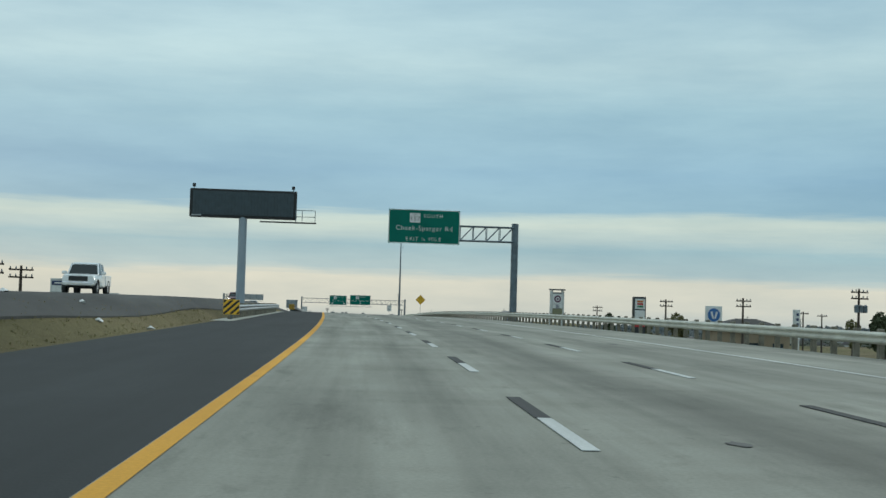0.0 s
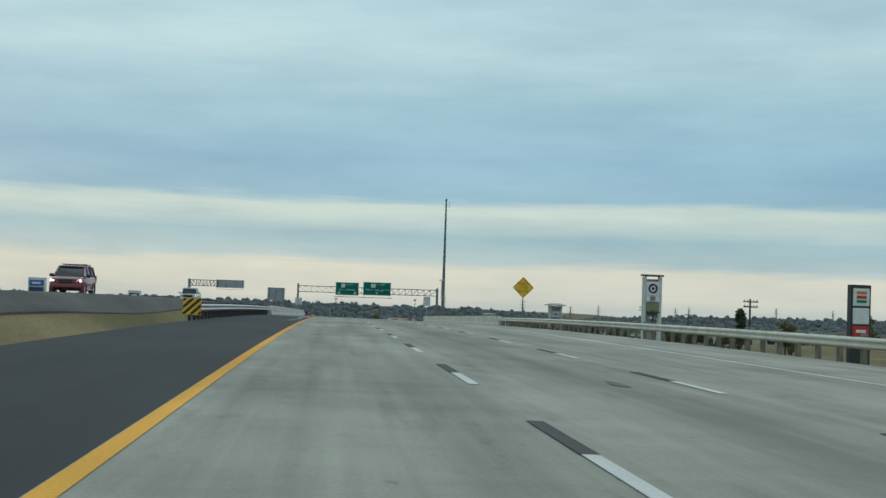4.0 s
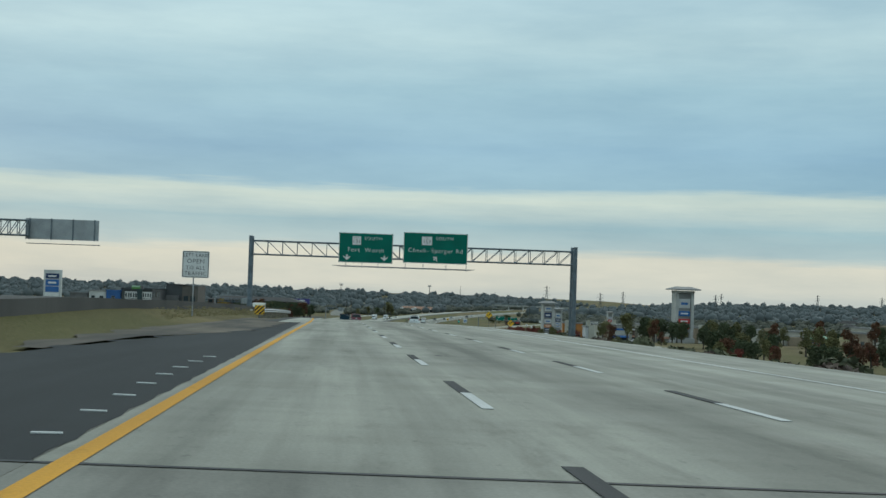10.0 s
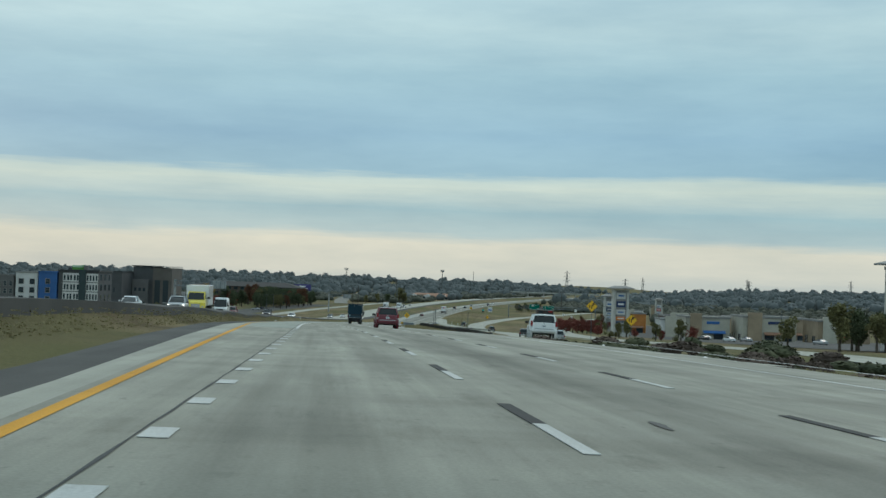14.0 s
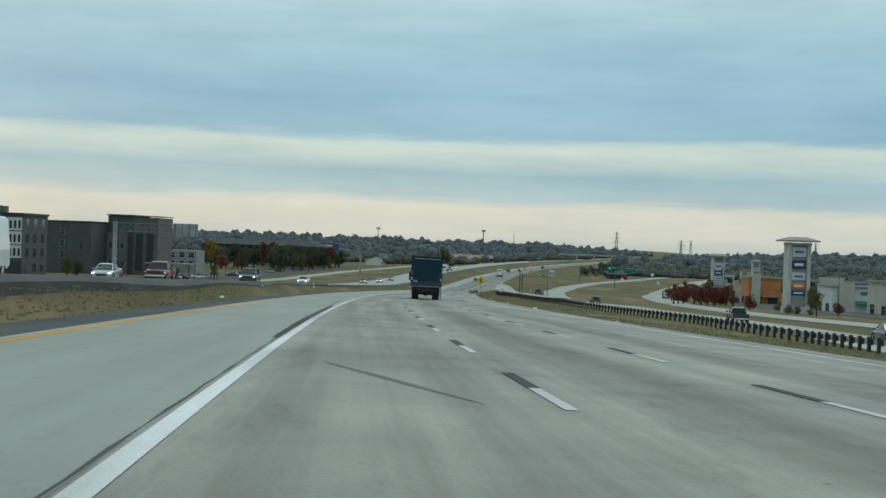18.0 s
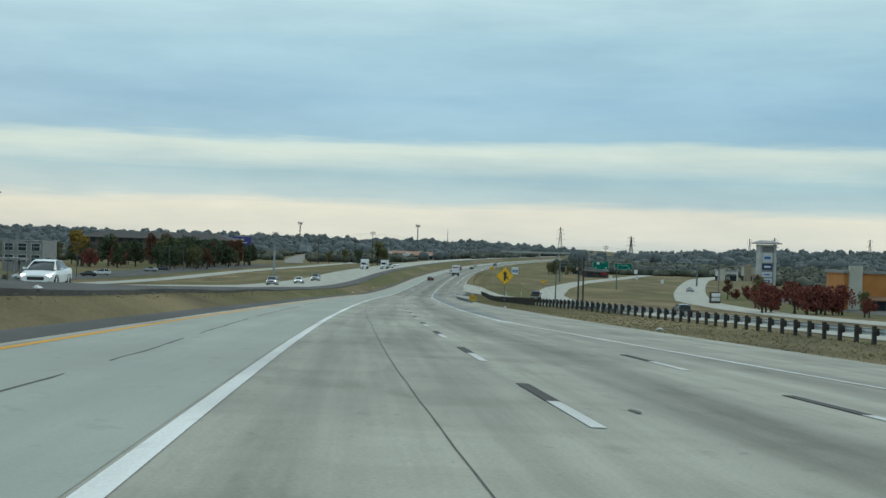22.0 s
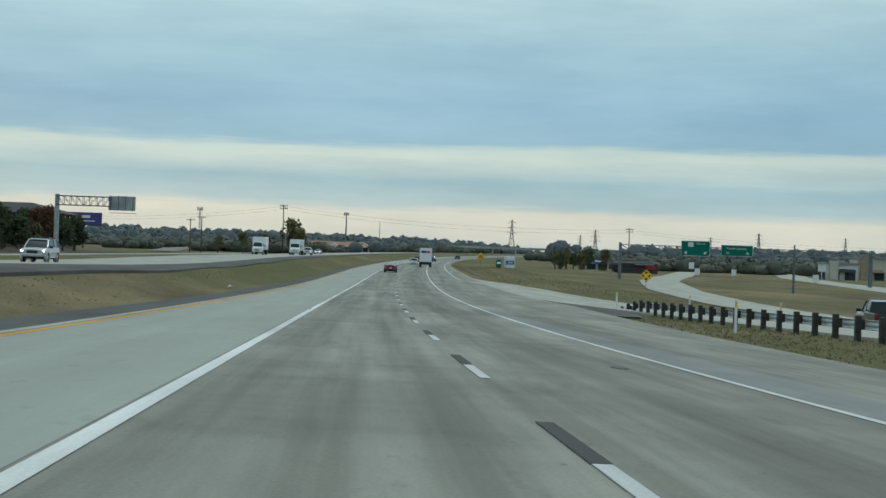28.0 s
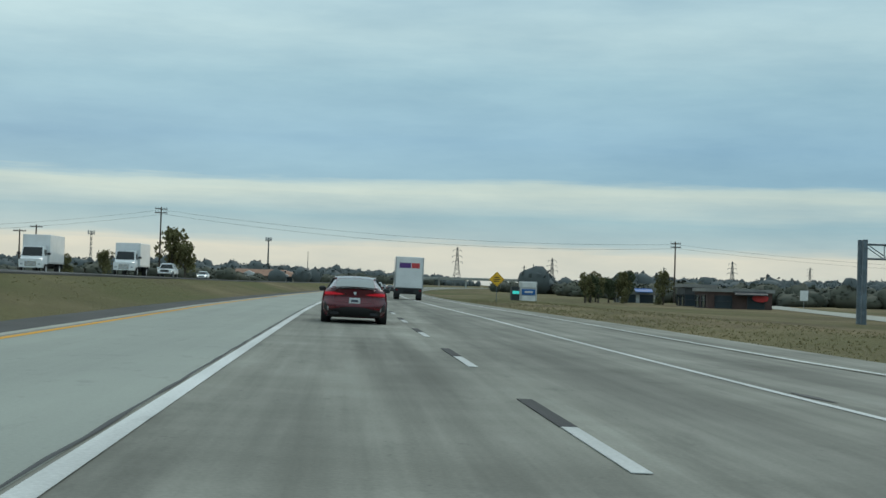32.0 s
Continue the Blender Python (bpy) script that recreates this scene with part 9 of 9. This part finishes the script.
def white_sign(s, lat, h, w=1.2, hh=1.5):
    ob = thing("road_sign", at_ground(*beyond(s, lat)[:2]), "small white rectangular road sign on a steel post", "road sign", "small white signs")
    part("post", Geo().tube((0, 0.06, -0.3), (0, 0.06, h), 0.05), M_GALV, ob)
    part("panel", Geo().box((0, 0, h - hh / 2), (w, 0.04, hh), 0.01), M_SIGNW, ob)


white_sign(1521, 88, 3.8, 1.6, 2.0)
white_sign(1400, 66, 2.6)
white_sign(1416, 78, 2.6)
white_sign(1360, 82, 2.4)

# the far carriageway that crosses on a low embankment
ribbon("road_left_frontage", M_CONC2, 1080, 1700, lambda s: lin(s, (1080, -70), (1190, -74), (1388, -76), (1486, -75), (1700, -78)), lambda s: lin(s, (1080, -63), (1190, -67), (1388, -69), (1486, -68), (1700, -70)), z=gz, dz=0.1, cols=4, step=10, label="pale concrete frontage road past the hotel", category="road")
ribbon("car_park_left", M_ASPH2, 1040, 1500, lambda s: -104, lambda s: -84, z=gz, dz=0.08, cols=4, step=12, label="grey asphalt car park before the hotel", category="car park")
ribbon("side_street", M_CONC3, 1560, 2150, lambda s: lin(s, (1560, -96), (2150, -222)), lambda s: lin(s, (1560, -86), (2150, -206)), z=gz, dz=0.25, cols=2, step=20, label="pale side street rising into the trees", category="road")
ribbon("car_park_right", M_ASPH2, 720, 1300, lambda s: front_mid(s) + 24, lambda s: front_mid(s) + 120, z=gz, dz=0.1, cols=6, step=20, label="grey asphalt car park before the shops", category="car park")


def overpass():
    """A low bridge that crosses far ahead."""
    ob = thing("overpass", at_ground(*beyond(2300, 75)[:2], 0, 4), "long low concrete overpass far ahead", "bridge")
    part("deck", Geo().box((0, 0, 6.4), (120, 9, 1.0)), M_PARA, ob)
    for y in (-4.6, 4.6):
        part("barrier", Geo().box((0, y, 7.3), (120, 0.35, 1.0)), M_PARA, ob)
    for x in (-50, -30, -10, 10, 30, 50):
        part("pier", Geo().box((x, 0, 2.8), (1.4, 6, 6.6)), M_PARA, ob)


overpass()

# ================= trees by the road =================
rng = random.Random(21)
for i in range(34):
    tree(rng.uniform(1310, 1490), -88 - rng.uniform(0, 60), ("oak", "oak", "olive", "rust", "oak")[i % 5], rng.uniform(0.9, 1.35), i, "trees before the office")
for s, lat, kind, k in ((1352, -137, "gold", 1.9), (1340, -132, "gold", 1.6), (1330, -126, "red", 1.8), (1345, -120, "red", 2.0), (1420, -126, "rust", 1.7), (1416, -121, "rust", 1.5), (1450, -108, "oak", 1.6), (1455, -101, "oak", 1.6), (1460, -96, "oak", 1.5), (1448, -116, "oak", 1.5),
                        (1580, -43.5, "olive", 1.9), (1577, -40.0, "olive", 1.4), (1600, -72, "olive", 1.0), (1610, -64, "olive", 1.2), (1640, -60, "oak", 1.1)):
    tree(s, lat, kind, k, int(s), "autumn trees")
for i in range(52):
    tree(rng.uniform(1345, 1500), -92 - rng.uniform(0, 42), ("oak", "oak", "olive", "oak", "rust", "oak")[i % 6], rng.uniform(1.15, 1.75), i + 1, "trees before the office")
for i in range(9):
    tree(1105 + rng.uniform(-8, 8), 68 + i * 2.0, "red", rng.uniform(1.2, 1.6), i, "rust-red shrubs before the towers")
for i in range(8):
    tree(1228 + rng.uniform(-8, 8), 84 + i * 2.6, ("rust", "red", "red", "olive")[i % 4], rng.uniform(0.7, 1.0), i, "rust-red shrubs before the towers")
for i in range(12):
    tree(1545 + rng.uniform(-14, 14), 46 + i * 1.5, ("olive", "oak", "shrub", "olive")[i % 4], rng.uniform(0.75, 1.05), i, "bushes on the verge")
for s, lat, kind, k in ((437, 85, "fir", 1.75), (396, 96, "olive", 1.6), (452, 100, "olive", 1.3), (300, 118, "oak", 1.5), (286, 112, "oak", 1.4), (262, 105, "oak", 1.5), (270, 116, "oak", 1.5), (240, 98, "oak", 1.4), (225, 104, "oak", 1.5), (210, 92, "oak", 1.3), (345, 128, "olive", 1.4)):
    tree(s, lat, kind, k, int(s), "trees behind the signs")
for i in range(46):
    s = rng.uniform(470, 760)
    tree(s, lin(s, (470, 30), (600, 40), (700, 76), (760, 82)) + rng.uniform(0, 40), ("shrub", "olive", "oak", "shrub", "shrub", "rust")[i % 6], rng.uniform(0.35, 0.7), i, "bushes down the embankment")
for i in range(26):
    s = rng.uniform(830, 1230)
    tree(s, front_mid(s) + rng.uniform(9, 22), ("shrub", "olive", "shrub", "red")[i % 4], rng.uniform(0.6, 1.1), i, "bushes by the frontage road")
for i in range(64):
    s = rng.uniform(520, 735)
    lat = lin(s, (520, 46), (735, 78)) + rng.uniform(0, 85)
    tree(s, lat, ("oak", "olive", "oak", "rust", "olive", "red")[i % 6], rng.uniform(0.5, 0.86), i, "trees on the low ground")
for i in range(14):
    tree(rng.uniform(724, 744), rng.uniform(82, 112), ("oak", "olive", "oak")[i % 3], rng.uniform(0.7, 1.0), i, "trees on the low ground")
for s, lat, k in ((722, 76, 1.1), (728, 84, 0.9), (735, 72, 0.8), (745, 86, 1.0), (748, 104, 1.0)):
    tree(s, lat, "olive", k, int(s), "trees below the tower")
for i in range(10):
    s = rng.uniform(960, 1150)
    tree(s, rng.uniform(-96, -72), ("shrub", "olive", "oak")[i % 3], rng.uniform(0.5, 0.8), i, "bushes by the car park")

# parked cars before the hotel and the shops
for i, (s, lat) in enumerate(((1100, -88), (1112, -88.5), (1124, -89), (1150, -90), (1162, -90), (1215, -93), (1228, -93), (1290, -94), (1310, -95))):
    (sedan if i % 3 else suv)(at_ground(s, lat, 0.1, 90), ("white", "silver", "charcoal")[i % 3] + " car parked before the hotel", (M_WHITEC, M_SILVER, M_DARKC)[i % 3], group="parked cars")
for i, (s, lat) in enumerate(((905, 102), (930, 112), (955, 104), (985, 110), (870, 118))):
    sedan(at_ground(s, lat, 0.12, 20), ("white", "silver", "charcoal")[i % 3] + " car parked before the shops", (M_WHITEC, M_SILVER, M_DARKC)[i % 3], "parked cars")


# ================= verge grass, grit and litter =================
def grass_mat():
    m = leaf_mat("straw_grass", (0.31, 0.265, 0.15), (0.20, 0.18, 0.09))
    return m


def tufts(name, label, n, s0, s1, lat_of, seed, tall=0.09):
    """Dry grass: blades in small tufts, one mesh."""
    rng = random.Random(seed)
    g = Geo()
    for i in range(n):
        s = s0 + (s1 - s0) * rng.random()
        lat = lat_of(s, rng)
        p = G(s, lat, -0.02)
        h = tall * rng.uniform(0.35, 1.15)
        for b in range(4):
            a = rng.uniform(0, 6.28)
            w = 0.025 + 0.03 * rng.random()
            lean = rng.uniform(0.1, 0.55) * h
            u = Vector((math.cos(a), math.sin(a), 0))
            v = Vector((-u.y, u.x, 0)) * w
            q = p + u * 0.12 * rng.random()
            tip = q + u * lean + Vector((0, 0, h))
            k = len(g.v)
            g.v += [tuple(q - v), tuple(q + v), tuple(tip)]
            g.f.append((k, k + 1, k + 2))
    ob = new(name, g.data(name, grass_mat(), fix=False))
    tagged(ob, label, "grass", "", "stuff")


tufts("median_grass", "dry straw and olive grass tufts along the median", 7000, 430, 1000, lambda s, r: opp_near(s) + 2.3 + (-9.9 - opp_near(s) - 2.3) * r.random() ** 0.7, 1, 0.055)
tufts("median_grass_far", "dry straw and olive grass tufts along the farther median", 7000, 1000, 1420, lambda s, r: opp_near(s) + 3.5 + (-9.9 - opp_near(s) - 3.5) * r.random() ** 0.7, 2, 0.055)
tufts("median_grass_start", "dry straw grass tufts beside the first guardrail", 5000, 0, 140, lambda s, r: r.uniform(-12.0, -8.5), 3, 0.07)
tufts("verge_grass", "dry grass tufts on the outer verge", 15000, 720, 1180, lambda s, r: pave_right(s) + 0.15 + (fence_line(s) + 1.2 - pave_right(s)) * r.random(), 4)
tufts("verge_grass_far", "dry grass tufts on the verge past the merge", 9000, 1210, 1480, lambda s, r: lin(s, (1210, 13.8), (1300, 12.2), (1480, 9.6)) + 16 * r.random() ** 1.6, 5, 0.10)
tufts("bank_grass", "dry grass tufts on the bank by the exit", 5000, 400, 700, lambda s, r: pave_right(s) + 0.3 + (0.4 if s < 560 else 0.2) * 8 * r.random(), 6)


def litter():
    rng = random.Random(9)
    mat = material("white_litter_plastic", (0.72, 0.72, 0.70), 0.6, 0, 0.08)
    for i in range(34):
        s = rng.uniform(440, 1200) if i < 26 else rng.uniform(4, 60)
        lat = rng.uniform(-12.5, -9.8) if i % 2 or i >= 26 else pave_right(s) + rng.uniform(0.4, 3)
        ob = thing("litter", at_ground(s, lat, 0.03, rng.uniform(0, 360)), "crumpled pale litter caught in the verge grass", "litter", "litter")
        g = Geo()
        ring = []
        for k in range(7):
            a = 6.283 * k / 7
            d = rng.uniform(0.1, 0.24)
            ring.append((d * math.cos(a), d * math.sin(a), rng.uniform(0.0, 0.09)))
        g.add(ring + [(0, 0, 0.16), (0, 0, -0.02)], [(k, (k + 1) % 7, 7) for k in range(7)] + [((k + 1) % 7, k, 8) for k in range(7)])
        part("wrapper", g, mat, ob)


litter()


def road_scars():
    """Tar spots, scuffs and patches on the lanes."""
    rng = random.Random(4)
    spots = [(20 + i * 37 + rng.uniform(-12, 12), rng.choice((1.2, 1.9, 2.6, 4.3, 5.6)) + rng.uniform(-0.5, 0.5), rng.uniform(0.05, 0.16), rng.uniform(0.2, 0.9)) for i in range(34)]
    # flecks beside the dashes and a worn spot in the edge line
    spots += [(924.4, 0.0, 0.05, 0.3), (923.1, 0.02, 0.1, 0.35), (761.1, 0.5, 0.08, 0.3), (760.1, 0.42, 0.09, 0.22), (763.2, 0.3, 0.06, 0.25), (1264.9, 4.07, 0.09, 0.9), (1131.9, -3.7, 0.05, 0.5)]
    for s, lat, w, l in spots:
        n = 12
        g = Geo()
        ring = []
        for k in range(n):
            a = 6.283 * k / n
            f = rng.uniform(0.6, 1.1)
            p = P(s + l * f * math.sin(a), lat + w * f * math.cos(a), 0.009)
            ring.append(tuple(p))
        g.add(ring, [tuple(range(n))])
        me = g.data("tar_spot", M_SEAMW, fix=False)
        tagged(new("tar_spot", me), "dark tar spot and scuff on the concrete", "road stain", "", "structure")


M_SEAMW = material("worn_tar", (0.11, 0.11, 0.105), 0.85, 0, 0.2, 3, 30, 0.1)
road_scars()


def shoulder_marks():
    """Rows of short raised bars along the inner shoulder."""
    mk = thing("rumble_marks", Matrix.Identity(4), "short pale rumble bars on the dark inner shoulder", "road marking", "", "structure")
    me = Geo().box((0, 0, 0.012), (0.26, 0.07, 0.02), 0.006).data("rumble_bar", M_WHITE)
    for a, b in ((217, 261), (373.5, 392)):
        s = a
        while s < b:
            part("rumble_bar", me, None, mk, m=on_slope(s, -4.3 + 0.12 * math.sin(s * 5), 0.0, 10 * math.sin(s * 3)))
            s += 2.4


shoulder_marks()


def tyre_marks():
    """Faint dark tyre marks that slant over the lanes."""
    mat = pavement("tyre_rubber_smear", (0.15, 0.15, 0.138), (0.22, 0.218, 0.2), 0.5)
    for s0, s1, a0, a1, w in ((636.5, 649.5, -3.95, -6.4, 0.10), (683.6, 690.5, -0.85, -2.75, 0.16), (757, 766, 1.0, 2.4, 0.10), (925, 975, 0.7, 3.4, 0.09), (930, 985, 1.1, 3.7, 0.07), (1140, 1180, 1.4, 2.6, 0.12)):
        ribbon("tyre_mark", mat, s0, s1, lambda s: a0 + (a1 - a0) * (s - s0) / (s1 - s0) - w / 2 * math.sin(math.pi * (s - s0) / (s1 - s0)), lambda s: a0 + (a1 - a0) * (s - s0) / (s1 - s0) + w / 2 * math.sin(math.pi * (s - s0) / (s1 - s0)) + 0.005, dz=0.005, step=0.7, label="faint dark tyre mark slanting over the concrete", category="road stain")


tyre_marks()


def kerb_strip():
    """The pale concrete strip at the foot of the first rail."""
    ribbon("rail_strip", M_CONC2, 66, 142, -8.5, -7.45, dz=0.02, step=4, cols=2, label="pale concrete mow strip under the guardrail", category="kerb")


kerb_strip()
